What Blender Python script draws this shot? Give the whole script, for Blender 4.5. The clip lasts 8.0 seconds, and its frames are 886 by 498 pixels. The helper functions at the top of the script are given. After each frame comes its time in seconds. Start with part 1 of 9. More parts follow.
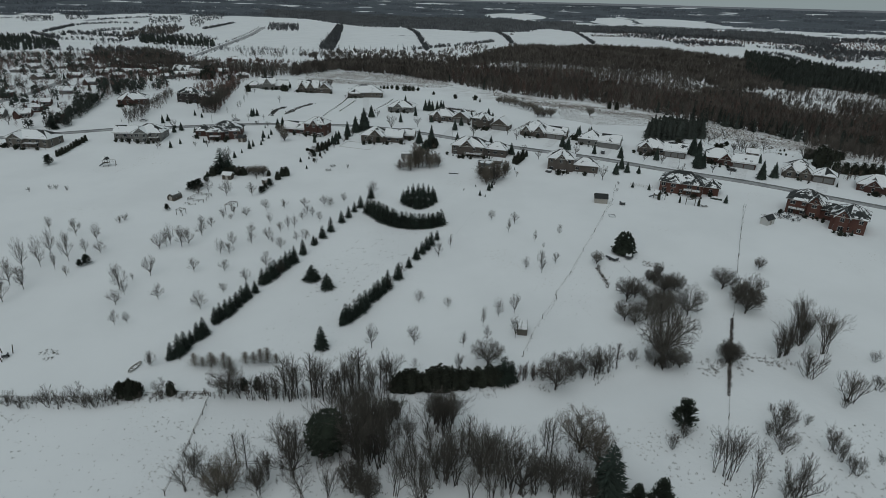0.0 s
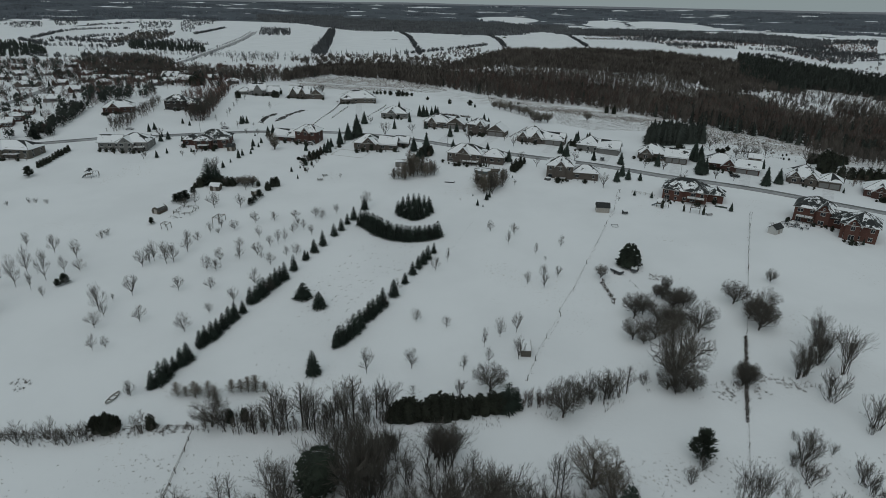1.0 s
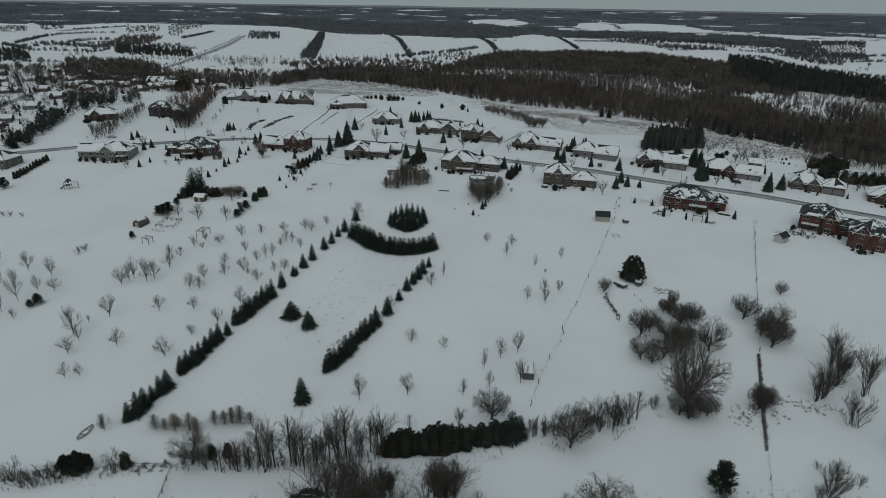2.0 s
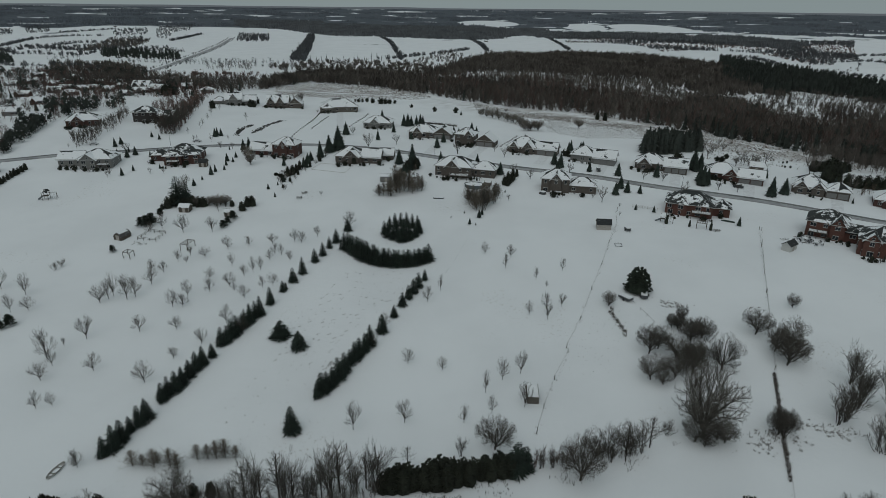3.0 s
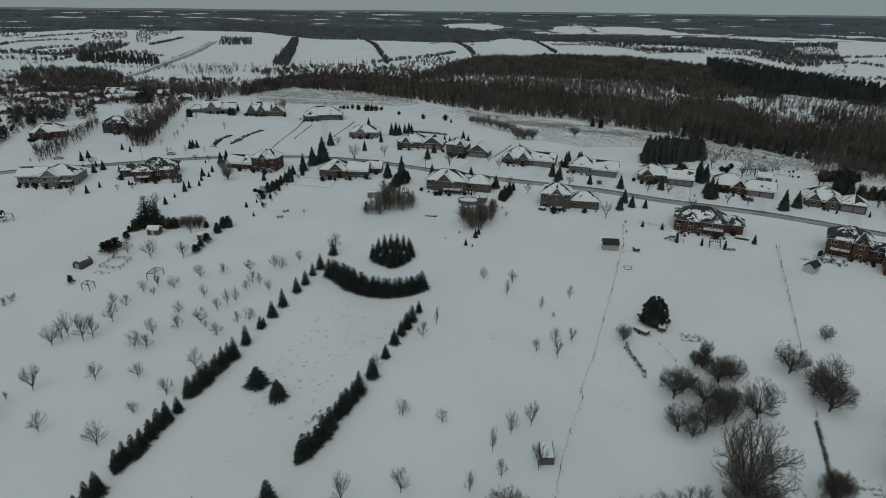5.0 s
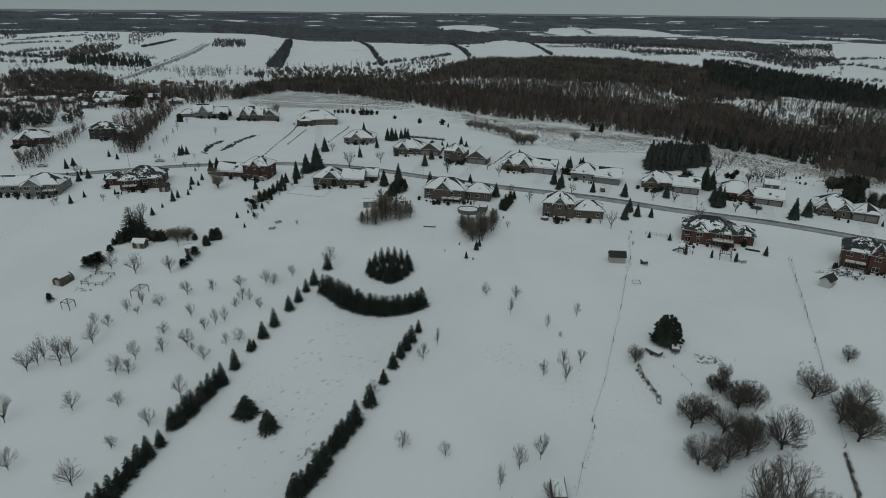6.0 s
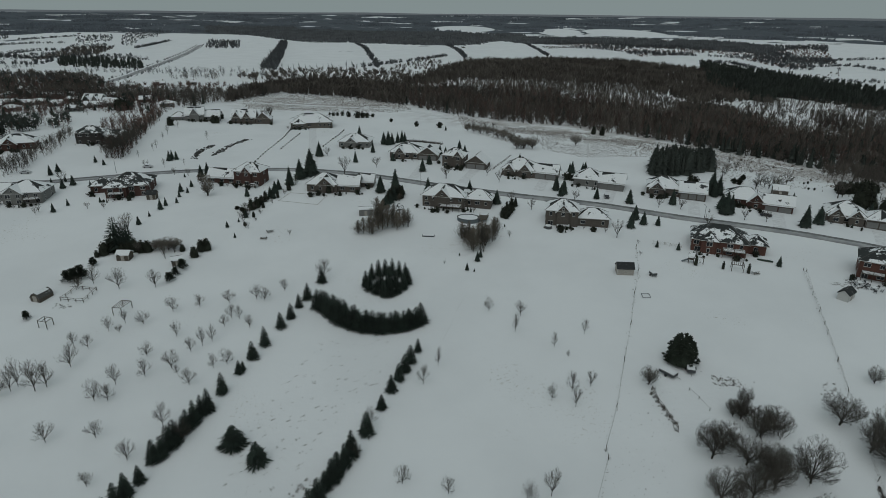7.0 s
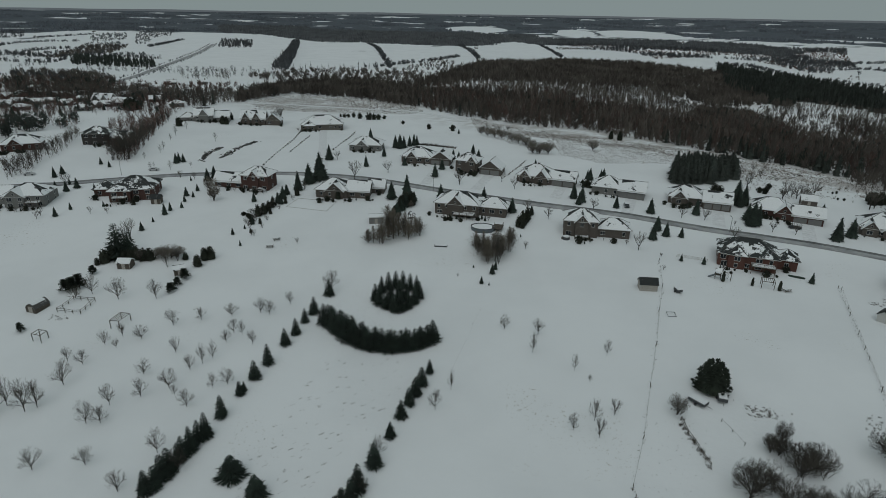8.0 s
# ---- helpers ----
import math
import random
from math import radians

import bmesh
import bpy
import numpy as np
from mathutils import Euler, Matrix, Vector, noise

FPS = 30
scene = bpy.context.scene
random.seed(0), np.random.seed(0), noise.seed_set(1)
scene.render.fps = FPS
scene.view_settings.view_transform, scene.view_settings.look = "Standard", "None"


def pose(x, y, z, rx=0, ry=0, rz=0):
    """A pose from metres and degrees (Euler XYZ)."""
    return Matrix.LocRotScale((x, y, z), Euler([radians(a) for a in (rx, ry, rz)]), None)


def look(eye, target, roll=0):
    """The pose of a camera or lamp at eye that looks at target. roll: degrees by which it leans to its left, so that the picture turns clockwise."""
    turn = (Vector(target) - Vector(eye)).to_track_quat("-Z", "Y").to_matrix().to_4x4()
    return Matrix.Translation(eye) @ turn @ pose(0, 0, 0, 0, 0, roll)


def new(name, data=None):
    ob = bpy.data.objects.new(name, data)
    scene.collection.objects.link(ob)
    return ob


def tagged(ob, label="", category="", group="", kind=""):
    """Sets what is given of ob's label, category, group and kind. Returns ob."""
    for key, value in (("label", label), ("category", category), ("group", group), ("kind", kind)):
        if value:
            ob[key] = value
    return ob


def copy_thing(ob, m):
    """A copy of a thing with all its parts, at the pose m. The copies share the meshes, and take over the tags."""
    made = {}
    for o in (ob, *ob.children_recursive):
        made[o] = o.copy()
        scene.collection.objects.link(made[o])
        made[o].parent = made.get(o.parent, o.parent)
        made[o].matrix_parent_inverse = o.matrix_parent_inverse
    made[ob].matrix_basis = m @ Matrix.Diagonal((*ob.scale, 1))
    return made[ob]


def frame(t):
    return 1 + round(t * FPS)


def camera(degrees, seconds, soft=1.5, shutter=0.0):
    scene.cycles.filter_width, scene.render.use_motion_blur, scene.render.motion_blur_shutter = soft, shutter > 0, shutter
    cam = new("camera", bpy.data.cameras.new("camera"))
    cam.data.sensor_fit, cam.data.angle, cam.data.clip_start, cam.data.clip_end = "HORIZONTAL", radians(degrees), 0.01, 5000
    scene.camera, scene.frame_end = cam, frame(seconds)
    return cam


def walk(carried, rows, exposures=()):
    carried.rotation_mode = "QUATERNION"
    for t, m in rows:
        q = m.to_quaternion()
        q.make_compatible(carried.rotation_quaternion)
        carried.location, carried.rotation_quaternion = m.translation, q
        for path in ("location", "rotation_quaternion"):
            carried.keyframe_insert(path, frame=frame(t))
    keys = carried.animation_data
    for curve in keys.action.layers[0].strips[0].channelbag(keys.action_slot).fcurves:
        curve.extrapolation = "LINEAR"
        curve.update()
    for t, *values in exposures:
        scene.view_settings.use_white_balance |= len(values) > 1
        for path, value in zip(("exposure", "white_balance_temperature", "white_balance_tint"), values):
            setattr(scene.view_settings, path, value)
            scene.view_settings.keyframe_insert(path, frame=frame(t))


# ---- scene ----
cam = camera(73.4, 8.0, soft=0.35)
PATH = [
    (0, (4.293, 1.299, 76.934), (4.277, 3.14, 76.154), 1.4),
    (0.5, (3.727, 6.123, 76.858), (3.717, 7.967, 76.083), 1.3),
    (1, (3.12, 10.92, 76.825), (3.123, 12.766, 76.055), 1.1),
    (1.5, (2.521, 15.717, 76.798), (2.537, 17.564, 76.032), 1.0),
    (2, (1.975, 20.519, 76.75), (2.005, 22.368, 75.988), 0.9),
    (2.2, (1.687, 22.469, 76.702), (1.723, 24.317, 75.939), 0.8),
    (3.5, (0.317, 34.798, 76.716), (0.385, 36.649, 75.962), 0.7),
    (4, (-0.11, 39.66, 76.794), (-0.029, 41.512, 76.041), 0.6),
    (4.5, (-0.692, 44.567, 76.771), (-0.6, 46.418, 76.02), 0.6),
    (4.7, (-0.865, 46.57, 76.755), (-0.77, 48.422, 76.004), 0.6),
    (6, (-2.138, 59.377, 77.101), (-2.022, 61.229, 76.356), 0.6),
    (6.5, (-2.464, 64.353, 77.009), (-2.342, 66.206, 76.266), 0.6),
    (7, (-2.804, 69.24, 77.001), (-2.674, 71.092, 76.258), 0.6),
    (7.5, (-3.079, 74.126, 77.006), (-2.947, 75.978, 76.263), 0.7),
    (8, (-3.318, 78.95, 77.058), (-3.221, 80.805, 76.315), 0.9),
]
walk(cam, [(t, look(e, g, r)) for t, e, g, r in PATH], [(0, -0.42, 6500, 10), (2, -0.5, 6500, 10), (4.5, -0.56, 6560, 8), (8, -0.56, 6560, 8)])

# ---- overcast winter daylight ----
world = bpy.data.worlds.new("overcast")
scene.world = world
world.use_nodes = True
wn, wl = world.node_tree.nodes, world.node_tree.links
sky = wn.new("ShaderNodeTexSky")
sky.sky_type, sky.sun_disc = "NISHITA", False
sky.sun_elevation, sky.sun_rotation = radians(32), radians(200)
sky.air_density, sky.dust_density, sky.ozone_density = 1.0, 6.0, 1.0
cloud = wn.new("ShaderNodeRGB")
cloud.outputs[0].default_value = (3.98, 4.8, 4.95, 1)
cloud_mix = wn.new("ShaderNodeMixRGB")
cloud_mix.inputs[0].default_value = 0.93
wl.new(sky.outputs[0], cloud_mix.inputs[1])
wl.new(cloud.outputs[0], cloud_mix.inputs[2])
wl.new(cloud_mix.outputs[0], wn["Background"].inputs[0])
wn["Background"].inputs[1].default_value = 0.086

sun = new("sun", bpy.data.lights.new("sun", "SUN"))
sun.data.energy, sun.data.angle, sun.data.color = 0.85, radians(60), (0.95, 0.98, 1.0)
sun.matrix_world = look((0, 0, 300), (60, 160, 0))


# ---- materials ----
def material(name, colour, rough=0.9, vary=0.25, scale=3.0, bump=0.0, second=None, amount=0.0, second_scale=0.6,
             edge=(0.45, 0.6), metal=0.0, random_tint=0.0):
    """A surface with fine grain, an optional second colour in patches, and a small tint for each object."""
    m = bpy.data.materials.new(name)
    m.use_nodes = True
    n, l = m.node_tree.nodes, m.node_tree.links
    b = n["Principled BSDF"]
    b.inputs["Roughness"].default_value, b.inputs["Metallic"].default_value = rough, metal
    b.inputs["Specular IOR Level"].default_value = 0.3
    place = n.new("ShaderNodeTexCoord")
    grain = n.new("ShaderNodeTexNoise")
    grain.inputs["Scale"].default_value, grain.inputs["Detail"].default_value = scale, 6
    l.new(place.outputs["Object"], grain.inputs["Vector"])
    ramp = n.new("ShaderNodeMapRange")
    ramp.inputs["From Min"].default_value, ramp.inputs["From Max"].default_value = 0.3, 0.7
    ramp.inputs["To Min"].default_value, ramp.inputs["To Max"].default_value = 1 - vary, 1 + vary
    l.new(grain.outputs["Fac"], ramp.inputs["Value"])
    tint = n.new("ShaderNodeMixRGB")
    tint.blend_type = "MULTIPLY"
    tint.inputs[0].default_value = 1
    tint.inputs[1].default_value = (*colour, 1)
    l.new(ramp.outputs[0], tint.inputs[2])
    top = tint.outputs[0]
    if second:
        patch = n.new("ShaderNodeTexNoise")
        patch.inputs["Scale"].default_value, patch.inputs["Detail"].default_value = second_scale, 8
        patch.inputs["Roughness"].default_value = 0.7
        where = place.outputs["Object"]
        info = n.new("ShaderNodeObjectInfo")
        shift = n.new("ShaderNodeVectorMath")
        shift.operation = "MULTIPLY_ADD"
        shift.inputs[1].default_value = (1, 1, 1)
        far = n.new("ShaderNodeMath")
        far.operation = "MULTIPLY"
        far.inputs[1].default_value = 91.0
        l.new(info.outputs["Random"], far.inputs[0])
        l.new(where, shift.inputs[0])
        l.new(far.outputs[0], shift.inputs[2])
        l.new(shift.outputs[0], patch.inputs["Vector"])
        cut = n.new("ShaderNodeMapRange")
        cut.inputs["From Min"].default_value, cut.inputs["From Max"].default_value = edge
        cut.inputs["To Max"].default_value = amount
        l.new(patch.outputs["Fac"], cut.inputs["Value"])
        mix = n.new("ShaderNodeMixRGB")
        mix.inputs[2].default_value = (*second, 1)
        l.new(cut.outputs[0], mix.inputs[0])
        l.new(top, mix.inputs[1])
        top = mix.outputs[0]
    if random_tint:
        info = n.new("ShaderNodeObjectInfo")
        shade = n.new("ShaderNodeMapRange")
        shade.inputs["To Min"].default_value, shade.inputs["To Max"].default_value = 1 - random_tint, 1 + random_tint
        l.new(info.outputs["Random"], shade.inputs["Value"])
        own = n.new("ShaderNodeMixRGB")
        own.blend_type = "MULTIPLY"
        own.inputs[0].default_value = 1
        l.new(top, own.inputs[1])
        l.new(shade.outputs[0], own.inputs[2])
        top = own.outputs[0]
    l.new(top, b.inputs["Base Color"])
    if bump:
        relief = n.new("ShaderNodeBump")
        relief.inputs["Strength"].default_value, relief.inputs["Distance"].default_value = 0.6, bump
        l.new(grain.outputs["Fac"], relief.inputs["Height"])
        l.new(relief.outputs[0], b.inputs["Normal"])
    return m


def snow_ground():
    """Open snow: soft drifts, fine grain, thin grassy patches, and haze-tinted woods with strips of field far off."""
    m = bpy.data.materials.new("snow_field")
    m.use_nodes = True
    n, l = m.node_tree.nodes, m.node_tree.links
    b = n["Principled BSDF"]
    b.inputs["Roughness"].default_value, b.inputs["Specular IOR Level"].default_value = 0.85, 0.2
    pos = n.new("ShaderNodeNewGeometry").outputs["Position"]

    def noise_node(scale, detail, rough=0.55, stretch=None):
        t = n.new("ShaderNodeTexNoise")
        t.inputs["Scale"].default_value, t.inputs["Detail"].default_value = scale, detail
        t.inputs["Roughness"].default_value = rough
        v = pos
        if stretch:
            s = n.new("ShaderNodeVectorMath")
            s.operation = "MULTIPLY"
            s.inputs[1].default_value = stretch
            l.new(pos, s.inputs[0])
            v = s.outputs[0]
        l.new(v, t.inputs["Vector"])
        return t.outputs["Fac"]

    def cut(value, a, c, lo=0.0, hi=1.0):
        r = n.new("ShaderNodeMapRange")
        r.interpolation_type = "SMOOTHSTEP"
        for key, v in (("From Min", a), ("From Max", c), ("To Min", lo), ("To Max", hi)):
            r.inputs[key].default_value = v
        l.new(value, r.inputs["Value"])
        return r.outputs[0]

    def times(a, c):
        x = n.new("ShaderNodeMath")
        x.operation = "MULTIPLY"
        l.new(a, x.inputs[0])
        l.new(c, x.inputs[1])
        return x.outputs[0]

    def mix(f, a, colour):
        x = n.new("ShaderNodeMixRGB")
        l.new(f, x.inputs[0])
        if isinstance(a, tuple):
            x.inputs[1].default_value = (*a, 1)
        else:
            l.new(a, x.inputs[1])
        x.inputs[2].default_value = (*colour, 1)
        return x.outputs[0]

    drift = noise_node(0.035, 5)
    fine = noise_node(1.3, 6, 0.65)
    col = mix(cut(drift, 0.35, 0.7), (0.80, 0.815, 0.83), (0.755, 0.77, 0.785))
    # thin snow where dry grass pricks through
    speck = times(cut(fine, 0.57, 0.66), cut(noise_node(0.03, 3), 0.57, 0.68))
    col = mix(times(speck, cut(noise_node(5.0, 2), 0.45, 0.6)), col, (0.30, 0.27, 0.21))
    # rough meadows along the forest, where brown growth shows through
    for centre, turn, size in (((-70, 622, 0), 0, (105, 72, 1e6)), ((140, 428, 0), -0.686, (200, 40, 1e6)), ((300, 300, 0), -0.6, (120, 40, 1e6))):
        local = n.new("ShaderNodeMapping")
        local.vector_type = "TEXTURE"
        local.inputs["Location"].default_value, local.inputs["Rotation"].default_value, local.inputs["Scale"].default_value = centre, (0, 0, turn), size
        l.new(pos, local.inputs["Vector"])
        off = n.new("ShaderNodeVectorMath")
        off.operation = "LENGTH"
        l.new(local.outputs[0], off.inputs[0])
        rough = times(cut(off.outputs["Value"], 0.45, 1.1, 1.0, 0.0), cut(noise_node(0.07, 6, 0.7), 0.38, 0.6, 0.0, 0.7))
        col = mix(rough, col, (0.37, 0.335, 0.315))
    apart = n.new("ShaderNodeVectorMath")
    apart.operation = "LENGTH"
    l.new(pos, apart.inputs[0])
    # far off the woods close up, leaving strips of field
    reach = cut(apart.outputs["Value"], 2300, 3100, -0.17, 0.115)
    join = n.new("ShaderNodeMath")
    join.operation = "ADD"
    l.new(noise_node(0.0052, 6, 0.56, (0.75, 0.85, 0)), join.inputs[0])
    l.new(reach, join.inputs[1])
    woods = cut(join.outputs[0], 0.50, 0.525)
    # large open fields among the far woods
    for centre, turn, size in (((726, 2917, 0), -0.198, (105, 350, 1e6)), ((1000, 2870, 0), -0.108, (180, 370, 1e6)), ((306, 3194, 0), -0.05, (160, 300, 1e6))):
        local = n.new("ShaderNodeMapping")
        local.vector_type = "TEXTURE"
        local.inputs["Location"].default_value, local.inputs["Rotation"].default_value, local.inputs["Scale"].default_value = centre, (0, 0, turn), size
        l.new(pos, local.inputs["Vector"])
        off = n.new("ShaderNodeVectorMath")
        off.operation = "LENGTH"
        l.new(local.outputs[0], off.inputs[0])
        woods = times(woods, cut(off.outputs["Value"], 0.92, 1.0))
    # woods colour, with a blue-grey haze tint painted in
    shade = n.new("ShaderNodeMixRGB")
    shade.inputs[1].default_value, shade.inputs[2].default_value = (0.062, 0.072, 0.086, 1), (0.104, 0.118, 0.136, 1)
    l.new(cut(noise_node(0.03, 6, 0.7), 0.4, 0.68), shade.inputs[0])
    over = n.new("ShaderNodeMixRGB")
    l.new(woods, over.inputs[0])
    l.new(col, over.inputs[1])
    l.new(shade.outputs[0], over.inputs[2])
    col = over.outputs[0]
    l.new(col, b.inputs["Base Color"])
    relief = n.new("ShaderNodeBump")
    relief.inputs["Strength"].default_value, relief.inputs["Distance"].default_value = 0.5, 0.25
    l.new(noise_node(0.22, 6, 0.6), relief.inputs["Height"])
    l.new(relief.outputs[0], b.inputs["Normal"])
    return m


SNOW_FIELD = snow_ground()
PACKED = material("packed_snow", (0.72, 0.73, 0.745), 0.8, 0.1, 0.8, 0.02, (0.56, 0.56, 0.56), 0.5, 0.6, (0.5, 0.7))
SNOW = material("snow", (0.80, 0.815, 0.83), 0.85, 0.06, 1.5, 0.03)
ASPHALT = material("slushy_asphalt", (0.27, 0.274, 0.28), 0.8, 0.2, 0.3, 0.0, (0.5, 0.505, 0.51), 0.7, 0.12, (0.42, 0.7))
WET_ASPHALT = material("wet_asphalt", (0.11, 0.112, 0.114), 0.6, 0.2, 0.3, 0.0, (0.3, 0.302, 0.305), 0.7, 0.1, (0.45, 0.65))
BARK = material("bark", (0.06, 0.054, 0.047), 0.95, 0.3, 6, 0.01, random_tint=0.25)
TWIG = material("twigs", (0.1, 0.092, 0.08), 0.95, 0.25, 4, random_tint=0.3)
TWIG_TAN = material("tan_twigs", (0.15, 0.131, 0.108), 0.95, 0.25, 4, random_tint=0.2)
WOOD_TWIG = material("woodland_twigs", (0.122, 0.108, 0.096), 0.95, 0.5, 0.035)
# the next two are greyed and blued so that distance haze sits in the colour
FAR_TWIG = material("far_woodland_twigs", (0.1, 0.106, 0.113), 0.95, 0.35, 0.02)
HAZE_TINTED_TWIG = material("haze_tinted_woodland_twigs", (0.112, 0.126, 0.145), 0.95, 0.3, 0.01)
BROWN_TWIG = material("brown_woodland_twigs", (0.14, 0.096, 0.084), 0.95, 0.5, 0.05)
SCRUB_TWIG = material("scrub_twigs", (0.145, 0.115, 0.09), 0.95, 0.4, 0.1)
SPRUCE = material("spruce_needles", (0.030, 0.042, 0.034), 0.85, 0.35, 3, random_tint=0.25)
CEDAR = material("cedar_foliage", (0.030, 0.034, 0.024), 0.9, 0.35, 3, random_tint=0.2)
PINE = material("pine_needles", (0.034, 0.044, 0.032), 0.9, 0.35, 3, random_tint=0.2)
WOOD_CONIFER_MAT = material("woodland_conifers", (0.046, 0.054, 0.047), 0.9, 0.4, 0.05)
GRASS = material("dry_grass", (0.11, 0.095, 0.07), 0.95, 0.3, 2)
SHINGLE = material("dark_shingles_snow", (0.80, 0.815, 0.83), 0.85, 0.05, 2, 0.02, (0.05, 0.053, 0.055), 1.0, 0.2, (0.6, 0.62))
SHINGLE_BARE = material("blown_shingles_snow", (0.80, 0.815, 0.83), 0.85, 0.05, 2, 0.02, (0.036, 0.04, 0.04), 1.0, 0.24, (0.47, 0.5))
SWEPT = material("swept_shingles", (0.034, 0.037, 0.038), 0.85, 0.25, 4, 0.0, (0.72, 0.73, 0.745), 0.7, 0.9, (0.62, 0.68))
CAP = material("ridge_shingles", (0.085, 0.083, 0.08), 0.9, 0.25, 5, 0.0, (0.75, 0.76, 0.775), 0.8, 1.1, (0.58, 0.66))
BRICK = material("red_brick", (0.115, 0.056, 0.045), 0.9, 0.3, 7, 0.01, (0.092, 0.049, 0.041), 0.6, 1.2)
CHARCOAL = material("charcoal_brick", (0.052, 0.047, 0.045), 0.9, 0.25, 7, 0.01, (0.042, 0.038, 0.037), 0.6, 1.2)
BRICK_DARK = material("dark_brick", (0.085, 0.047, 0.04), 0.9, 0.25, 7, 0.01, (0.07, 0.042, 0.037), 0.6, 1.2)
STONE = material("tan_stone", (0.112, 0.098, 0.087), 0.9, 0.22, 5, 0.01, (0.088, 0.075, 0.065), 0.6, 1.5)
SIDING = material("grey_siding", (0.19, 0.19, 0.183), 0.8, 0.12, 3, 0.0, (0.16, 0.16, 0.155), 0.4, 0.8)
SIDING_TAN = material("tan_siding", (0.135, 0.123, 0.107), 0.8, 0.12, 3, 0.0, (0.1, 0.091, 0.08), 0.4, 0.8)
SIDING_PALE = material("pale_weathered_boards", (0.46, 0.45, 0.43), 0.9, 0.2, 4)
TRIM = material("white_paint", (0.5, 0.5, 0.485), 0.6, 0.06, 4)
GARAGE = material("grey_garage_paint", (0.2, 0.2, 0.196), 0.6, 0.08, 4)
TIMBER = material("weathered_timber", (0.095, 0.082, 0.068), 0.9, 0.3, 5)
TIMBER_PALE = material("pale_grey_timber", (0.36, 0.34, 0.31), 0.9, 0.25, 5)
METAL = material("dark_metal", (0.10, 0.105, 0.11), 0.5, 0.15, 5, metal=0.6)
RUBBER = material("black_rubber", (0.03, 0.03, 0.03), 0.9, 0.1, 5)
CAR_DARK = material("dark_car_paint", (0.04, 0.045, 0.05), 0.3, 0.05, 2)
CAR_PALE = material("silver_car_paint", (0.45, 0.46, 0.47), 0.3, 0.05, 2)
POOL = material("blue_grey_pool_wall", (0.12, 0.14, 0.15), 0.6, 0.1, 2)
CANOE = material("dark_green_canoe_paint", (0.028, 0.045, 0.036), 0.5, 0.1, 3)
ROCK = material("fieldstone", (0.045, 0.044, 0.042), 0.9, 0.3, 3, 0.02)
GLASS = bpy.data.materials.new("window_glass")
GLASS.use_nodes = True
GLASS.node_tree.nodes["Principled BSDF"].inputs["Base Color"].default_value = (0.02, 0.024, 0.028, 1)
GLASS.node_tree.nodes["Principled BSDF"].inputs["Roughness"].default_value = 0.06
# emission stands in for haze in front of the horizon ridge
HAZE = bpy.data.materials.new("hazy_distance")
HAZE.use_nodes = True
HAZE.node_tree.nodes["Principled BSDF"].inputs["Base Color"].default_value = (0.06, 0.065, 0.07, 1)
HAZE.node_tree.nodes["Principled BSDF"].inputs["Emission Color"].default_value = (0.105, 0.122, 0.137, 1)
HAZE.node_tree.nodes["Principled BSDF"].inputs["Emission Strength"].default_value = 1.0


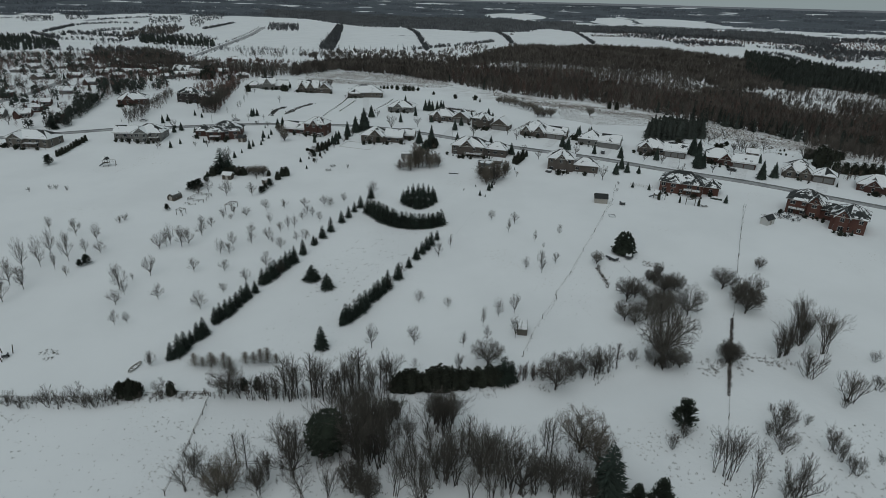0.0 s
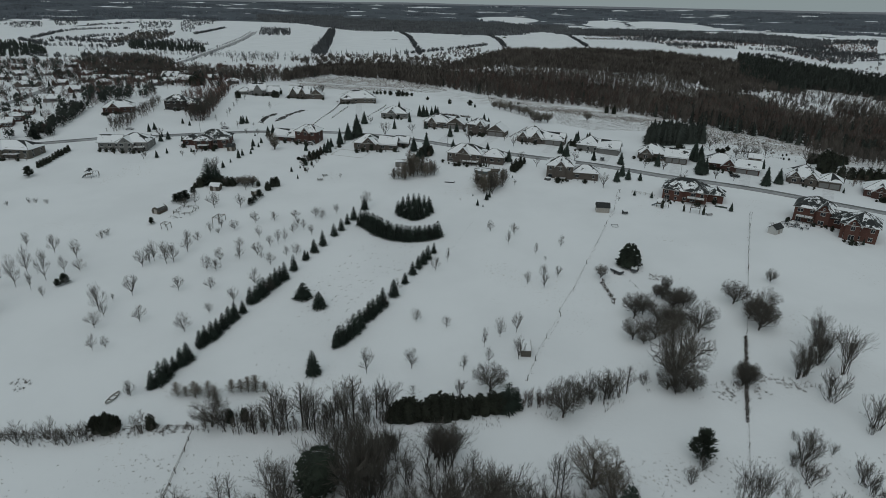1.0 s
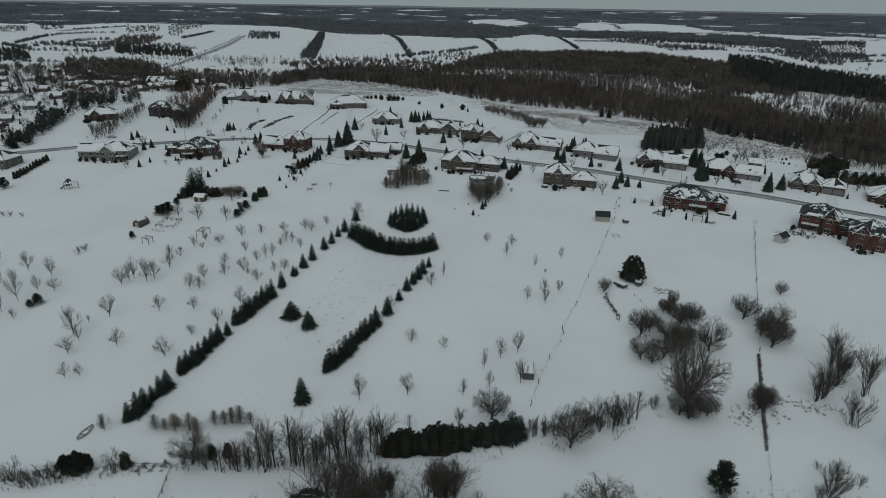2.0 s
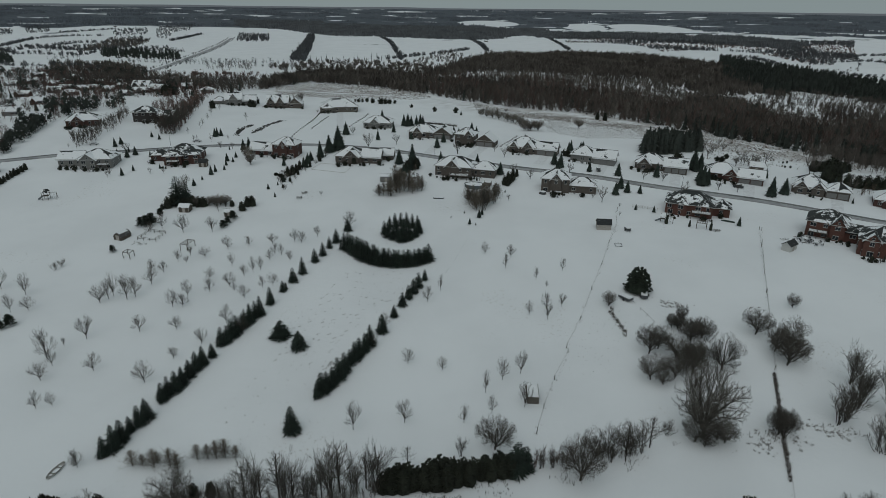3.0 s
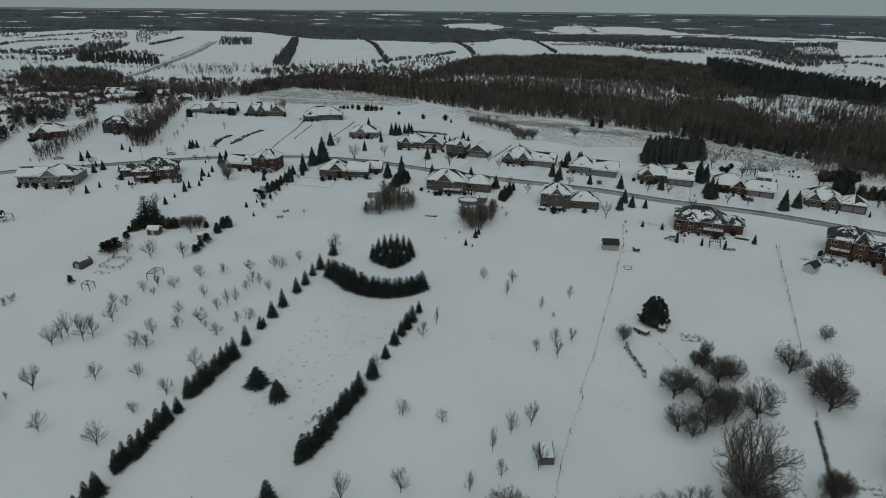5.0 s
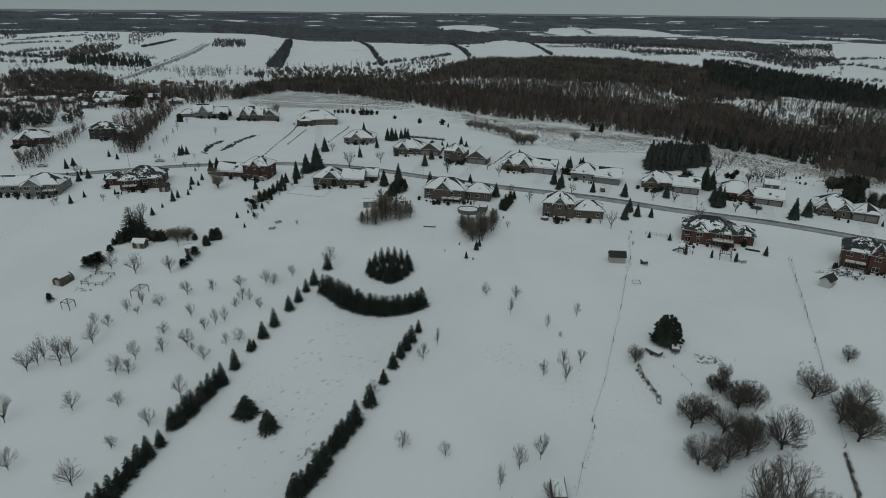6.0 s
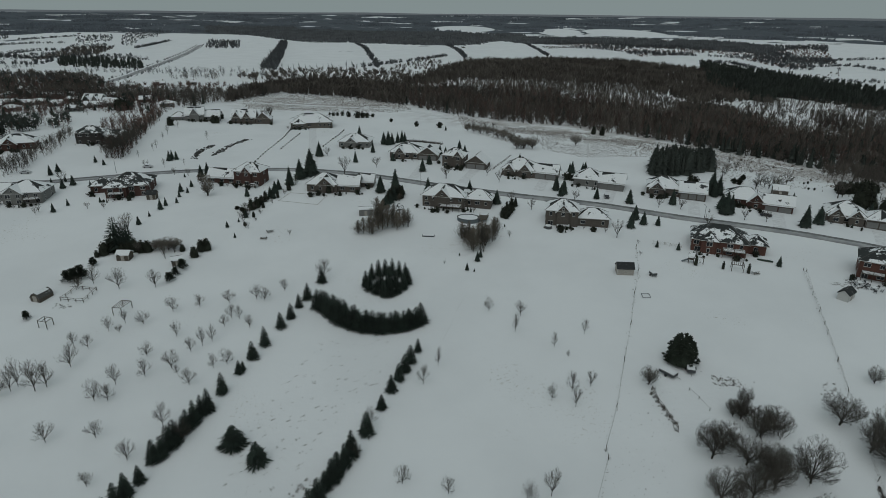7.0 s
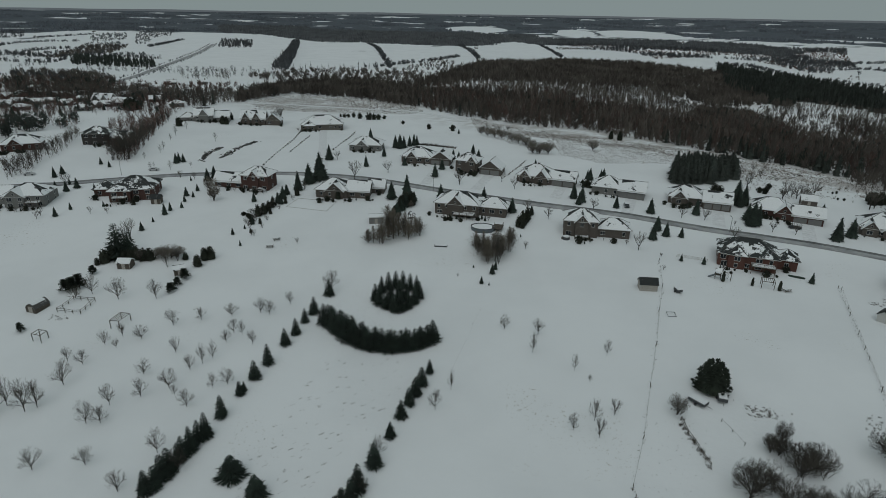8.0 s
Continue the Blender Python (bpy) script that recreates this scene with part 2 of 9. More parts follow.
# ---- building blocks ----
class Geo:
    """Vertices and faces of one part."""

    def __init__(self):
        self.v, self.f = [], []

    def box(self, x0, x1, y0, y1, z0, z1):
        k = len(self.v)
        self.v += [(x, y, z) for z in (z0, z1) for y in (y0, y1) for x in (x0, x1)]
        self.f += [tuple(k + i for i in q) for q in ((0, 2, 3, 1), (4, 5, 7, 6), (0, 1, 5, 4), (2, 6, 7, 3), (0, 4, 6, 2), (1, 3, 7, 5))]
        return self

    def prism(self, a, b, ra, rb, sides=4):
        """A tapered rod from a to b; rb 0 gives a point."""
        a, b = Vector(a), Vector(b)
        d = (b - a).normalized()
        u = d.cross((0, 0, 1) if abs(d.z) < 0.9 else (1, 0, 0)).normalized()
        w = d.cross(u)
        k = len(self.v)
        ring = [(math.cos(2 * math.pi * i / sides), math.sin(2 * math.pi * i / sides)) for i in range(sides)]
        self.v += [tuple(a + (u * c + w * s) * ra) for c, s in ring]
        if rb <= 0:
            self.v.append(tuple(b))
            self.f += [(k + i, k + (i + 1) % sides, k + sides) for i in range(sides)]
        else:
            self.v += [tuple(b + (u * c + w * s) * rb) for c, s in ring]
            self.f += [(k + i, k + (i + 1) % sides, k + sides + (i + 1) % sides, k + sides + i) for i in range(sides)]
            self.f.append(tuple(k + sides + i for i in range(sides)))
        return self

    def frond(self, root, tip, width, belly=0.45, lift=0.0):
        """A needle-covered bough: a spindle, widest part-way along."""
        root, tip = Vector(root), Vector(tip)
        d = (tip - root)
        u = d.cross((0, 0, 1))
        u = u.normalized() if u.length > 1e-6 else Vector((1, 0, 0))
        w = u.cross(d).normalized()
        mid = root + d * belly + Vector((0, 0, lift))
        k = len(self.v)
        self.v += [tuple(p) for p in (root, mid + u * width, mid - u * width * 0.9, mid + w * width * 0.7 - u * width * 0.1, tip)]
        self.f += [(k, k + 1, k + 3), (k, k + 3, k + 2), (k, k + 2, k + 1), (k + 4, k + 3, k + 1), (k + 4, k + 2, k + 3), (k + 4, k + 1, k + 2)]
        return self

    def blade(self, a, b, r):
        """A fine twig: two crossed slivers that taper to a point."""
        a, b = Vector(a), Vector(b)
        d = (b - a).normalized()
        u = d.cross((0, 0, 1) if abs(d.z) < 0.9 else (1, 0, 0)).normalized() * r
        w = d.cross(u)
        k = len(self.v)
        self.v += [tuple(p) for p in (a + u, a - u, a + w, a - w, b)]
        self.f += [(k, k + 1, k + 4), (k + 2, k + 3, k + 4)]
        return self

    def mesh(self, name, mat):
        m = bpy.data.meshes.new(name)
        m.from_pydata(self.v, [], self.f)
        m.materials.append(mat)
        m.update()
        return m


def part(name, geo, mat, parent, label=""):
    ob = new(name, geo.mesh(name, mat))
    ob.parent = parent
    return tagged(ob, label)


def empty(name, m, label, category, group=""):
    ob = new(name)
    ob.empty_display_size = 0.3
    ob.matrix_basis = m
    return tagged(ob, label, category, group)


# ---- the lie of the land ----
RISE_Y = [0, 110, 150, 180, 210, 240, 270, 300, 340, 400, 500, 650, 900, 1300, 2000, 3000, 4000, 5000]
RISE_Z = [-12, -9.6, -8.0, -5.6, -3.3, -1.2, 1.0, 3.2, 5.4, 6.0, 3.0, -2.0, -6, -9, -12, -8, 18, 50]


def smooth(a, b, v):
    t = max(0.0, min(1.0, (v - a) / (b - a)))
    return t * t * (3 - 2 * t)


def slope(i):
    if i <= 0 or i >= len(RISE_Y) - 1:
        return 0
    return (RISE_Z[i + 1] - RISE_Z[i - 1]) / (RISE_Y[i + 1] - RISE_Y[i - 1])


def rise(y):
    if y <= 0:
        return RISE_Z[0]
    for i in range(len(RISE_Y) - 1):
        if y <= RISE_Y[i + 1]:
            d = RISE_Y[i + 1] - RISE_Y[i]
            t = (y - RISE_Y[i]) / d
            return (RISE_Z[i] * (2 * t ** 3 - 3 * t * t + 1) + slope(i) * d * (t ** 3 - 2 * t * t + t)
                    + RISE_Z[i + 1] * (3 * t * t - 2 * t ** 3) + slope(i + 1) * d * (t ** 3 - t * t))
    return RISE_Z[-1]


def ground_z(x, y):
    r = math.hypot(x, y)
    z = rise(y + (r - y) * smooth(900, 1800, r))
    z += 3.0 * smooth(30, 110, x) * (1 - smooth(190, 260, y))
    v = 10 * smooth(110, 250, x) * smooth(270, 370, y) + 18 * smooth(200, 420, x) * smooth(380, 600, y) * (1 - smooth(700, 1400, y))
    z -= v * (1 - smooth(1500, 2600, y))
    if x < -80:
        z += 5 * smooth(80, 220, -x) * smooth(300, 420, y) * (1 - smooth(900, 1500, y))
    return z


def steps(a, b, fine, growth):
    """Grid lines, close together from a to b and ever wider beyond, out to the horizon."""
    mid = list(np.arange(a, b + 0.1, fine))
    low, high, s = [a], [b], fine
    while high[-1] < 4900:
        s *= growth
        low.append(low[-1] - s)
        high.append(high[-1] + s)
    return [v for v in reversed(low[1:])] + mid + high[1:]


def build_ground():
    xs, ys = steps(-260, 260, 5, 1.12), steps(40, 520, 5, 1.12)
    verts, index, faces = [], {}, []
    for j, y in enumerate(ys):
        for i, x in enumerate(xs):
            r = math.hypot(x, y)
            k = min(1.0, 4880 / r) if r > 0 else 1
            index[i, j] = len(verts)
            verts.append((x * k, y * k, ground_z(x * k, y * k)))
    for j in range(len(ys) - 1):
        for i in range(len(xs) - 1):
            if max(min(abs(xs[i]), abs(xs[i + 1])), min(abs(ys[j]), abs(ys[j + 1]))) < 4900:
                faces.append((index[i, j], index[i + 1, j], index[i + 1, j + 1], index[i, j + 1]))
    m = bpy.data.meshes.new("ground")
    m.from_pydata(verts, [], faces)
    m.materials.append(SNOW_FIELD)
    m.polygons.foreach_set("use_smooth", [True] * len(m.polygons))
    tagged(new("ground", m), "snow covered rolling fields reaching the horizon", "ground", kind="structure")


build_ground()


def spline(points, step):
    """Points every step metres along a smooth curve through those given."""
    p = [Vector((*q[:2], 0)) for q in points]
    p = [2 * p[0] - p[1]] + p + [2 * p[-1] - p[-2]]
    out = []
    for i in range(1, len(p) - 2):
        a, b, c, d = p[i - 1:i + 3]
        k = max(2, int((c - b).length / step))
        for s in range(k):
            t = s / k
            out.append(0.5 * (2 * b + (c - a) * t + (2 * a - 5 * b + 4 * c - d) * t * t + (3 * b - a - 3 * c + d) * t ** 3))
    return out + [p[-2]]


def ribbon(name, points, width, lift, mat, label, category, crown=0.05, step=6.0):
    """A road laid over the land, with a slight crown and shoulders that go into the snow."""
    line, verts, faces = spline(points, step), [], []
    for i, p in enumerate(line):
        d = (line[min(i + 1, len(line) - 1)] - line[max(i - 1, 0)]).normalized()
        s = Vector((-d.y, d.x, 0))
        mid = max(ground_z(*(p + s * w)[:2]) for w in (-width / 2, 0, width / 2))
        for w, z in ((-0.5, -0.6), (-0.5, 0), (0, crown), (0.5, 0), (0.5, -0.6)):
            q = p + s * width * w
            verts.append((q.x, q.y, mid + lift + z))
    for i in range(len(line) - 1):
        for j in range(4):
            k = i * 5 + j
            faces.append((k, k + 1, k + 6, k + 5))
    m = bpy.data.meshes.new(name)
    m.from_pydata(verts, [], faces)
    m.materials.append(mat)
    return tagged(new(name, m), label, category, kind="structure")


# ---- trees: a few kinds, each built once or a few times, then copied ----
def turned(d, angle, spin):
    """Direction d tilted by angle, to the side named by spin."""
    d = Vector(d).normalized()
    u = d.cross((0, 0, 1) if abs(d.z) < 0.95 else (1, 0, 0)).normalized()
    w = d.cross(u)
    return (d * math.cos(angle) + (u * math.cos(spin) + w * math.sin(spin)) * math.sin(angle)).normalized()


def limb(wood, twigs, rng, p, d, length, radius, level, kids, spread, up, twig):
    """A limb that wanders, thins and forks; the last order of forks is fine twigs."""
    p, d = Vector(p), Vector(d)
    if level == 0:
        twigs.prism(p, p + (d + Vector((0, 0, up * 0.3))) * length, radius, 0, 3)
        return
    parts = (1, 1, 2, 3)[level]
    crook = 0.29 if up < 0.28 else 0.17  # limbs that strive upwards are straighter
    nodes = [p]
    for i in range(parts):
        d = (d + Vector((rng.uniform(-1, 1), rng.uniform(-1, 1), rng.uniform(-0.6, 1) * up + up * 0.25)) * crook).normalized()
        nodes.append(nodes[-1] + d * length / parts)
    target = wood if level >= 2 else twigs
    for i in range(parts):
        end = 0.0 if i == parts - 1 else 1 - 0.8 * (i + 1) / parts
        target.prism(nodes[i], nodes[i + 1], radius * (1 - 0.8 * i / parts), radius * end, 5 if level > 2 else 4 if level == 2 else 3)
    n = kids[level - 1]
    for j in range(n):
        f = (0.22 + 0.78 * (j + rng.random()) / n) * parts
        i = min(int(f), parts - 1)
        q = nodes[i].lerp(nodes[i + 1], f - i)
        e = turned((nodes[i + 1] - nodes[i]), rng.uniform(0.45, 1.05) * spread, rng.uniform(0, 2 * math.pi))
        e = (e + Vector((0, 0, up * 0.3))).normalized()
        limb(wood, twigs, rng, q, e, length * rng.uniform(0.4, 0.6) * (1.15 - 0.4 * f / parts), max(radius * 0.42, twig), level - 1, kids, spread, up, twig)


def fitted(wood, twigs, radius, domed=False):
    """Both parts scaled to a height of one and a spread of radius."""
    top = max(v[2] for v in twigs.v + wood.v)
    far = sorted(math.hypot(v[0], v[1]) for v in twigs.v)[int(len(twigs.v) * (0.9 if domed else 0.97))]
    for g in (wood, twigs):
        g.v = [(x * radius / far, y * radius / far, z / top) for x, y, z in g.v]
        if domed:
            # the outermost twigs end on a rounded outline
            for i, (x, y, z) in enumerate(g.v):
                r = math.sqrt((x * x + y * y) / (radius * radius) + ((z - 0.52) / 0.46) ** 2)
                if r > 0.92 and z > 0.12:
                    k = (0.92 + 0.25 * (r - 0.92)) / r
                    g.v[i] = (x * k, y * k, 0.52 + (z - 0.52) * k)
    return wood, twigs


def bare_parts(seed, shape):
    """Wood and twigs of a leafless tree one metre high."""
    rng = random.Random(seed)
    wood, twigs = Geo(), Geo()
    wide = 0.4
    if shape == "fruit":
        wide = 0.5
        wood.prism((0, 0, -0.04), (0.012, 0, 0.18), 0.02, 0.015, 6)
        for i in range(11):
            lean = 0.08 + 0.95 * (i % 4) / 3 + rng.uniform(-0.08, 0.1)
            e = turned((0, 0, 1), lean, i * 2.3 + rng.random() * 0.6)
            limb(wood, twigs, rng, (0.012, 0, 0.12 + 0.007 * i), e, rng.uniform(0.58, 0.74) - 0.1 * lean, 0.0102, 3, (3, 4, 6), 0.8, 0.2, 0.0032)
    elif shape == "slim":
        wide = 0.22
        wood.prism((0, 0, -0.03), (0, 0.01, 0.5), 0.011, 0.008, 6).prism((0, 0.01, 0.5), (0.01, 0, 0.97), 0.009, 0.002, 5)
        for i in range(22):
            z = 0.2 + 0.7 * i / 22
            e = turned((0, 0, 1), rng.uniform(0.4, 0.75), i * 2.4)
            limb(wood, twigs, rng, (0, 0, z), e, (1 - z) * 0.36 + 0.06, 0.005, 2, (3, 4), 0.7, 0.4, 0.0022)
    elif shape == "oak":
        wide = 0.5
        wood.prism((0, 0, -0.04), (0.01, 0.01, 0.14), 0.028, 0.022, 7).prism((0.01, 0.01, 0.14), (0.0, 0.02, 0.5), 0.018, 0.008, 6)
        for i in range(17):
            lean = 0.05 + 0.9 * math.sqrt((i + 0.5) / 17) + rng.uniform(-0.06, 0.06)
            e = turned((0, 0, 1), lean, i * 2.4 + rng.random() * 0.4)
            limb(wood, twigs, rng, (0.01, 0.01, 0.05 + 0.17 * ((i * 7) % 17) / 17), e, rng.uniform(0.58, 0.8) - 0.13 * lean, 0.0105, 3, (5, 6, 9), 0.92, 0.26, 0.0022)
    elif shape == "stems":
        wide = 0.33
        for i in range(7):
            e = turned((0, 0, 1), rng.uniform(0.04, 0.4), i * 0.9 + rng.random())
            limb(wood, twigs, rng, (rng.uniform(-0.05, 0.05), rng.uniform(-0.05, 0.05), -0.02), e, rng.uniform(0.62, 0.85), 0.0095, 3, (5, 5, 8), 0.52, 0.4, 0.0021)
    elif shape == "wood":
        wide = 0.33
        for i in range(4):
            e = turned((0, 0, 1), rng.uniform(0.03, 0.34), i * 1.6 + rng.random())
            foot = Vector((rng.uniform(-0.07, 0.07), rng.uniform(-0.07, 0.07), -0.03))
            fork = foot + e * rng.uniform(0.22, 0.34)
            wood.prism(foot, fork, 0.0095, 0.0075, 5)
            for k in range(3):
                f = turned(e, rng.uniform(0.08, 0.5), k * 2.1 + rng.random())
                limb(wood, twigs, rng, fork, f, rng.uniform(0.4, 0.66), 0.0065, 3, (4, 4, 5), 0.7, 0.3, 0.002)
    elif shape == "village":
        wide = 0.42
        wood.prism((0, 0, -0.03), (0, 0, 0.25), 0.025, 0.02, 5)
        for i in range(7):
            e = turned((0, 0, 1), rng.uniform(0.1, 0.7), i * 0.9 + rng.random())
            limb(wood, twigs, rng, (0, 0, 0.18), e, rng.uniform(0.5, 0.7), 0.012, 2, (4, 6), 0.7, 0.3, 0.0062)
    elif shape == "shrub":
        wide = 0.42
        for i in range(10):
            e = turned((0, 0, 1), rng.uniform(0.05, 0.75), i * 0.63 + rng.random())
            limb(wood, twigs, rng, (rng.uniform(-0.12, 0.12), rng.uniform(-0.12, 0.12), -0.03), e, rng.uniform(0.5, 0.85), 0.0095, 3, (4, 4, 6), 0.56, 0.4, 0.0034)
    elif shape == "larch":
        wide = 0.3
        wood.prism((0, 0, -0.03), (0, 0, 0.98), 0.0075, 0.0015, 6)
        for i in range(120):
            z = 0.05 + 0.93 * i / 120
            e = turned((0, 0, 1), rng.uniform(0.3, 0.85), i * 2.4)
            limb(wood, twigs, rng, (0, 0, z), e, ((1 - z) * 0.3 + 0.05) * rng.uniform(0.5, 1.5), 0.0026, 1, (10,), 1.0, 0.25, 0.0019)
    return fitted(wood, twigs, wide, shape in ("oak", "fruit", "village", "shrub"))


def evergreen_parts(seed, shape):
    """Trunk and needle boughs of an evergreen one metre high."""
    rng = random.Random(seed)
    wood, boughs = Geo(), Geo()
    wood.prism((0, 0, -0.04), (0, 0, 0.9), 0.028, 0.004, 6)
    if shape == "spruce":
        wide = rng.uniform(0.2, 0.25)
        lobe = [rng.uniform(0.8, 1.15) for _ in range(8)]
        boughs.prism((0, 0, 0.05), (0, 0, 0.86), wide * 0.42, 0.0, 7)
        levels = 26
        for k in range(levels):
            z = 0.04 + 0.92 * k / levels
            r = wide * (1 - z) ** 0.68 * rng.uniform(0.85, 1.15) + 0.008
            n = max(5, int(13 * (1 - z) + 5))
            for j in range(n):
                a = 2 * math.pi * (j + rng.random()) / n
                q = r * rng.uniform(0.75, 1.25) * lobe[int(a / 6.2832 * 8) % 8]
                zz = z + rng.uniform(-0.02, 0.02)
                tip = Vector((q * math.cos(a), q * math.sin(a), zz - 0.12 * q + rng.uniform(0, 0.03)))
                root = Vector((0.2 * r * math.cos(a), 0.2 * r * math.sin(a), zz + 0.02))
                boughs.frond(root, tip, 0.010 + 0.038 * r, 0.6)
                for side in ((-0.5,) if j % 2 else (0.5,)):
                    f = rng.uniform(0.35, 0.7)
                    s0 = root.lerp(tip, f)
                    out = q * rng.uniform(0.3, 0.5)
                    boughs.prism(s0, s0 + Vector((out * math.cos(a + side * 1.4), out * math.sin(a + side * 1.4), 0.01)), 0.007 + 0.024 * r, 0, 3)
        boughs.prism((0, 0, 0.86), (0, 0, 1.0), 0.012, 0, 4)
    elif shape == "cedar":
        boughs.prism((0, 0, 0.02), (0, 0, 0.5), 0.2, 0.18, 8).prism((0, 0, 0.5), (0, 0, 0.9), 0.18, 0.02, 8)
        for k in range(240):
            z = 0.02 + 0.92 * rng.random() ** 1.1
            a = rng.uniform(0, 2 * math.pi)
            r = (0.24 + 0.04 * math.sin(3 * a + 9 * z)) * (1 - z ** 2.2) ** 0.6 + 0.02
            q = r * rng.uniform(0.7, 1.15)
            boughs.frond((0.55 * r * math.cos(a), 0.55 * r * math.sin(a), z - 0.01), (q * math.cos(a), q * math.sin(a), min(1.02, z + rng.uniform(0.03, 0.1))), 0.028, 0.5)
    elif shape == "round":
        for k in range(200):
            z = 0.04 + 0.93 * (k / 200) ** 0.85
            a = k * 2.4 + rng.uniform(-0.4, 0.4)
            r = 0.46 * min(1.0, 0.75 + 2 * z) * (1.02 - z) ** 0.44 * rng.uniform(0.72, 1.04)
            c = Vector((r * math.cos(a), r * math.sin(a), z))
            for j in range(17):
                d = Vector((rng.gauss(0, 1) + 0.8 * math.cos(a), rng.gauss(0, 1) + 0.8 * math.sin(a), rng.gauss(0.6, 0.8))).normalized()
                boughs.frond(c - d * 0.03, c + d * rng.uniform(0.045, 0.09), 0.02, 0.5)
        boughs.prism((0, 0, 0.06), (0, 0, 0.4), 0.36, 0.3, 10).prism((0, 0, 0.4), (0, 0, 0.9), 0.3, 0.03, 10)
    elif shape == "ball":
        for k in range(420):
            z = 0.1 + 0.86 * (k + 0.5) / 420
            a = k * 2.4 + rng.uniform(-0.4, 0.4)
            r = 0.44 * math.sqrt(max(0.02, 1 - ((z - 0.5) / 0.47) ** 2)) * rng.uniform(0.8, 1.05)
            c = Vector((r * math.cos(a), r * math.sin(a), z))
            for j in range(9):
                d = Vector((rng.gauss(0, 1) + 0.8 * math.cos(a), rng.gauss(0, 1) + 0.8 * math.sin(a), rng.gauss(0.5, 0.8))).normalized()
                boughs.frond(c - d * 0.03, c + d * rng.uniform(0.03, 0.075), 0.016, 0.5)
        boughs.prism((0, 0, 0.16), (0, 0, 0.36), 0.24, 0.36, 12).prism((0, 0, 0.36), (0, 0, 0.64), 0.36, 0.35, 12).prism((0, 0, 0.64), (0, 0, 0.86), 0.35, 0.16, 12)
    elif shape == "bush":
        for k in range(70):
            a, q = rng.uniform(0, 2 * math.pi), math.sqrt(rng.random()) * 0.6
            z = 0.1 + (0.85 - 0.9 * q) * rng.random() ** 0.6
            boughs.frond((0.7 * q * math.cos(a), 0.7 * q * math.sin(a), z * 0.75), (q * math.cos(a), q * math.sin(a), z + 0.12), 0.09, 0.55)
        boughs.prism((0, 0, 0.0), (0, 0, 0.55), 0.36, 0.12, 7)
    elif shape == "small_spruce":
        wide = rng.uniform(0.2, 0.25)
        boughs.prism((0, 0, 0.05), (0, 0, 0.95), wide * 0.8, 0.0, 8)
        for k in range(15):
            z = 0.04 + 0.92 * k / 15
            r = wide * (1 - z) ** 0.82 * rng.uniform(0.85, 1.15) + 0.012
            n = max(4, int(8 * (1 - z) + 3))
            for j in range(n):
                a = 2 * math.pi * (j + rng.random()) / n
                q = r * rng.uniform(0.85, 1.12)
                boughs.frond((0.2 * r * math.cos(a), 0.2 * r * math.sin(a), z + 0.02), (q * math.cos(a), q * math.sin(a), z - 0.1 * q), 0.02 + 0.1 * r, 0.55)
        boughs.prism((0, 0, 0.86), (0, 0, 1.0), 0.012, 0, 4)
    elif shape == "spreading":
        for k in range(480):
            a, q = rng.uniform(0, 2 * math.pi), math.sqrt(rng.random()) * 0.62
            q *= 0.85 + 0.2 * math.sin(3 * a + seed)
            z = 0.1 + (0.85 - 0.9 * q) * rng.random() ** 0.6
            boughs.frond((0.75 * q * math.cos(a), 0.75 * q * math.sin(a), z * 0.75), (q * math.cos(a), q * math.sin(a), z + 0.1), 0.042, 0.55)
        boughs.prism((0, 0, 0.0), (0, 0, 0.55), 0.36, 0.12, 7)
    elif shape == "pine":
        for k in range(46):
            z = 0.1 + 0.85 * k / 46
            a = k * 2.4 + rng.random()
            q = (0.34 * (1 - z) ** 0.55 + 0.05) * rng.uniform(0.6, 1.15)
            tip = Vector((q * math.cos(a), q * math.sin(a), z + 0.05))
            wood.prism((0, 0, z), tip, 0.007, 0.002, 3)
            for j in range(44):
                s = tip * rng.uniform(0.35, 1.0) + Vector((rng.uniform(-1, 1), rng.uniform(-1, 1), rng.uniform(-0.5, 0.8) + 0.25 * z)) * 0.075
                s.z = z + 0.05 + rng.uniform(-0.035, 0.05)
                boughs.frond(s - Vector((tip.x * 0.12, tip.y * 0.12, 0.02)), s + Vector((tip.x * 0.15, tip.y * 0.15, 0.035)), 0.017, 0.5)
    return wood, boughs


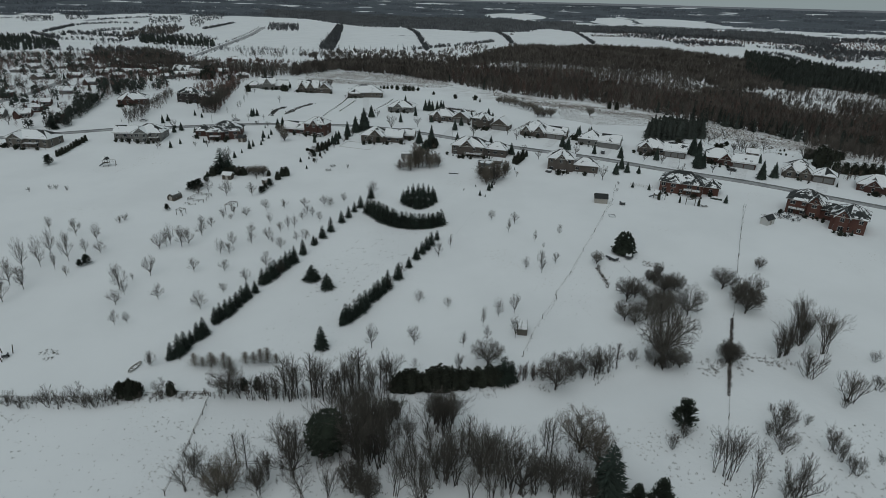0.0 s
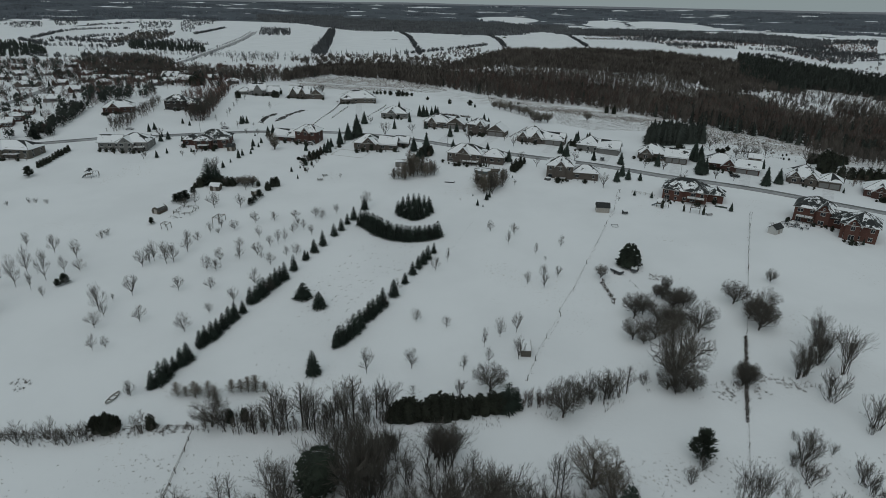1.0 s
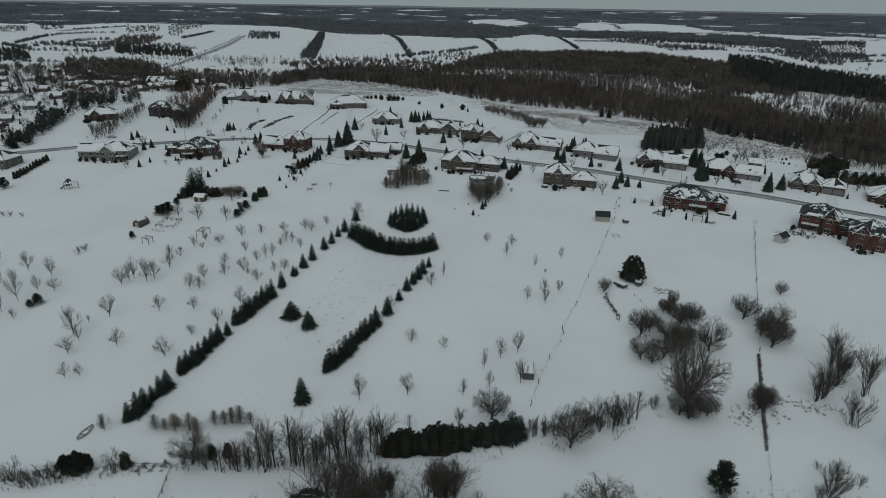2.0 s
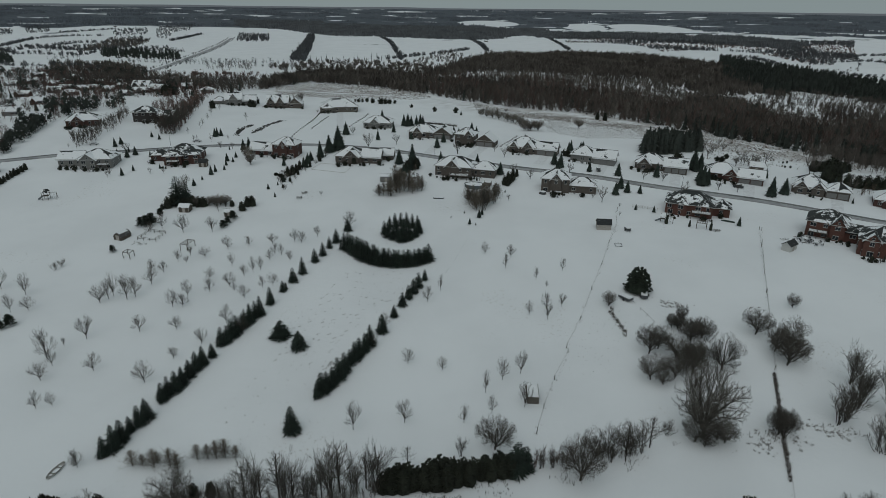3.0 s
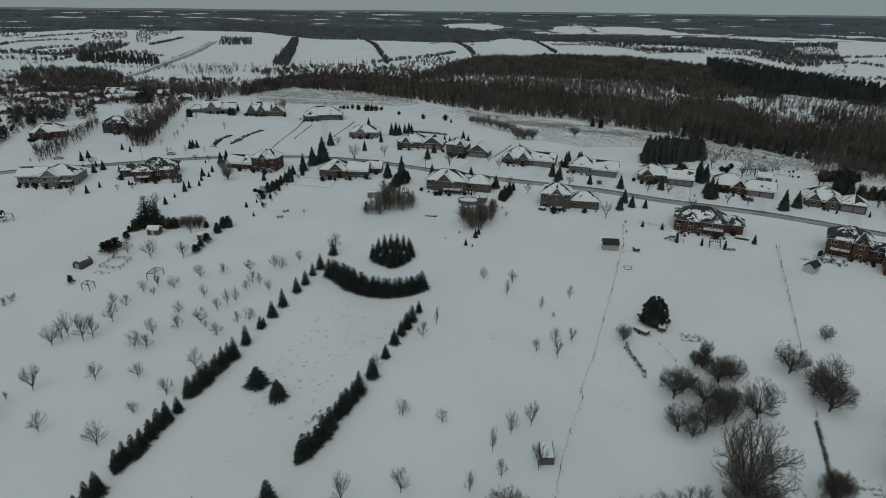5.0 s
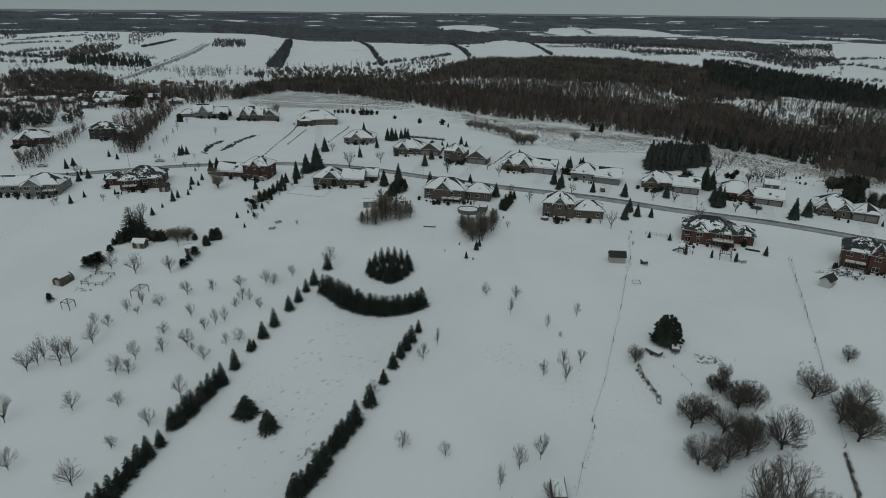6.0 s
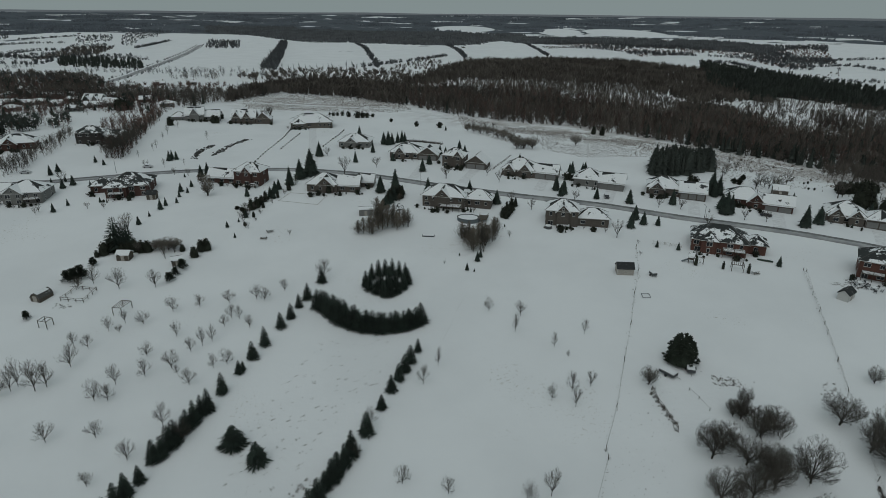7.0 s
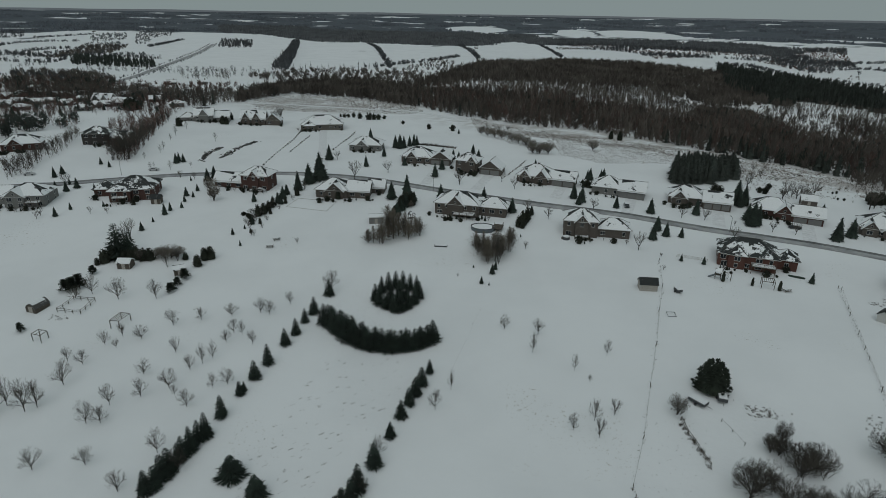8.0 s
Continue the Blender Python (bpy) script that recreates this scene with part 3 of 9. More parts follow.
KINDS = {
    "fruit": ("fruit_tree", "bare leafless fruit tree standing in snow", "tree", bare_parts, TWIG, 5),
    "wood": ("wood_tree", "tall leafless tree with ascending limbs in a thicket", "tree", bare_parts, TWIG, 4),
    "tan_oak": ("dome_shrub", "dense domed tan leafless shrub in snow", "shrub", bare_parts, TWIG_TAN, 2),
    "ball": ("round_pine", "rounded dark evergreen among leafless trees", "tree", evergreen_parts, PINE, 1),
    "slim": ("young_tree", "slender young leafless tree standing in snow", "tree", bare_parts, TWIG, 4),
    "oak": ("oak_tree", "large spreading leafless oak with dense fine twigs", "tree", bare_parts, TWIG, 3),
    "stems": ("bare_tree", "leafless multi-stemmed tree with upright grey branches", "tree", bare_parts, TWIG, 4),
    "shrub": ("shrub", "leafless brown shrub poking out of the snow", "shrub", bare_parts, TWIG, 3),
    "tan_shrub": ("willow_shrub", "tan brown leafless willow shrub in the snow", "shrub", bare_parts, TWIG_TAN, 2),
    "village": ("village_tree", "bare leafless tree between village houses", "tree", bare_parts, TWIG, 3),
    "larch": ("larch_tree", "tan leafless larch with short fine side twigs", "tree", bare_parts, TWIG_TAN, 3),
    "spruce": ("spruce_tree", "dark green pointed spruce growing in the snow", "tree", evergreen_parts, SPRUCE, 5),
    "cedar": ("cedar_tree", "dense dark cedar in a snowy hedge", "tree", evergreen_parts, CEDAR, 3),
    "round": ("round_pine", "broad rounded dark evergreen standing in snow", "tree", evergreen_parts, PINE, 2),
    "small_spruce": ("spruce_tree", "pointed dark spruce in a snowy garden", "tree", evergreen_parts, SPRUCE, 5),
    "bush": ("evergreen_bush", "small clipped dark evergreen bush in snow", "shrub", evergreen_parts, CEDAR, 3),
    "spreading": ("juniper_bush", "low spreading dark juniper bush in snow", "shrub", evergreen_parts, CEDAR, 2),
    "pine": ("pine_tree", "dark open-crowned pine with clumped needles", "tree", evergreen_parts, PINE, 2),
}
built = {}
planter = random.Random(7)


def plant(kind, x, y, height, wide=1.0, group="", label="", sink=0.0):
    """One tree of that kind at its place, height metres high."""
    name, words, category, parts, leaf, variants = KINDS[kind]
    seed = planter.randrange(variants)
    size = Vector((height * wide * planter.uniform(0.9, 1.12), height * wide * planter.uniform(0.9, 1.12), height))
    at = Matrix.Translation((x, y, ground_z(x, y) - sink)) @ Matrix.Rotation(planter.uniform(0, 6.28), 4, "Z")
    if (kind, seed) not in built:
        wood, crown = parts(seed * 31 + len(kind), {"tan_shrub": "shrub", "tan_oak": "oak"}.get(kind, kind))
        root = empty(name, at, words, category, group)
        stem = kind in ("shrub", "tan_shrub", "tan_oak")
        part("stem" if stem else "trunk", wood, BARK, root)
        part("crown", crown, leaf, root)
        root.scale = size
        built[kind, seed] = root
    else:
        first = built[kind, seed]
        s = first.scale
        root = copy_thing(first, at @ Matrix.Diagonal((size.x / s.x, size.y / s.y, size.z / s.z, 1)))
        root["group"] = group
    root["label"] = label or words
    return root


def plant_all(kind, spots, group, wide=1.0, label="", jitter=0.0):
    for x, y, height in spots:
        plant(kind, x + planter.uniform(-jitter, jitter), y + planter.uniform(-jitter, jitter), height * planter.uniform(0.95, 1.06), wide, group, label)


# ---- woods: nobody counts these, so each wood is one object ----
def inside(poly, x, y):
    hit, j = False, len(poly) - 1
    for i in range(len(poly)):
        (xa, ya), (xb, yb) = poly[i][:2], poly[j][:2]
        if (ya > y) != (yb > y) and x < (xb - xa) * (y - ya) / (yb - ya) + xa:
            hit = not hit
        j = i
    return hit


# snowy openings inside the forest
FOREST_GAPS = [
    [(211, 923), (253, 939), (296, 956), (331, 940), (324, 866), (301, 732), (238, 571), (225, 597), (211, 622), (194, 628), (151, 645)],
    [(77, 856), (128, 858), (211, 923), (164, 705), (105, 695), (69, 711)],
    [(422, 828), (441, 803), (386, 696), (356, 691)],
    [(517, 884), (547, 854), (569, 814), (495, 701), (458, 724), (446, 753)],
    [(358, 663), (391, 674), (422, 609), (330, 470), (300, 470), (290, 520)],
    [(438, 738), (449, 706), (394, 614), (374, 624)],
    [(387, 711), (428, 700), (372, 614), (324, 590)],
]


def scatter(poly, gap, seed, holes=(), keep=1.0, clump=0.0, grain=0.02):
    """Uneven places about gap metres apart within an outline."""
    rng, out = random.Random(seed), []
    x0, x1 = min(p[0] for p in poly), max(p[0] for p in poly)
    y0, y1 = min(p[1] for p in poly), max(p[1] for p in poly)
    y = y0
    while y < y1:
        x = x0
        while x < x1:
            px, py = x + rng.uniform(-0.6, 0.6) * gap, y + rng.uniform(-0.6, 0.6) * gap
            thin = noise.noise((px * grain, py * grain, seed)) * 0.5 + 0.5
            if py > 400 and any(inside(q, px, py) for q in FOREST_GAPS):
                x += gap
                continue
            if thin >= clump and inside(poly, px, py) and not any(inside(h, px, py) for h in holes) and rng.random() < keep * min(1, 0.45 + thin * 1.1):
                out.append((px, py))
            x += gap
        y += gap
    return out


def rods_template(seed, shape):
    """Triangles of one simple woodland tree one metre high, as an array (n, 3, 3)."""
    rng, g = random.Random(seed), Geo()
    if shape == "bare":
        g.prism((0, 0, -0.03), (rng.uniform(-0.03, 0.03), rng.uniform(-0.03, 0.03), 0.72), 0.009, 0.004, 3)
        for i in range(38):
            z = 0.12 + 0.72 * rng.random() ** 0.8
            a, q = rng.uniform(0, 6.28), rng.uniform(0.0, 0.1)
            at = Vector((q * math.cos(a), q * math.sin(a), z))
            e = turned((0, 0, 1), rng.uniform(0.08, 0.75), a + rng.uniform(-0.8, 0.8))
            g.blade(at, at + e * min(rng.uniform(0.16, 0.36), (1.02 - z) / max(0.3, e.z)), 0.0085)
    elif shape == "crown":
        for i in range(24):
            z = rng.uniform(0.0, 0.6)
            a, q = rng.uniform(0, 6.28), rng.uniform(0.0, 0.2)
            at = Vector((q * math.cos(a), q * math.sin(a), z))
            e = turned((0, 0, 1), rng.uniform(0.1, 0.9), a + rng.uniform(-0.6, 0.6))
            g.blade(at, at + e * min(rng.uniform(0.25, 0.5), (1.02 - z) / max(0.3, e.z)), rng.uniform(0.022, 0.042))
    elif shape == "broad":
        g.prism((0, 0, -0.03), (0, 0, 0.6), 0.02, 0.01, 3)
        for i in range(8):
            a, q, z = rng.uniform(0, 6.28), rng.uniform(0.0, 0.2), rng.uniform(0.18, 0.7)
            c = Vector((q * math.cos(a), q * math.sin(a), z))
            g.prism(c, c + Vector((0, 0, rng.uniform(0.16, 0.28))), rng.uniform(0.07, 0.11), 0, 5)
        for i in range(110):
            z, a = 0.08 + 0.82 * rng.random(), rng.uniform(0, 6.28)
            q = 0.28 * math.sqrt(max(0.05, 1 - ((z - 0.42) / 0.56) ** 2)) * rng.uniform(0.5, 1.1)
            at = Vector((q * math.cos(a) * 0.78, q * math.sin(a) * 0.78, z))
            g.blade(at, (q * math.cos(a), q * math.sin(a), min(1.0, z + rng.uniform(-0.02, 0.07))), 0.03)
    elif shape == "canopy":
        for i in range(11):
            at = Vector((rng.uniform(-2.4, 2.4), rng.uniform(-1.8, 1.8), -0.3))
            g.prism(at, at + Vector((rng.uniform(-0.4, 0.4), rng.uniform(-0.4, 0.4), rng.uniform(0.9, 1.35))), rng.uniform(0.5, 0.9), 0, 4)
    elif shape == "fine":
        g.prism((0, 0, -0.03), (0.01, 0, 0.55), 0.01, 0.005, 3)
        for i in range(36):
            z = rng.uniform(0.06, 0.8)
            a, q = rng.uniform(0, 6.28), rng.uniform(0.0, 0.13)
            at = Vector((q * math.cos(a), q * math.sin(a), z))
            e = turned((0, 0, 1), rng.uniform(0.12, 0.95), a + rng.uniform(-0.8, 0.8))
            g.blade(at, at + e * min(rng.uniform(0.16, 0.34), (1.02 - z) / max(0.3, e.z)), 0.009)
    elif shape == "conifer":
        for k in range(4):
            z = 0.03 + 0.2 * k
            g.prism((rng.uniform(-0.02, 0.02), rng.uniform(-0.02, 0.02), z), (rng.uniform(-0.02, 0.02), rng.uniform(-0.02, 0.02), min(0.98, z + 0.32)), 0.14 * (1.04 - z) * rng.uniform(0.85, 1.1), 0, 5)
        for k in range(30):
            z, a = rng.uniform(0.05, 0.9), rng.uniform(0, 6.28)
            q = 0.24 * (1.1 - z) ** 0.8 * rng.uniform(0.7, 1.2)
            g.blade((0.3 * q * math.cos(a), 0.3 * q * math.sin(a), z + 0.03), (q * math.cos(a), q * math.sin(a), z + rng.uniform(-0.03, 0.04)), 0.034)
    elif shape == "fir":
        for k in range(3):
            g.prism((0, 0, 0.03 + 0.26 * k), (0, 0, min(1, 0.45 + 0.28 * k)), 0.13 * (1 - 0.27 * k), 0, 6)
        for k in range(80):
            z, a = 0.04 + 0.9 * rng.random(), rng.uniform(0, 6.28)
            q = 0.24 * (1.04 - z) ** 0.8 * rng.uniform(0.7, 1.2)
            g.prism((0.15 * q * math.cos(a), 0.15 * q * math.sin(a), z + 0.03), (q * math.cos(a), q * math.sin(a), z - 0.02), 0.022, 0, 3)
    elif shape == "scrub":
        for i in range(15):
            e = turned((0, 0, 1), rng.uniform(0.1, 1.0), rng.uniform(0, 6.28))
            g.prism((rng.uniform(-0.3, 0.3), rng.uniform(-0.3, 0.3), -0.02), e * rng.uniform(0.5, 1.0), 0.022, 0, 3)
    elif shape == "tuft":
        for i in range(7):
            e = turned((0, 0, 1), rng.uniform(0.2, 1.2), rng.uniform(0, 6.28))
            at = Vector((rng.uniform(-0.4, 0.4), rng.uniform(-0.4, 0.4), -0.05))
            g.prism(at, at + e * rng.uniform(0.6, 1.0), 0.06, 0, 3)
    tri = []
    for f in g.f:
        for i in range(1, len(f) - 1):
            tri.append([g.v[f[0]], g.v[f[i]], g.v[f[i + 1]]])
    return np.array(tri)


def stuff(name, places, shape, height, mat, label, category, seed=1, wide=1.0, sink=0.0):
    """All the trees of a wood in one mesh. height: least and greatest, in metres."""
    rng = np.random.default_rng(seed)
    forms = [rods_template(seed * 10 + i, shape) for i in range(5)]
    blocks = []
    places = np.array([(x, y, ground_z(x, y) - sink) for x, y in places])
    if len(places) == 0:
        return
    which = rng.integers(0, 5, len(places))
    for k, form in enumerate(forms):
        at = places[which == k]
        if len(at) == 0:
            continue
        h = rng.uniform(height[0], height[1], len(at))
        w = h * wide * rng.uniform(0.8, 1.25, len(at))
        a = rng.uniform(0, 6.28, len(at))
        c, s = (np.cos(a) * w)[:, None, None], (np.sin(a) * w)[:, None, None]
        x = form[None, :, :, 0] * c - form[None, :, :, 1] * s + at[:, 0, None, None]
        y = form[None, :, :, 0] * s + form[None, :, :, 1] * c + at[:, 1, None, None]
        z = form[None, :, :, 2] * h[:, None, None] + at[:, 2, None, None]
        blocks.append(np.stack([x, y, z], -1).reshape(-1, 3))
    co = np.concatenate(blocks).astype(np.float32)
    n = len(co)
    m = bpy.data.meshes.new(name)
    m.vertices.add(n)
    m.vertices.foreach_set("co", co.ravel())
    m.loops.add(n)
    m.loops.foreach_set("vertex_index", np.arange(n, dtype=np.int32))
    m.polygons.add(n // 3)
    m.polygons.foreach_set("loop_start", np.arange(0, n, 3, dtype=np.int32))
    m.materials.append(mat)
    m.update(calc_edges=True)
    return tagged(new(name, m), label, category, kind="stuff")


def along(points, gap, seed, spread):
    rng = random.Random(seed)
    return [(p.x + rng.uniform(-spread, spread), p.y + rng.uniform(-spread, spread)) for p in spline(points, gap)]


# ---- places of the trees: x, y and height in metres ----
HEDGEROW = [
    (-93.3, 108.7, 4.3), (-90.3, 108.0, 4.1), (-88.1, 109.5, 3.1), (-84.6, 109.1, 5.8), (-81.7, 108.4, 4.9), (-79.1, 110.5, 5.7),
    (-76.3, 109.0, 4.6), (-74.2, 108.8, 4.9), (-72.8, 110.8, 4.9), (-70.6, 110.3, 3.9), (-69.3, 125.4, 3.3), (-61.2, 113.7, 5.0),
    (-57.6, 113.9, 1.9),
]
SAPLINGS = [
    (-57.7, 124.8, 4.1), (-55.7, 124.9, 3.0), (-53.4, 124.6, 4.9), (-50.2, 124.7, 4.9), (-45.6, 126.6, 3.8), (-43.5, 126.7, 3.8),
    (-41.8, 126.8, 4.8), (-40.0, 126.9, 4.8), (-37.9, 127.0, 3.3), (-53.1, 125.5, 3.3), (-48.6, 124.1, 4.1),
]
BELT_TREES = [
    (-42.7, 113.6, 6.7), (-40.2, 113.7, 5.8), (-38.2, 113.8, 7.0), (-36.3, 113.9, 7.8), (-34.3, 113.9, 7.0), (-32.5, 114.4, 9.8),
    (-30.5, 114.5, 12.5), (-27.3, 114.9, 10.9), (-25.4, 115.0, 11.5), (-23.3, 114.5, 10.1), (-21.4, 115.0, 9.8), (-19.5, 115.7, 8.2),
    (-17.5, 116.8, 11.4), (-15.1, 116.9, 12.0), (-13.2, 117.6, 8.2), (-11.2, 117.7, 8.5), (-8.5, 118.3, 11.8), (-28.4, 114.0, 8.7),
    (-37.1, 113.4, 5.5), (-22.6, 115.5, 7.1), (7.9, 126.8, 5.5), (-2.1, 124.1, 4.9), (23.6, 123.3, 4.8), (24.9, 123.3, 4.8),
    (26.3, 123.4, 4.3), (27.8, 123.9, 3.6), (38.4, 124.7, 4.9), (40.7, 125.9, 6.6), (43.0, 127.1, 6.6), (46.8, 128.3, 8.3),
]
BELT_OAKS = [
    (-46.1, 115.0, 8.9), (15.1, 128.8, 8.3), (31.0, 120.1, 11.1),
]
CEDARS = [
    (-7.4, 117.9, 5.9), (-5.6, 118.0, 7.0), (-3.6, 118.1, 7.5), (-1.6, 118.6, 5.6), (0.5, 118.7, 7.6), (2.5, 118.8, 8.3),
    (4.6, 118.9, 8.0), (6.8, 119.4, 6.9), (9.0, 119.9, 6.6), (11.4, 120.9, 4.9), (13.4, 121.0, 4.2), (15.6, 121.6, 4.6),
    (17.5, 121.9, 4.4), (19.6, 122.6, 7.1), (21.6, 123.2, 4.8), (-42.7, 116.7, 3.5), (-39.7, 117.2, 3.2), (-59.0, 114.2, 3.5),
]
JUNIPERS = [
    (-70.0, 112.9, 4.7), (-67.7, 112.8, 5.5), (-66.5, 113.5, 4.4),
]
THICKET = [
    (-43.7, 89.6, 7.6), (-41.5, 89.0, 6.9), (-43.9, 86.1, 6.9), (-30.7, 86.9, 6.6), (-29.3, 89.5, 7.0), (-28.5, 97.1, 9.3),
    (-25.8, 95.3, 10.9), (-24.6, 90.4, 11.7), (-11.5, 92.5, 13.6), (-12.8, 87.0, 8.2), (-9.2, 96.5, 13.9), (-12.6, 95.5, 15.0),
    (-12.0, 95.4, 16.0), (-10.3, 95.9, 15.0), (-8.5, 93.2, 15.2), (-7.4, 106.5, 6.8), (-5.3, 105.7, 7.5), (-4.3, 86.3, 10.9),
    (-2.5, 99.8, 8.0), (0.0, 89.9, 11.7), (2.6, 106.9, 9.0), (4.4, 106.7, 9.6), (6.3, 107.1, 8.3), (5.3, 90.6, 13.7),
    (3.3, 91.1, 11.5), (6.9, 89.5, 11.0), (13.6, 91.9, 12.5), (12.0, 92.6, 11.2), (15.4, 93.0, 11.3), (16.3, 89.6, 12.0),
]
THICKET_B = [
    (17.8, 88.3, 11.9), (19.4, 87.9, 13.6), (22.1, 88.0, 12.3), (25.4, 88.6, 9.9), (28.1, 88.7, 10.6), (29.6, 87.6, 9.6),
    (1.6, 85.9, 11.5), (9.6, 86.2, 8.9), (13.9, 85.7, 10.8), (-9.5, 85.4, 7.5), (-17.0, 85.8, 8.2), (-21.6, 85.0, 8.2),
    (-2.6, 92.0, 9.1), (1.7, 98.3, 8.7), (8.1, 98.6, 8.0), (31.1, 87.0, 7.6),
]
SLIM_TREES = [
    (-36.5, 92.8, 8.9), (-34.2, 91.9, 10.3), (9.9, 99.5, 9.4), (25.5, 96.9, 11.4), (26.1, 95.4, 11.3), (25.7, 101.0, 7.4),
]
WILLOW = [
    (-36.3, 86.1, 9.8), (-37.7, 85.3, 7.9),
]
DARK_PINES = [
    (56.9, 107.0, 7.0), (44.6, 84.3, 7.1), (40.9, 85.9, 4.6),
]
BIG_SPRUCE = [
    (35.6, 87.2, 13.5),
]
MEADOW_SHRUBS = [
    (52.6, 100.7, 4.4), (56.3, 104.0, 4.1), (74.5, 104.2, 4.4), (76.4, 104.1, 8.8), (80.0, 108.9, 5.8), (78.2, 112.1, 2.5),
    (74.6, 99.5, 7.0), (71.8, 87.5, 10.0), (69.4, 86.5, 6.2), (83.9, 107.5, 3.0), (84.9, 99.2, 6.4), (85.1, 96.7, 5.1),
    (85.4, 92.9, 5.5), (97.5, 115.1, 9.3), (95.3, 113.1, 3.2), (113.3, 130.9, 4.0), (106.9, 119.4, 4.7), (93.4, 124.3, 8.8),
    (92.7, 96.2, 2.9), (42.9, 126.6, 3.7), (52.7, 131.8, 4.2), (75.8, 131.2, 7.0), (77.9, 131.6, 6.4), (76.3, 129.9, 6.7),
]
MEADOW_TREES = [
    (101.5, 146.0, 10.5), (102.0, 134.0, 12.5), (97.5, 137.8, 11.0), (92.0, 133.2, 10.5), (89.8, 132.4, 8.0), (99.0, 138.4, 9.0),
]
# x, y, height and breadth over height
GROVE_OAKS = [
    (60.0, 131.0, 19.5, 1.0), (58.5, 161.1, 9.6, 1.12), (55.4, 150.9, 7.8, 1.0), (57.8, 148.8, 6.8, 1.0), (71.4, 173.6, 7.2, 0.6), (66.2, 152.3, 9.4, 0.95),
    (67.6, 155.6, 8.6, 0.95), (74.0, 153.2, 10.8, 1.0), (89.3, 167.2, 8.2, 1.2), (90.3, 159.3, 8.4, 1.0), (95.9, 162.0, 8.8, 1.1), (90.6, 153.8, 9.4, 1.25),
    (106.0, 179.2, 5.2, 0.95), (61.5, 163.0, 8.2, 0.95),
]
GROVE_SHRUBS = [
    (69.6, 171.1, 5.4), (68.4, 172.0, 4.6), (71.0, 165.6, 6.4), (74.6, 166.6, 6.4), (73.0, 168.4, 5.6), (65.2, 153.6, 7.4),
    (63.6, 128.8, 5.6), (54.3, 184.3, 5.4), (68.8, 156.5, 6.6),
]
ROUND_PINE = [
    (65.1, 191.5, 7.7),
]
# x, y, height and breadth over height
FIELD_TREES = [
    (21.1, 219.6, 5.2, 0.66), (29.7, 216.7, 5.2, 0.72), (26.8, 208.7, 6.3, 0.52), (35.7, 201.0, 5.1, 0.42), (45.3, 206.5, 5.3, 0.42),
    (38.3, 196.6, 2.5, 0.56), (30.4, 180.8, 5.4, 0.57), (35.8, 183.6, 6.2, 0.56), (40.7, 185.1, 4.5, 0.72), (35.3, 178.4, 5.7, 0.58),
    (5.1, 194.6, 6.0, 0.42), (1.2, 188.0, 5.8, 0.58), (-3.9, 158.8, 4.9, 0.79), (4.8, 156.0, 4.3, 0.77), (-15.1, 135.1, 7.9, 0.62),
    (-4.0, 137.2, 6.6, 0.68), (9.1, 137.0, 5.2, 0.76), (14.8, 147.1, 7.0, 0.42), (19.4, 152.1, 7.2, 0.45), (24.2, 154.5, 7.4, 0.45),
    (23.4, 142.1, 7.8, 0.56), (15.6, 140.1, 5.3, 0.52),
]
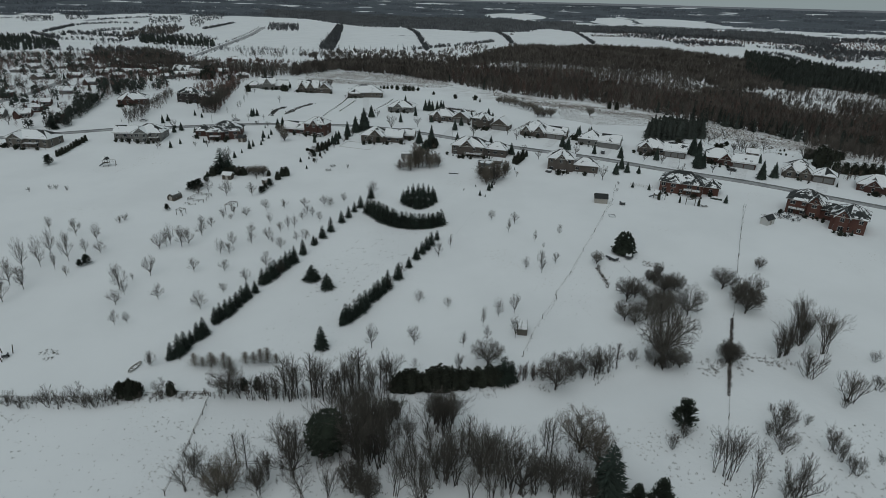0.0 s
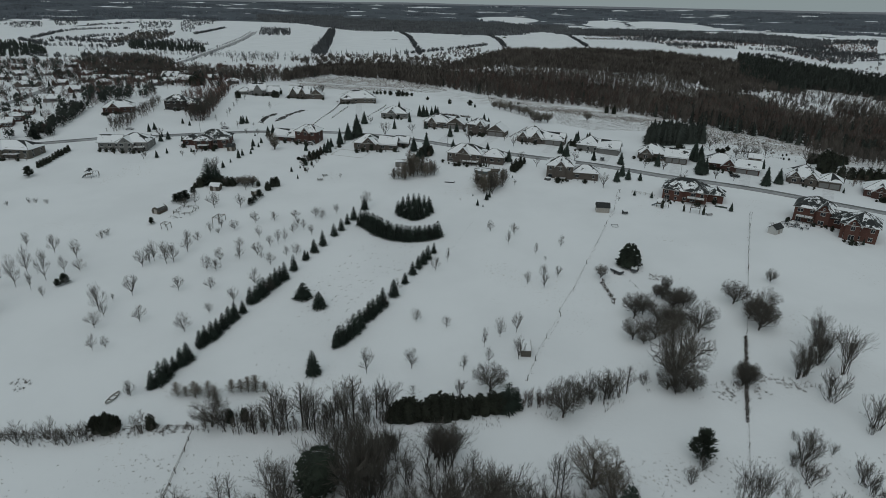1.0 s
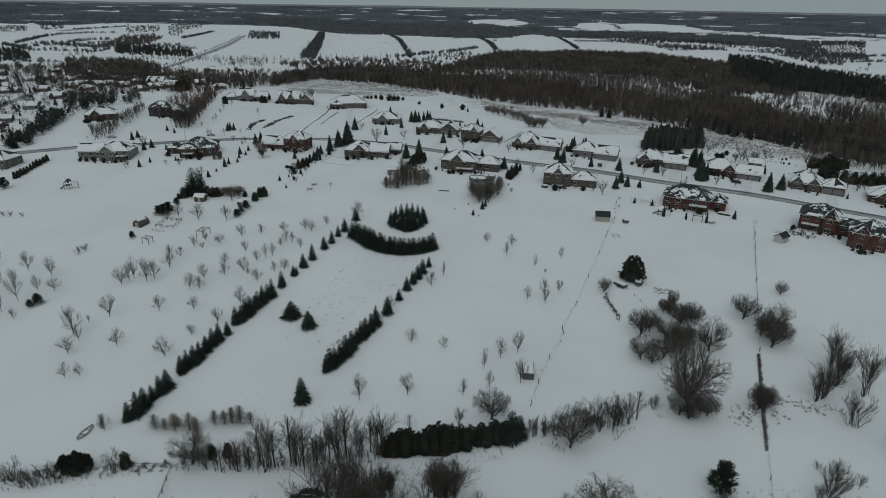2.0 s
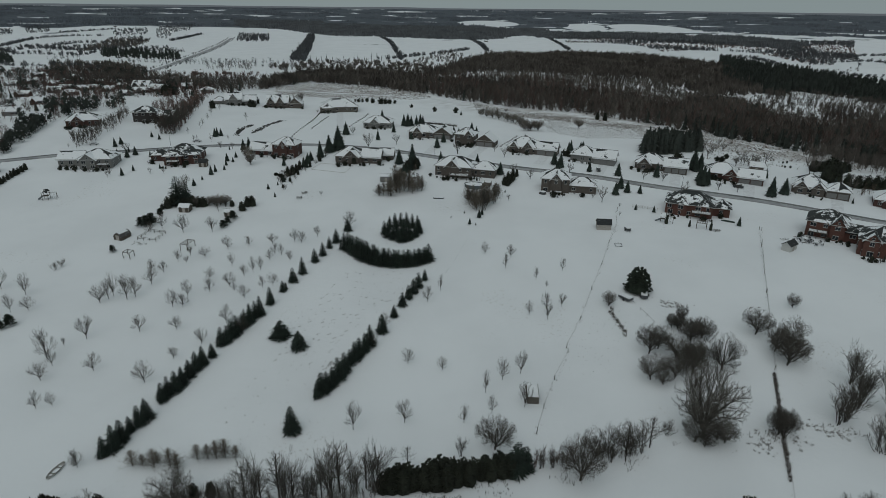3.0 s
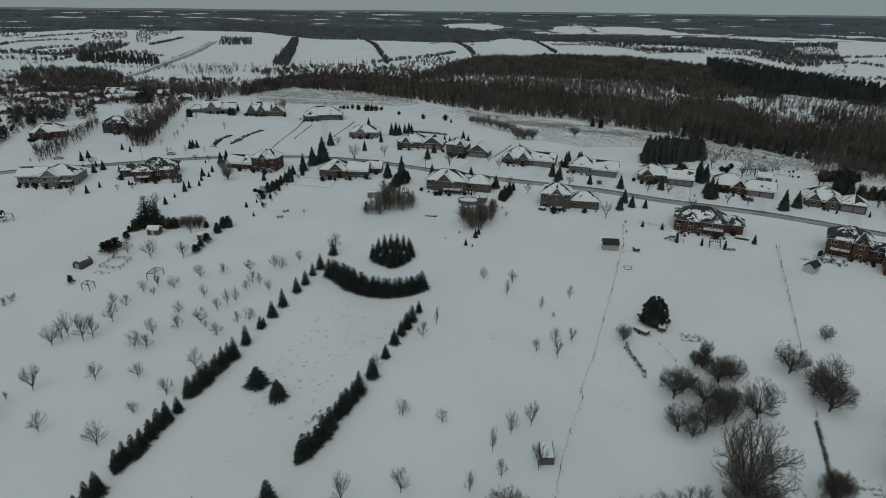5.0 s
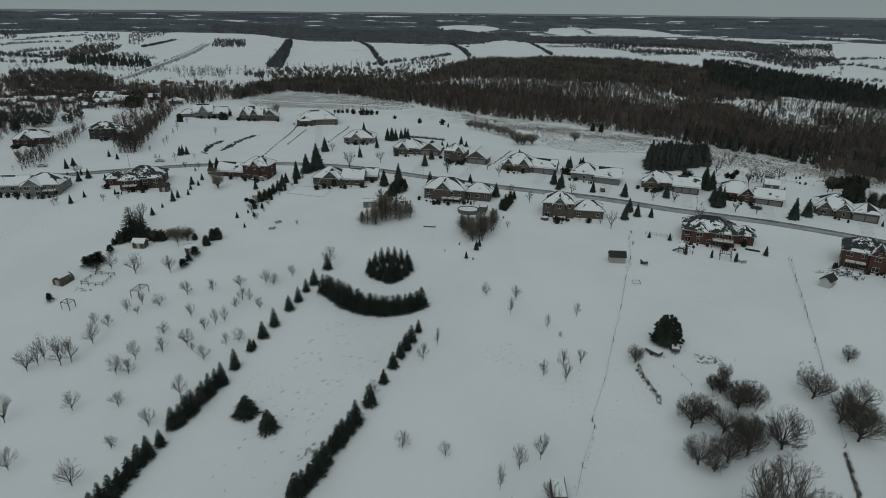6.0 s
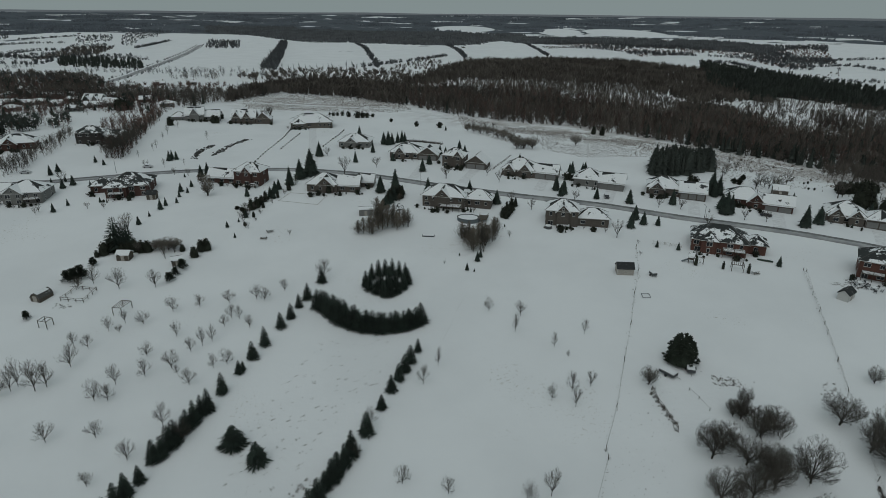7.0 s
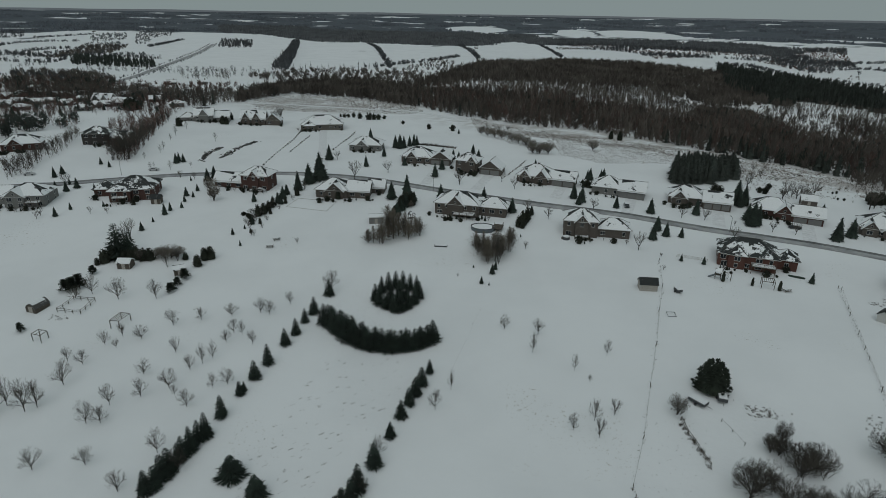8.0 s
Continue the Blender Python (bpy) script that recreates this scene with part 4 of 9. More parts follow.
ORCHARD = [
    (-94.8, 187.7, 6.8, 0.95), (-93.3, 189.8, 7.2, 0.62), (-92.5, 191.4, 9.5, 0.42), (-87.8, 189.6, 9.3, 0.65), (-85.9, 190.9, 7.8, 0.73),
    (-84.2, 198.5, 7.6, 0.81), (-87.7, 207.3, 4.8, 0.67), (-83.5, 206.0, 4.7, 0.75), (-72.9, 185.5, 7.0, 0.63), (-70.0, 185.6, 5.2, 0.96),
    (-70.6, 191.2, 6.5, 0.55), (-67.5, 202.0, 4.9, 0.97), (-64.9, 193.8, 5.7, 0.9), (-59.7, 196.8, 5.7, 0.9), (-57.6, 194.3, 3.2, 0.6),
    (-53.6, 190.3, 5.2, 0.9), (-49.7, 196.4, 4.9, 0.64), (-46.8, 197.8, 5.3, 0.78), (-57.2, 203.4, 5.1, 0.71), (-55.0, 205.8, 6.7, 0.45),
    (-53.1, 207.7, 6.3, 0.48), (-63.0, 210.4, 5.8, 0.6), (-68.1, 223.0, 5.7, 0.96), (-61.5, 225.5, 4.5, 0.98), (-53.7, 227.3, 4.5, 0.98),
    (-50.9, 218.8, 5.1, 0.62), (-48.6, 218.1, 5.1, 0.48), (-51.8, 214.7, 4.2, 0.82), (-44.8, 213.6, 4.9, 0.62), (-46.2, 228.8, 5.7, 0.71),
    (-43.7, 228.0, 5.6, 0.71), (-38.9, 233.3, 4.9, 0.68), (-81.9, 214.0, 5.3, 0.62), (-79.0, 217.6, 5.1, 0.5), (-73.9, 216.8, 5.0, 0.94),
    (-78.6, 212.7, 3.0, 0.72), (-88.5, 236.8, 8.1, 0.75), (-78.0, 237.2, 7.1, 0.73), (-97.4, 240.1, 7.4, 0.62), (-100.6, 237.2, 4.6, 1.1),
    (-77.1, 173.1, 5.7, 0.95), (-67.5, 174.0, 4.9, 0.9), (-58.5, 167.4, 5.9, 0.81), (-63.5, 161.2, 4.0, 0.9), (-81.2, 156.4, 6.1, 0.81),
    (-66.9, 151.9, 7.4, 0.79), (-89.7, 169.9, 8.3, 0.64), (-54.8, 176.8, 7.3, 0.64), (-132.0, 172.2, 12.9, 0.42), (-127.1, 173.6, 12.7, 0.42),
    (-121.2, 171.7, 7.2, 0.42), (-128.9, 182.0, 11.4, 0.42), (-120.3, 177.7, 12.2, 0.47), (-128.2, 195.8, 7.9, 0.66), (-118.8, 192.3, 8.1, 0.62),
    (-113.0, 183.7, 5.4, 0.82), (-117.4, 182.7, 6.9, 0.45), (-140.1, 199.7, 6.5, 0.53), (-129.2, 161.9, 10.7, 0.6), (-123.7, 159.9, 8.9, 0.71),
    (-125.0, 152.5, 9.1, 0.68), (-115.2, 167.8, 4.7, 0.54), (-95.1, 161.2, 10.4, 0.67), (-92.3, 158.4, 5.6, 0.55), (-92.0, 152.8, 5.9, 0.9),
    (-87.1, 142.6, 5.6, 0.64), (-84.1, 143.6, 4.8, 0.6), (-93.8, 166.6, 3.1, 0.64), (-68.6, 124.8, 5.3, 0.72),
]
FAR_ORCHARD_BUSH = [
    (-164.1, 238.8, 2.5), (-161.4, 239.0, 2.5), (-156.5, 238.1, 2.5), (-170.4, 235.1, 2.4), (-118.3, 207.4, 3.4), (-117.7, 210.0, 3.4),
]
SPRUCE_ROW = [
    (-45.0, 187.0, 5.8), (-42.9, 193.8, 4.0), (-42.3, 195.3, 2.6), (-41.0, 199.8, 5.2), (-39.0, 205.1, 6.4), (-36.5, 213.4, 5.0),
    (-34.5, 217.9, 5.2), (-33.1, 223.6, 4.6), (-31.3, 228.2, 5.4), (-28.4, 238.2, 6.0), (-46.5, 180.9, 6.4), (-47.5, 179.6, 5.8),
    (-48.3, 177.1, 6.0), (-49.3, 175.4, 5.6), (-49.7, 174.2, 5.2), (-50.5, 171.6, 6.2), (-51.2, 170.0, 6.4), (-51.9, 167.8, 5.6),
    (-53.1, 166.7, 5.4), (-53.9, 161.7, 4.4), (-55.2, 158.6, 5.8), (-56.0, 156.3, 5.4), (-56.8, 153.6, 5.2), (-57.4, 150.7, 5.6),
    (-58.1, 148.6, 5.6), (-59.2, 146.9, 5.4), (-59.9, 145.1, 5.0), (-60.9, 139.0, 5.4), (-61.7, 136.8, 5.4), (-62.6, 134.8, 4.4),
    (-63.2, 132.1, 5.8), (-63.6, 129.6, 6.4), (-64.8, 127.9, 5.4),
]
SPRUCE_ROW_EAST = [
    (-24.5, 146.2, 5.0), (-23.8, 147.2, 6.0), (-22.8, 148.6, 5.4), (-21.6, 149.9, 5.6), (-20.4, 152.3, 6.6), (-19.3, 155.0, 6.4),
    (-18.4, 158.1, 5.2), (-17.4, 159.9, 5.8), (-16.4, 161.8, 5.6), (-15.2, 163.7, 6.2), (-14.0, 166.3, 6.6), (-11.3, 172.2, 6.2),
    (-8.4, 179.8, 4.0), (-6.3, 185.7, 4.8), (-4.6, 189.7, 5.0), (-3.1, 192.7, 5.0), (-1.6, 196.3, 5.2), (0.3, 200.8, 3.8),
]
FIELD_SPRUCES = [
    (-38.3, 170.0, 5.8), (-32.7, 165.5, 5.6), (-28.2, 134.6, 6.5),
]
ARC_HEDGE = [
    (-27.9, 222.5, 6.1), (-26.3, 220.9, 7.2), (-24.5, 218.9, 7.6), (-22.8, 216.8, 7.8), (-20.8, 214.9, 7.5), (-18.9, 212.9, 7.5),
    (-17.0, 211.5, 7.2), (-15.2, 210.6, 6.8), (-13.5, 210.2, 6.5), (-11.7, 209.8, 6.5), (-10.0, 209.5, 6.3), (-8.3, 209.6, 6.1),
    (-6.6, 209.7, 6.1), (-4.9, 209.8, 6.3), (-3.2, 210.4, 6.3), (-1.6, 211.0, 6.1), (0.1, 212.1, 6.1), (1.4, 213.7, 6.4),
    (-25.7, 222.7, 5.6), (-22.6, 219.5, 6.0), (-19.6, 216.0, 6.2), (-16.6, 214.1, 5.7), (-13.2, 212.8, 5.0), (-9.3, 212.0, 5.0),
    (-5.5, 212.3, 5.0), (-1.9, 213.5, 5.0),
]
RING_SPRUCES = [
    (-14.6, 235.1, 5.6), (-13.2, 232.8, 5.8), (-11.2, 230.5, 5.8), (-9.1, 228.9, 5.7), (-7.0, 229.1, 5.7), (-5.0, 230.4, 5.5),
    (-3.3, 232.9, 5.6), (-2.0, 236.0, 5.9), (-2.6, 239.1, 6.2), (-4.5, 240.8, 5.9), (-6.7, 241.9, 6.0), (-8.9, 242.4, 6.0),
    (-11.0, 241.6, 5.7), (-13.0, 239.6, 5.7), (-10.1, 234.2, 5.8), (-7.6, 235.6, 6.3), (-5.7, 234.5, 5.4), (-8.1, 232.0, 5.8),
]
YARD_HEDGE = [
    (-104.5, 258.4, 2.9), (-102.8, 260.0, 6.0), (-101.4, 262.4, 6.3), (-97.6, 261.9, 4.5), (-95.6, 262.1, 4.5), (-93.5, 262.2, 5.0),
    (-91.3, 261.7, 5.3), (-89.3, 261.8, 5.0), (-78.0, 261.9, 3.4), (-72.6, 257.3, 4.9), (-71.7, 261.7, 5.3), (-70.1, 262.5, 5.5),
]
YARD_BARE = [
    (-99.9, 268.6, 10.1), (-81.8, 256.6, 6.0), (-91.6, 260.2, 5.8), (-80.3, 261.0, 5.3),
]
YARD_JUNIPERS = [
    (-105.8, 241.8, 3.7), (-103.9, 241.9, 4.2), (-102.5, 243.3, 4.3), (-106.4, 220.5, 2.3), (-114.6, 174.3, 2.4), (-113.3, 175.9, 3.2),
    (-75.1, 240.8, 3.0), (-73.8, 248.8, 3.1), (-74.6, 244.7, 2.5), (-182.7, 268.3, 4.3), (-102.9, 252.1, 2.6),
]
STREET_SPRUCES = [
    (-13.5, 408.9, 8.6), (-10.9, 407.4, 8.9), (-8.8, 409.0, 7.6), (-5.6, 414.1, 7.0), (-3.1, 415.9, 7.7), (-1.5, 417.6, 6.4),
    (-18.8, 386.8, 6.5), (-26.6, 365.4, 6.7), (-7.9, 367.8, 5.2), (6.5, 347.8, 7.1), (10.3, 360.6, 5.9), (16.9, 379.8, 6.3),
    (19.9, 381.1, 4.8), (28.4, 393.1, 6.0), (31.0, 389.0, 4.3), (56.6, 364.2, 5.2), (-29.6, 443.6, 6.1), (-46.2, 378.8, 8.6),
    (-49.7, 336.9, 10.0), (-45.5, 342.0, 14.1), (-52.8, 327.5, 9.4), (-57.0, 311.3, 5.1), (-12.6, 317.1, 8.9), (-6.3, 322.6, 9.9),
    (-68.2, 313.8, 4.7), (-63.3, 290.5, 4.0), (7.8, 316.5, 7.6), (25.7, 315.2, 6.6), (35.5, 302.0, 6.8), (66.4, 313.2, 7.8),
    (64.5, 310.6, 5.7), (64.2, 317.9, 7.4), (79.0, 306.8, 5.9), (77.3, 344.6, 5.0), (83.7, 344.7, 5.0), (82.9, 276.3, 7.0),
    (87.4, 284.1, 6.8), (88.9, 279.1, 6.4), (94.2, 278.1, 4.3), (91.3, 301.3, 7.2), (109.0, 299.4, 7.9), (130.6, 311.2, 9.1),
    (131.5, 308.6, 7.3), (126.5, 288.7, 11.1), (127.1, 293.7, 8.0), (151.0, 274.9, 10.7), (158.4, 277.8, 8.7), (162.0, 300.5, 5.8),
    (-162.0, 342.5, 5.5), (-161.1, 347.3, 4.6), (213.9, 319.1, 4.0), (188.2, 288.9, 4.5),
]
LAWN_SPRUCES = [
    (86.4, 259.3, 2.6), (93.0, 256.7, 3.1), (25.5, 458.6, 3.6), (-151.5, 362.9, 3.7), (-145.8, 358.8, 3.3), (-154.9, 329.6, 3.1),
    (-148.0, 325.0, 4.5), (-145.7, 329.1, 4.9), (-150.8, 333.2, 3.1), (-136.9, 325.9, 3.3), (-136.4, 333.7, 2.4), (-138.5, 298.3, 4.1),
    (-136.4, 305.2, 3.1), (-98.6, 299.9, 4.6), (-98.0, 304.0, 3.6), (-94.7, 307.0, 2.9), (-95.9, 313.8, 3.0), (-97.4, 320.3, 4.1),
    (-94.2, 319.0, 2.7), (-94.9, 326.6, 3.4), (-101.3, 285.1, 3.4), (-100.3, 292.8, 2.0), (-118.7, 368.6, 5.2), (-118.5, 371.8, 5.0),
    (-116.1, 371.0, 4.6), (-95.0, 340.7, 5.8), (-93.1, 344.2, 6.5), (-102.3, 340.5, 2.1), (-68.1, 281.5, 2.5), (-65.1, 286.4, 1.6),
    (-62.3, 283.0, 1.4), (-63.1, 272.3, 2.2), (15.9, 255.2, 1.2), (17.4, 244.7, 2.8), (19.6, 243.6, 1.1), (35.1, 278.5, 1.3),
    (21.5, 251.0, 3.5), (22.9, 253.9, 3.1),
]
LARCHES = [
    (-18.3, 275.1, 5.9), (-16.7, 276.0, 8.3), (-15.2, 275.0, 9.1), (-13.8, 277.0, 9.4), (-12.6, 278.4, 11.6), (-11.1, 276.9, 10.5),
    (-9.7, 278.3, 12.0), (-8.1, 279.8, 10.4), (-6.4, 278.2, 8.8), (-4.9, 279.7, 8.9), (-3.4, 280.7, 8.5), (-2.1, 281.7, 6.3),
    (17.4, 267.6, 7.1), (18.5, 269.0, 7.3), (19.8, 265.1, 7.4), (20.9, 262.8, 9.5), (22.2, 261.4, 9.6), (23.7, 260.4, 10.8),
    (25.5, 262.6, 10.5), (27.2, 264.9, 8.9), (29.0, 267.2, 8.6), (31.3, 272.0, 8.1), (32.9, 275.4, 7.3), (22.4, 258.2, 9.3),
    (-6.1, 310.5, 4.9), (-4.7, 313.9, 4.2), (-3.3, 309.1, 4.2),
]
YARD_CEDARS = [
    (35.9, 287.6, 4.6), (37.9, 290.4, 5.1), (40.5, 295.0, 4.7), (43.2, 301.2, 2.9), (-8.5, 309.2, 4.2), (-6.6, 311.9, 4.0),
    (-34.6, 316.8, 4.2), (-43.7, 322.1, 3.8), (-23.8, 319.4, 3.3), (-60.0, 310.7, 3.4), (-60.6, 305.5, 3.6), (-61.3, 300.6, 4.7),
    (-63.0, 298.2, 4.7),
]
STREET_TREES = [
    (-30.1, 343.0, 9.8), (17.0, 335.6, 7.6), (-15.5, 354.3, 7.3), (-42.2, 378.9, 5.1), (7.3, 482.3, 4.2), (36.6, 339.9, 5.6),
    (40.7, 329.3, 5.9), (68.9, 304.4, 5.6), (48.6, 295.0, 6.2), (74.7, 267.6, 8.0), (101.8, 296.0, 5.2), (110.1, 293.7, 5.2),
    (113.3, 276.5, 5.9), (131.0, 282.4, 5.2), (138.5, 279.9, 5.8), (119.3, 288.2, 2.6), (178.8, 331.6, 8.0), (157.6, 321.1, 6.1),
    (163.0, 323.6, 6.2), (167.7, 322.8, 5.6), (80.7, 262.3, 2.0), (77.8, 252.8, 2.1), (-84.8, 315.1, 6.4), (-143.8, 295.6, 4.1),
    (-144.2, 298.9, 3.3), (-127.0, 301.1, 3.3), (-120.7, 301.1, 3.2), (-108.2, 344.6, 4.2), (-101.2, 342.2, 4.1), (-101.8, 277.1, 9.1),
    (-151.1, 331.1, 6.2), (35.3, 269.2, 3.0), (10.4, 249.2, 1.5), (42.0, 303.8, 5.9), (-60.2, 280.1, 3.4), (-43.9, 273.5, 2.6),
    (-262.0, 512.3, 5.9), (-95.8, 502.4, 13.8), (-96.0, 493.9, 12.8), (173.4, 374.4, 4.7), (199.0, 322.5, 5.9),
]
NEAR_WOOD_TREES = [
    (-187.0, 350.2, 7.9), (-180.1, 342.4, 9.0), (-182.1, 350.3, 8.4), (-181.9, 354.5, 8.8), (-181.7, 358.8, 8.1), (-182.9, 365.9, 7.5),
    (-183.8, 372.5, 7.0), (-183.7, 377.6, 7.1), (-183.8, 382.9, 7.2), (-185.0, 390.9, 6.8), (-186.0, 398.5, 6.6), (-187.3, 406.9, 6.5),
    (-189.1, 416.5, 5.7), (-149.4, 370.7, 11.2), (-146.8, 371.0, 11.8), (-144.2, 371.2, 14.0), (-143.0, 373.5, 15.0), (-144.3, 382.4, 13.9),
    (-146.0, 392.1, 13.1), (-147.4, 401.6, 12.2), (-151.1, 417.0, 10.5), (-153.5, 429.7, 9.9), (-158.6, 449.8, 9.0), (-162.7, 468.0, 7.9),
    (-165.4, 483.1, 7.1), (-152.3, 387.2, 8.8), (-153.1, 396.1, 9.1), (-156.4, 390.3, 6.5), (-154.9, 407.6, 10.9), (-158.6, 428.2, 10.8),
]
PLANTATION_AREA = [
    (114, 338), (126, 335), (151, 350), (159, 369), (127, 363),
]
ROAD_LINE = [
    (-176.2, 329.2), (-159.3, 332.7), (-144.8, 337.4), (-126.5, 343.6), (-107.0, 349.5), (-81.7, 352.4),
    (-55.0, 351.7), (-27.6, 345.1), (-8.9, 336.4), (6.4, 328.4), (42.3, 312.6), (77.9, 299.5),
    (105.4, 285.5), (124.5, 277.7), (142.4, 269.8), (158.3, 260.8), (167.7, 254.8),
]
FAR_ROAD = [
    (-328.8, 711.8), (-328.4, 786.9), (-350.0, 920.3), (-396.9, 1157.3), (-461.2, 1457.6), (-528.2, 1755.8),
]
BACK_ROAD = [
    (34.4, 517.4), (1.1, 567.5), (-37.0, 583.7), (-77.0, 600.6), (-117.4, 610.0), (-145.5, 606.2),
]
FENCE_WEST = [
    (78.4, 258.5), (73.1, 241.3), (66.1, 226.4), (58.9, 209.6), (51.8, 193.6), (44.3, 177.7),
    (37.9, 164.7),
]
FENCE_EAST = [
    (127.5, 237.6), (121.3, 225.4), (114.0, 211.3), (108.4, 199.5), (103.1, 187.9), (98.1, 176.8),
]
FENCE_LINE_NEAR = [
    (127.1, 238.6), (110.6, 204.2), (95.2, 171.1), (86.6, 152.3), (79.3, 136.0), (72.2, 119.9),
    (68.0, 110.0), (63.4, 99.7), (59.3, 90.7),
]
FENCE_WEST_NEAR = [
    (37.8, 162.6), (32.2, 151.8), (27.7, 141.6), (24.6, 133.2),
]
FENCE_FIELD = [
    (-49.8, 113.8), (-49.1, 107.4), (-48.4, 101.5), (-47.8, 95.0), (-47.6, 89.9), (-47.4, 84.9),
]
FENCE_BELT = [
    (-96.5, 110.5), (-87.7, 110.9), (-78.9, 111.3), (-70.3, 112.3), (-60.5, 113.8), (-50.2, 114.2),
]
FENCE_THICKET = [
    (-47.8, 91.6), (-41.9, 92.2), (-35.3, 92.9), (-27.6, 93.5),
]
FENCE_GROVE = [
    (54.3, 182.6), (54.3, 178.3), (54.8, 173.1), (55.2, 169.6),
]
FENCE_GROVE_BACK = [
    (62.9, 181.4), (63.7, 178.2), (64.3, 174.2),
]
WOOD_MAIN = [
    (2, 601), (36, 541), (73, 496), (109, 476), (138, 443), (162, 429),
    (250, 630), (236, 716), (172, 714), (111, 712), (46, 740), (-10, 751),
]
WOOD_BACK = [
    (-10, 751), (52, 817), (132, 840), (227, 922), (348, 980), (366, 811),
    (464, 852), (551, 1159), (455, 1335), (286, 1380), (103, 1127),
]
WOOD_EAST = [
    (162, 429), (186, 417), (220, 390), (249, 355), (252, 332), (388, 485),
    (431, 623), (402, 668), (371, 724), (263, 659),
]
WOOD_CONIFER = [
    (595, 1273), (615, 1178), (654, 1067), (678, 961), (694, 830), (613, 738),
    (558, 796), (504, 828), (464, 852), (467, 985),
]
WOOD_EAST_BACK = [
    (458, 842), (495, 814), (544, 777), (587, 708), (497, 605), (476, 684),
    (434, 717), (419, 760),
]
WOOD_CLEARING = [
    (197, 807), (307, 915), (298, 710), (237, 683),
]
BELT_CENTRE = [
    (-154, 602), (-124, 698), (-65, 674), (2, 601), (-10, 769), (-51, 814),
    (-106, 822), (-147, 761), (-165, 662),
]
BELT_WEST = [
    (-254, 567), (-215, 589), (-171, 552), (-156, 610), (-160, 665), (-202, 648),
    (-279, 675), (-336, 684), (-364, 643), (-336, 597),
]
GROVE_STRIP = [
    (-197, 932), (-176, 943), (-328, 1907), (-346, 1904),
]
PLANTATION_WEST = [
    (-499, 997), (-422, 967), (-358, 949), (-413, 1079), (-498, 1134), (-593, 1196),
]
WOOD_WEST_A = [
    (-373, 658), (-357, 684), (-308, 659), (-405, 842), (-466, 880), (-516, 896),
]
WOOD_WEST_B = [
    (-590, 1098), (-602, 1195), (-590, 1336), (-689, 1629), (-772, 1573), (-689, 1352),
]
WOOD_WEST_C = [
    (-321, 695), (-315, 742), (-441, 899), (-419, 819),
]
WOOD_HILL = [
    (-471, 1598), (-383, 1581), (-467, 1920), (-567, 1974),
]
HEDGE_A = [
    (-130.8, 1867.9), (-95.4, 1663.3), (-56.5, 1254.7), (-40.9, 1059.3),
]
HEDGE_B = [
    (125.3, 1844.0), (133.5, 1575.8), (124.6, 1288.9),
]
HEDGE_C = [
    (399.1, 2128.9), (375.1, 1795.9), (346.4, 1535.2),
]
HEDGE_D = [
    (-351.1, 2043.1), (-248.5, 1917.8), (-135.3, 1933.7), (46.6, 1892.3),
]
HEDGE_E = [
    (-274.3, 809.7), (-246.8, 825.3), (-218.0, 841.6), (-173.7, 858.0),
]
HEDGE_G = [
    (-692.9, 1190.3), (-638.5, 1193.3), (-606.5, 1195.2),
]
HEDGE_H = [
    (-561.8, 1274.6), (-502.0, 1279.0),
]
HEDGE_I = [
    (-74.7, 1057.5), (7.0, 1186.2), (89.9, 1349.2),
]
HEDGE_J = [
    (412.9, 1893.4), (557.8, 1813.9), (624.4, 1646.5), (726.6, 1575.6),
]
HEDGE_K = [
    (545.9, 2145.4), (696.3, 2132.3), (811.0, 2031.9), (851.2, 1839.8),
]
HEDGE_L = [
    (646.6, 1380.1), (687.3, 1313.9), (666.2, 1102.2),
]
HEDGE_M = [
    (764.1, 1241.8), (921.4, 1297.2), (925.5, 1196.1),
]
HEDGE_N = [
    (757.2, 1578.9), (841.0, 1471.8), (963.6, 1448.9), (1170.4, 1504.1),
]
HEDGE_O = [
    (624.2, 1100.6), (688.4, 1088.8), (742.2, 1049.9), (801.7, 1039.2),
]
HEDGE_R = [
    (-663.1, 1140.7), (-611.1, 1194.9),
]
HEDGE_S = [
    (-543.0, 941.1), (-522.9, 984.0),
]
HEDGE_T = [
    (-319.3, 877.9), (-275.1, 871.4), (-224.3, 865.2),
]
HEDGE_U = [
    (-583.1, 1214.9), (-509.4, 1201.6), (-439.6, 1171.1),
]
HEDGE_V = [
    (-625.0, 1584.5), (-645.6, 1742.2), (-678.0, 1956.6),
]
HEDGE_W = [
    (-460.5, 803.6), (-416.5, 791.0), (-354.4, 740.8),
]
HEDGE_X = [
    (618.3, 1334.2), (688.9, 1340.0), (680.1, 1236.5),
]
WOOD_FAR_A = [
    (-711, 2530), (-536, 2411), (-334, 2046), (-117, 1903), (123, 1811), (298, 2147),
    (492, 2552), (212, 2720), (-169, 2761), (-374, 2887), (-641, 2879), (-783, 2786),
]
WOOD_FAR_B = [
    (287, 2209), (410, 2045), (638, 2069), (805, 1929), (900, 2154), (720, 2332),
    (500, 2379),
]
WOOD_FAR_E = [
    (830, 2034), (881, 1798), (979, 1680), (1122, 1863), (1120, 2118), (1001, 2293),
]
WOOD_FAR_H = [
    (-760, 2627), (-424, 2594), (-512, 3132), (-906, 3130),
]
NEAR_STRIP = [
    (-149, 368), (-140, 373), (-150, 416), (-170, 505), (-184, 532), (-173, 464),
    (-166, 426), (-158, 395),
]
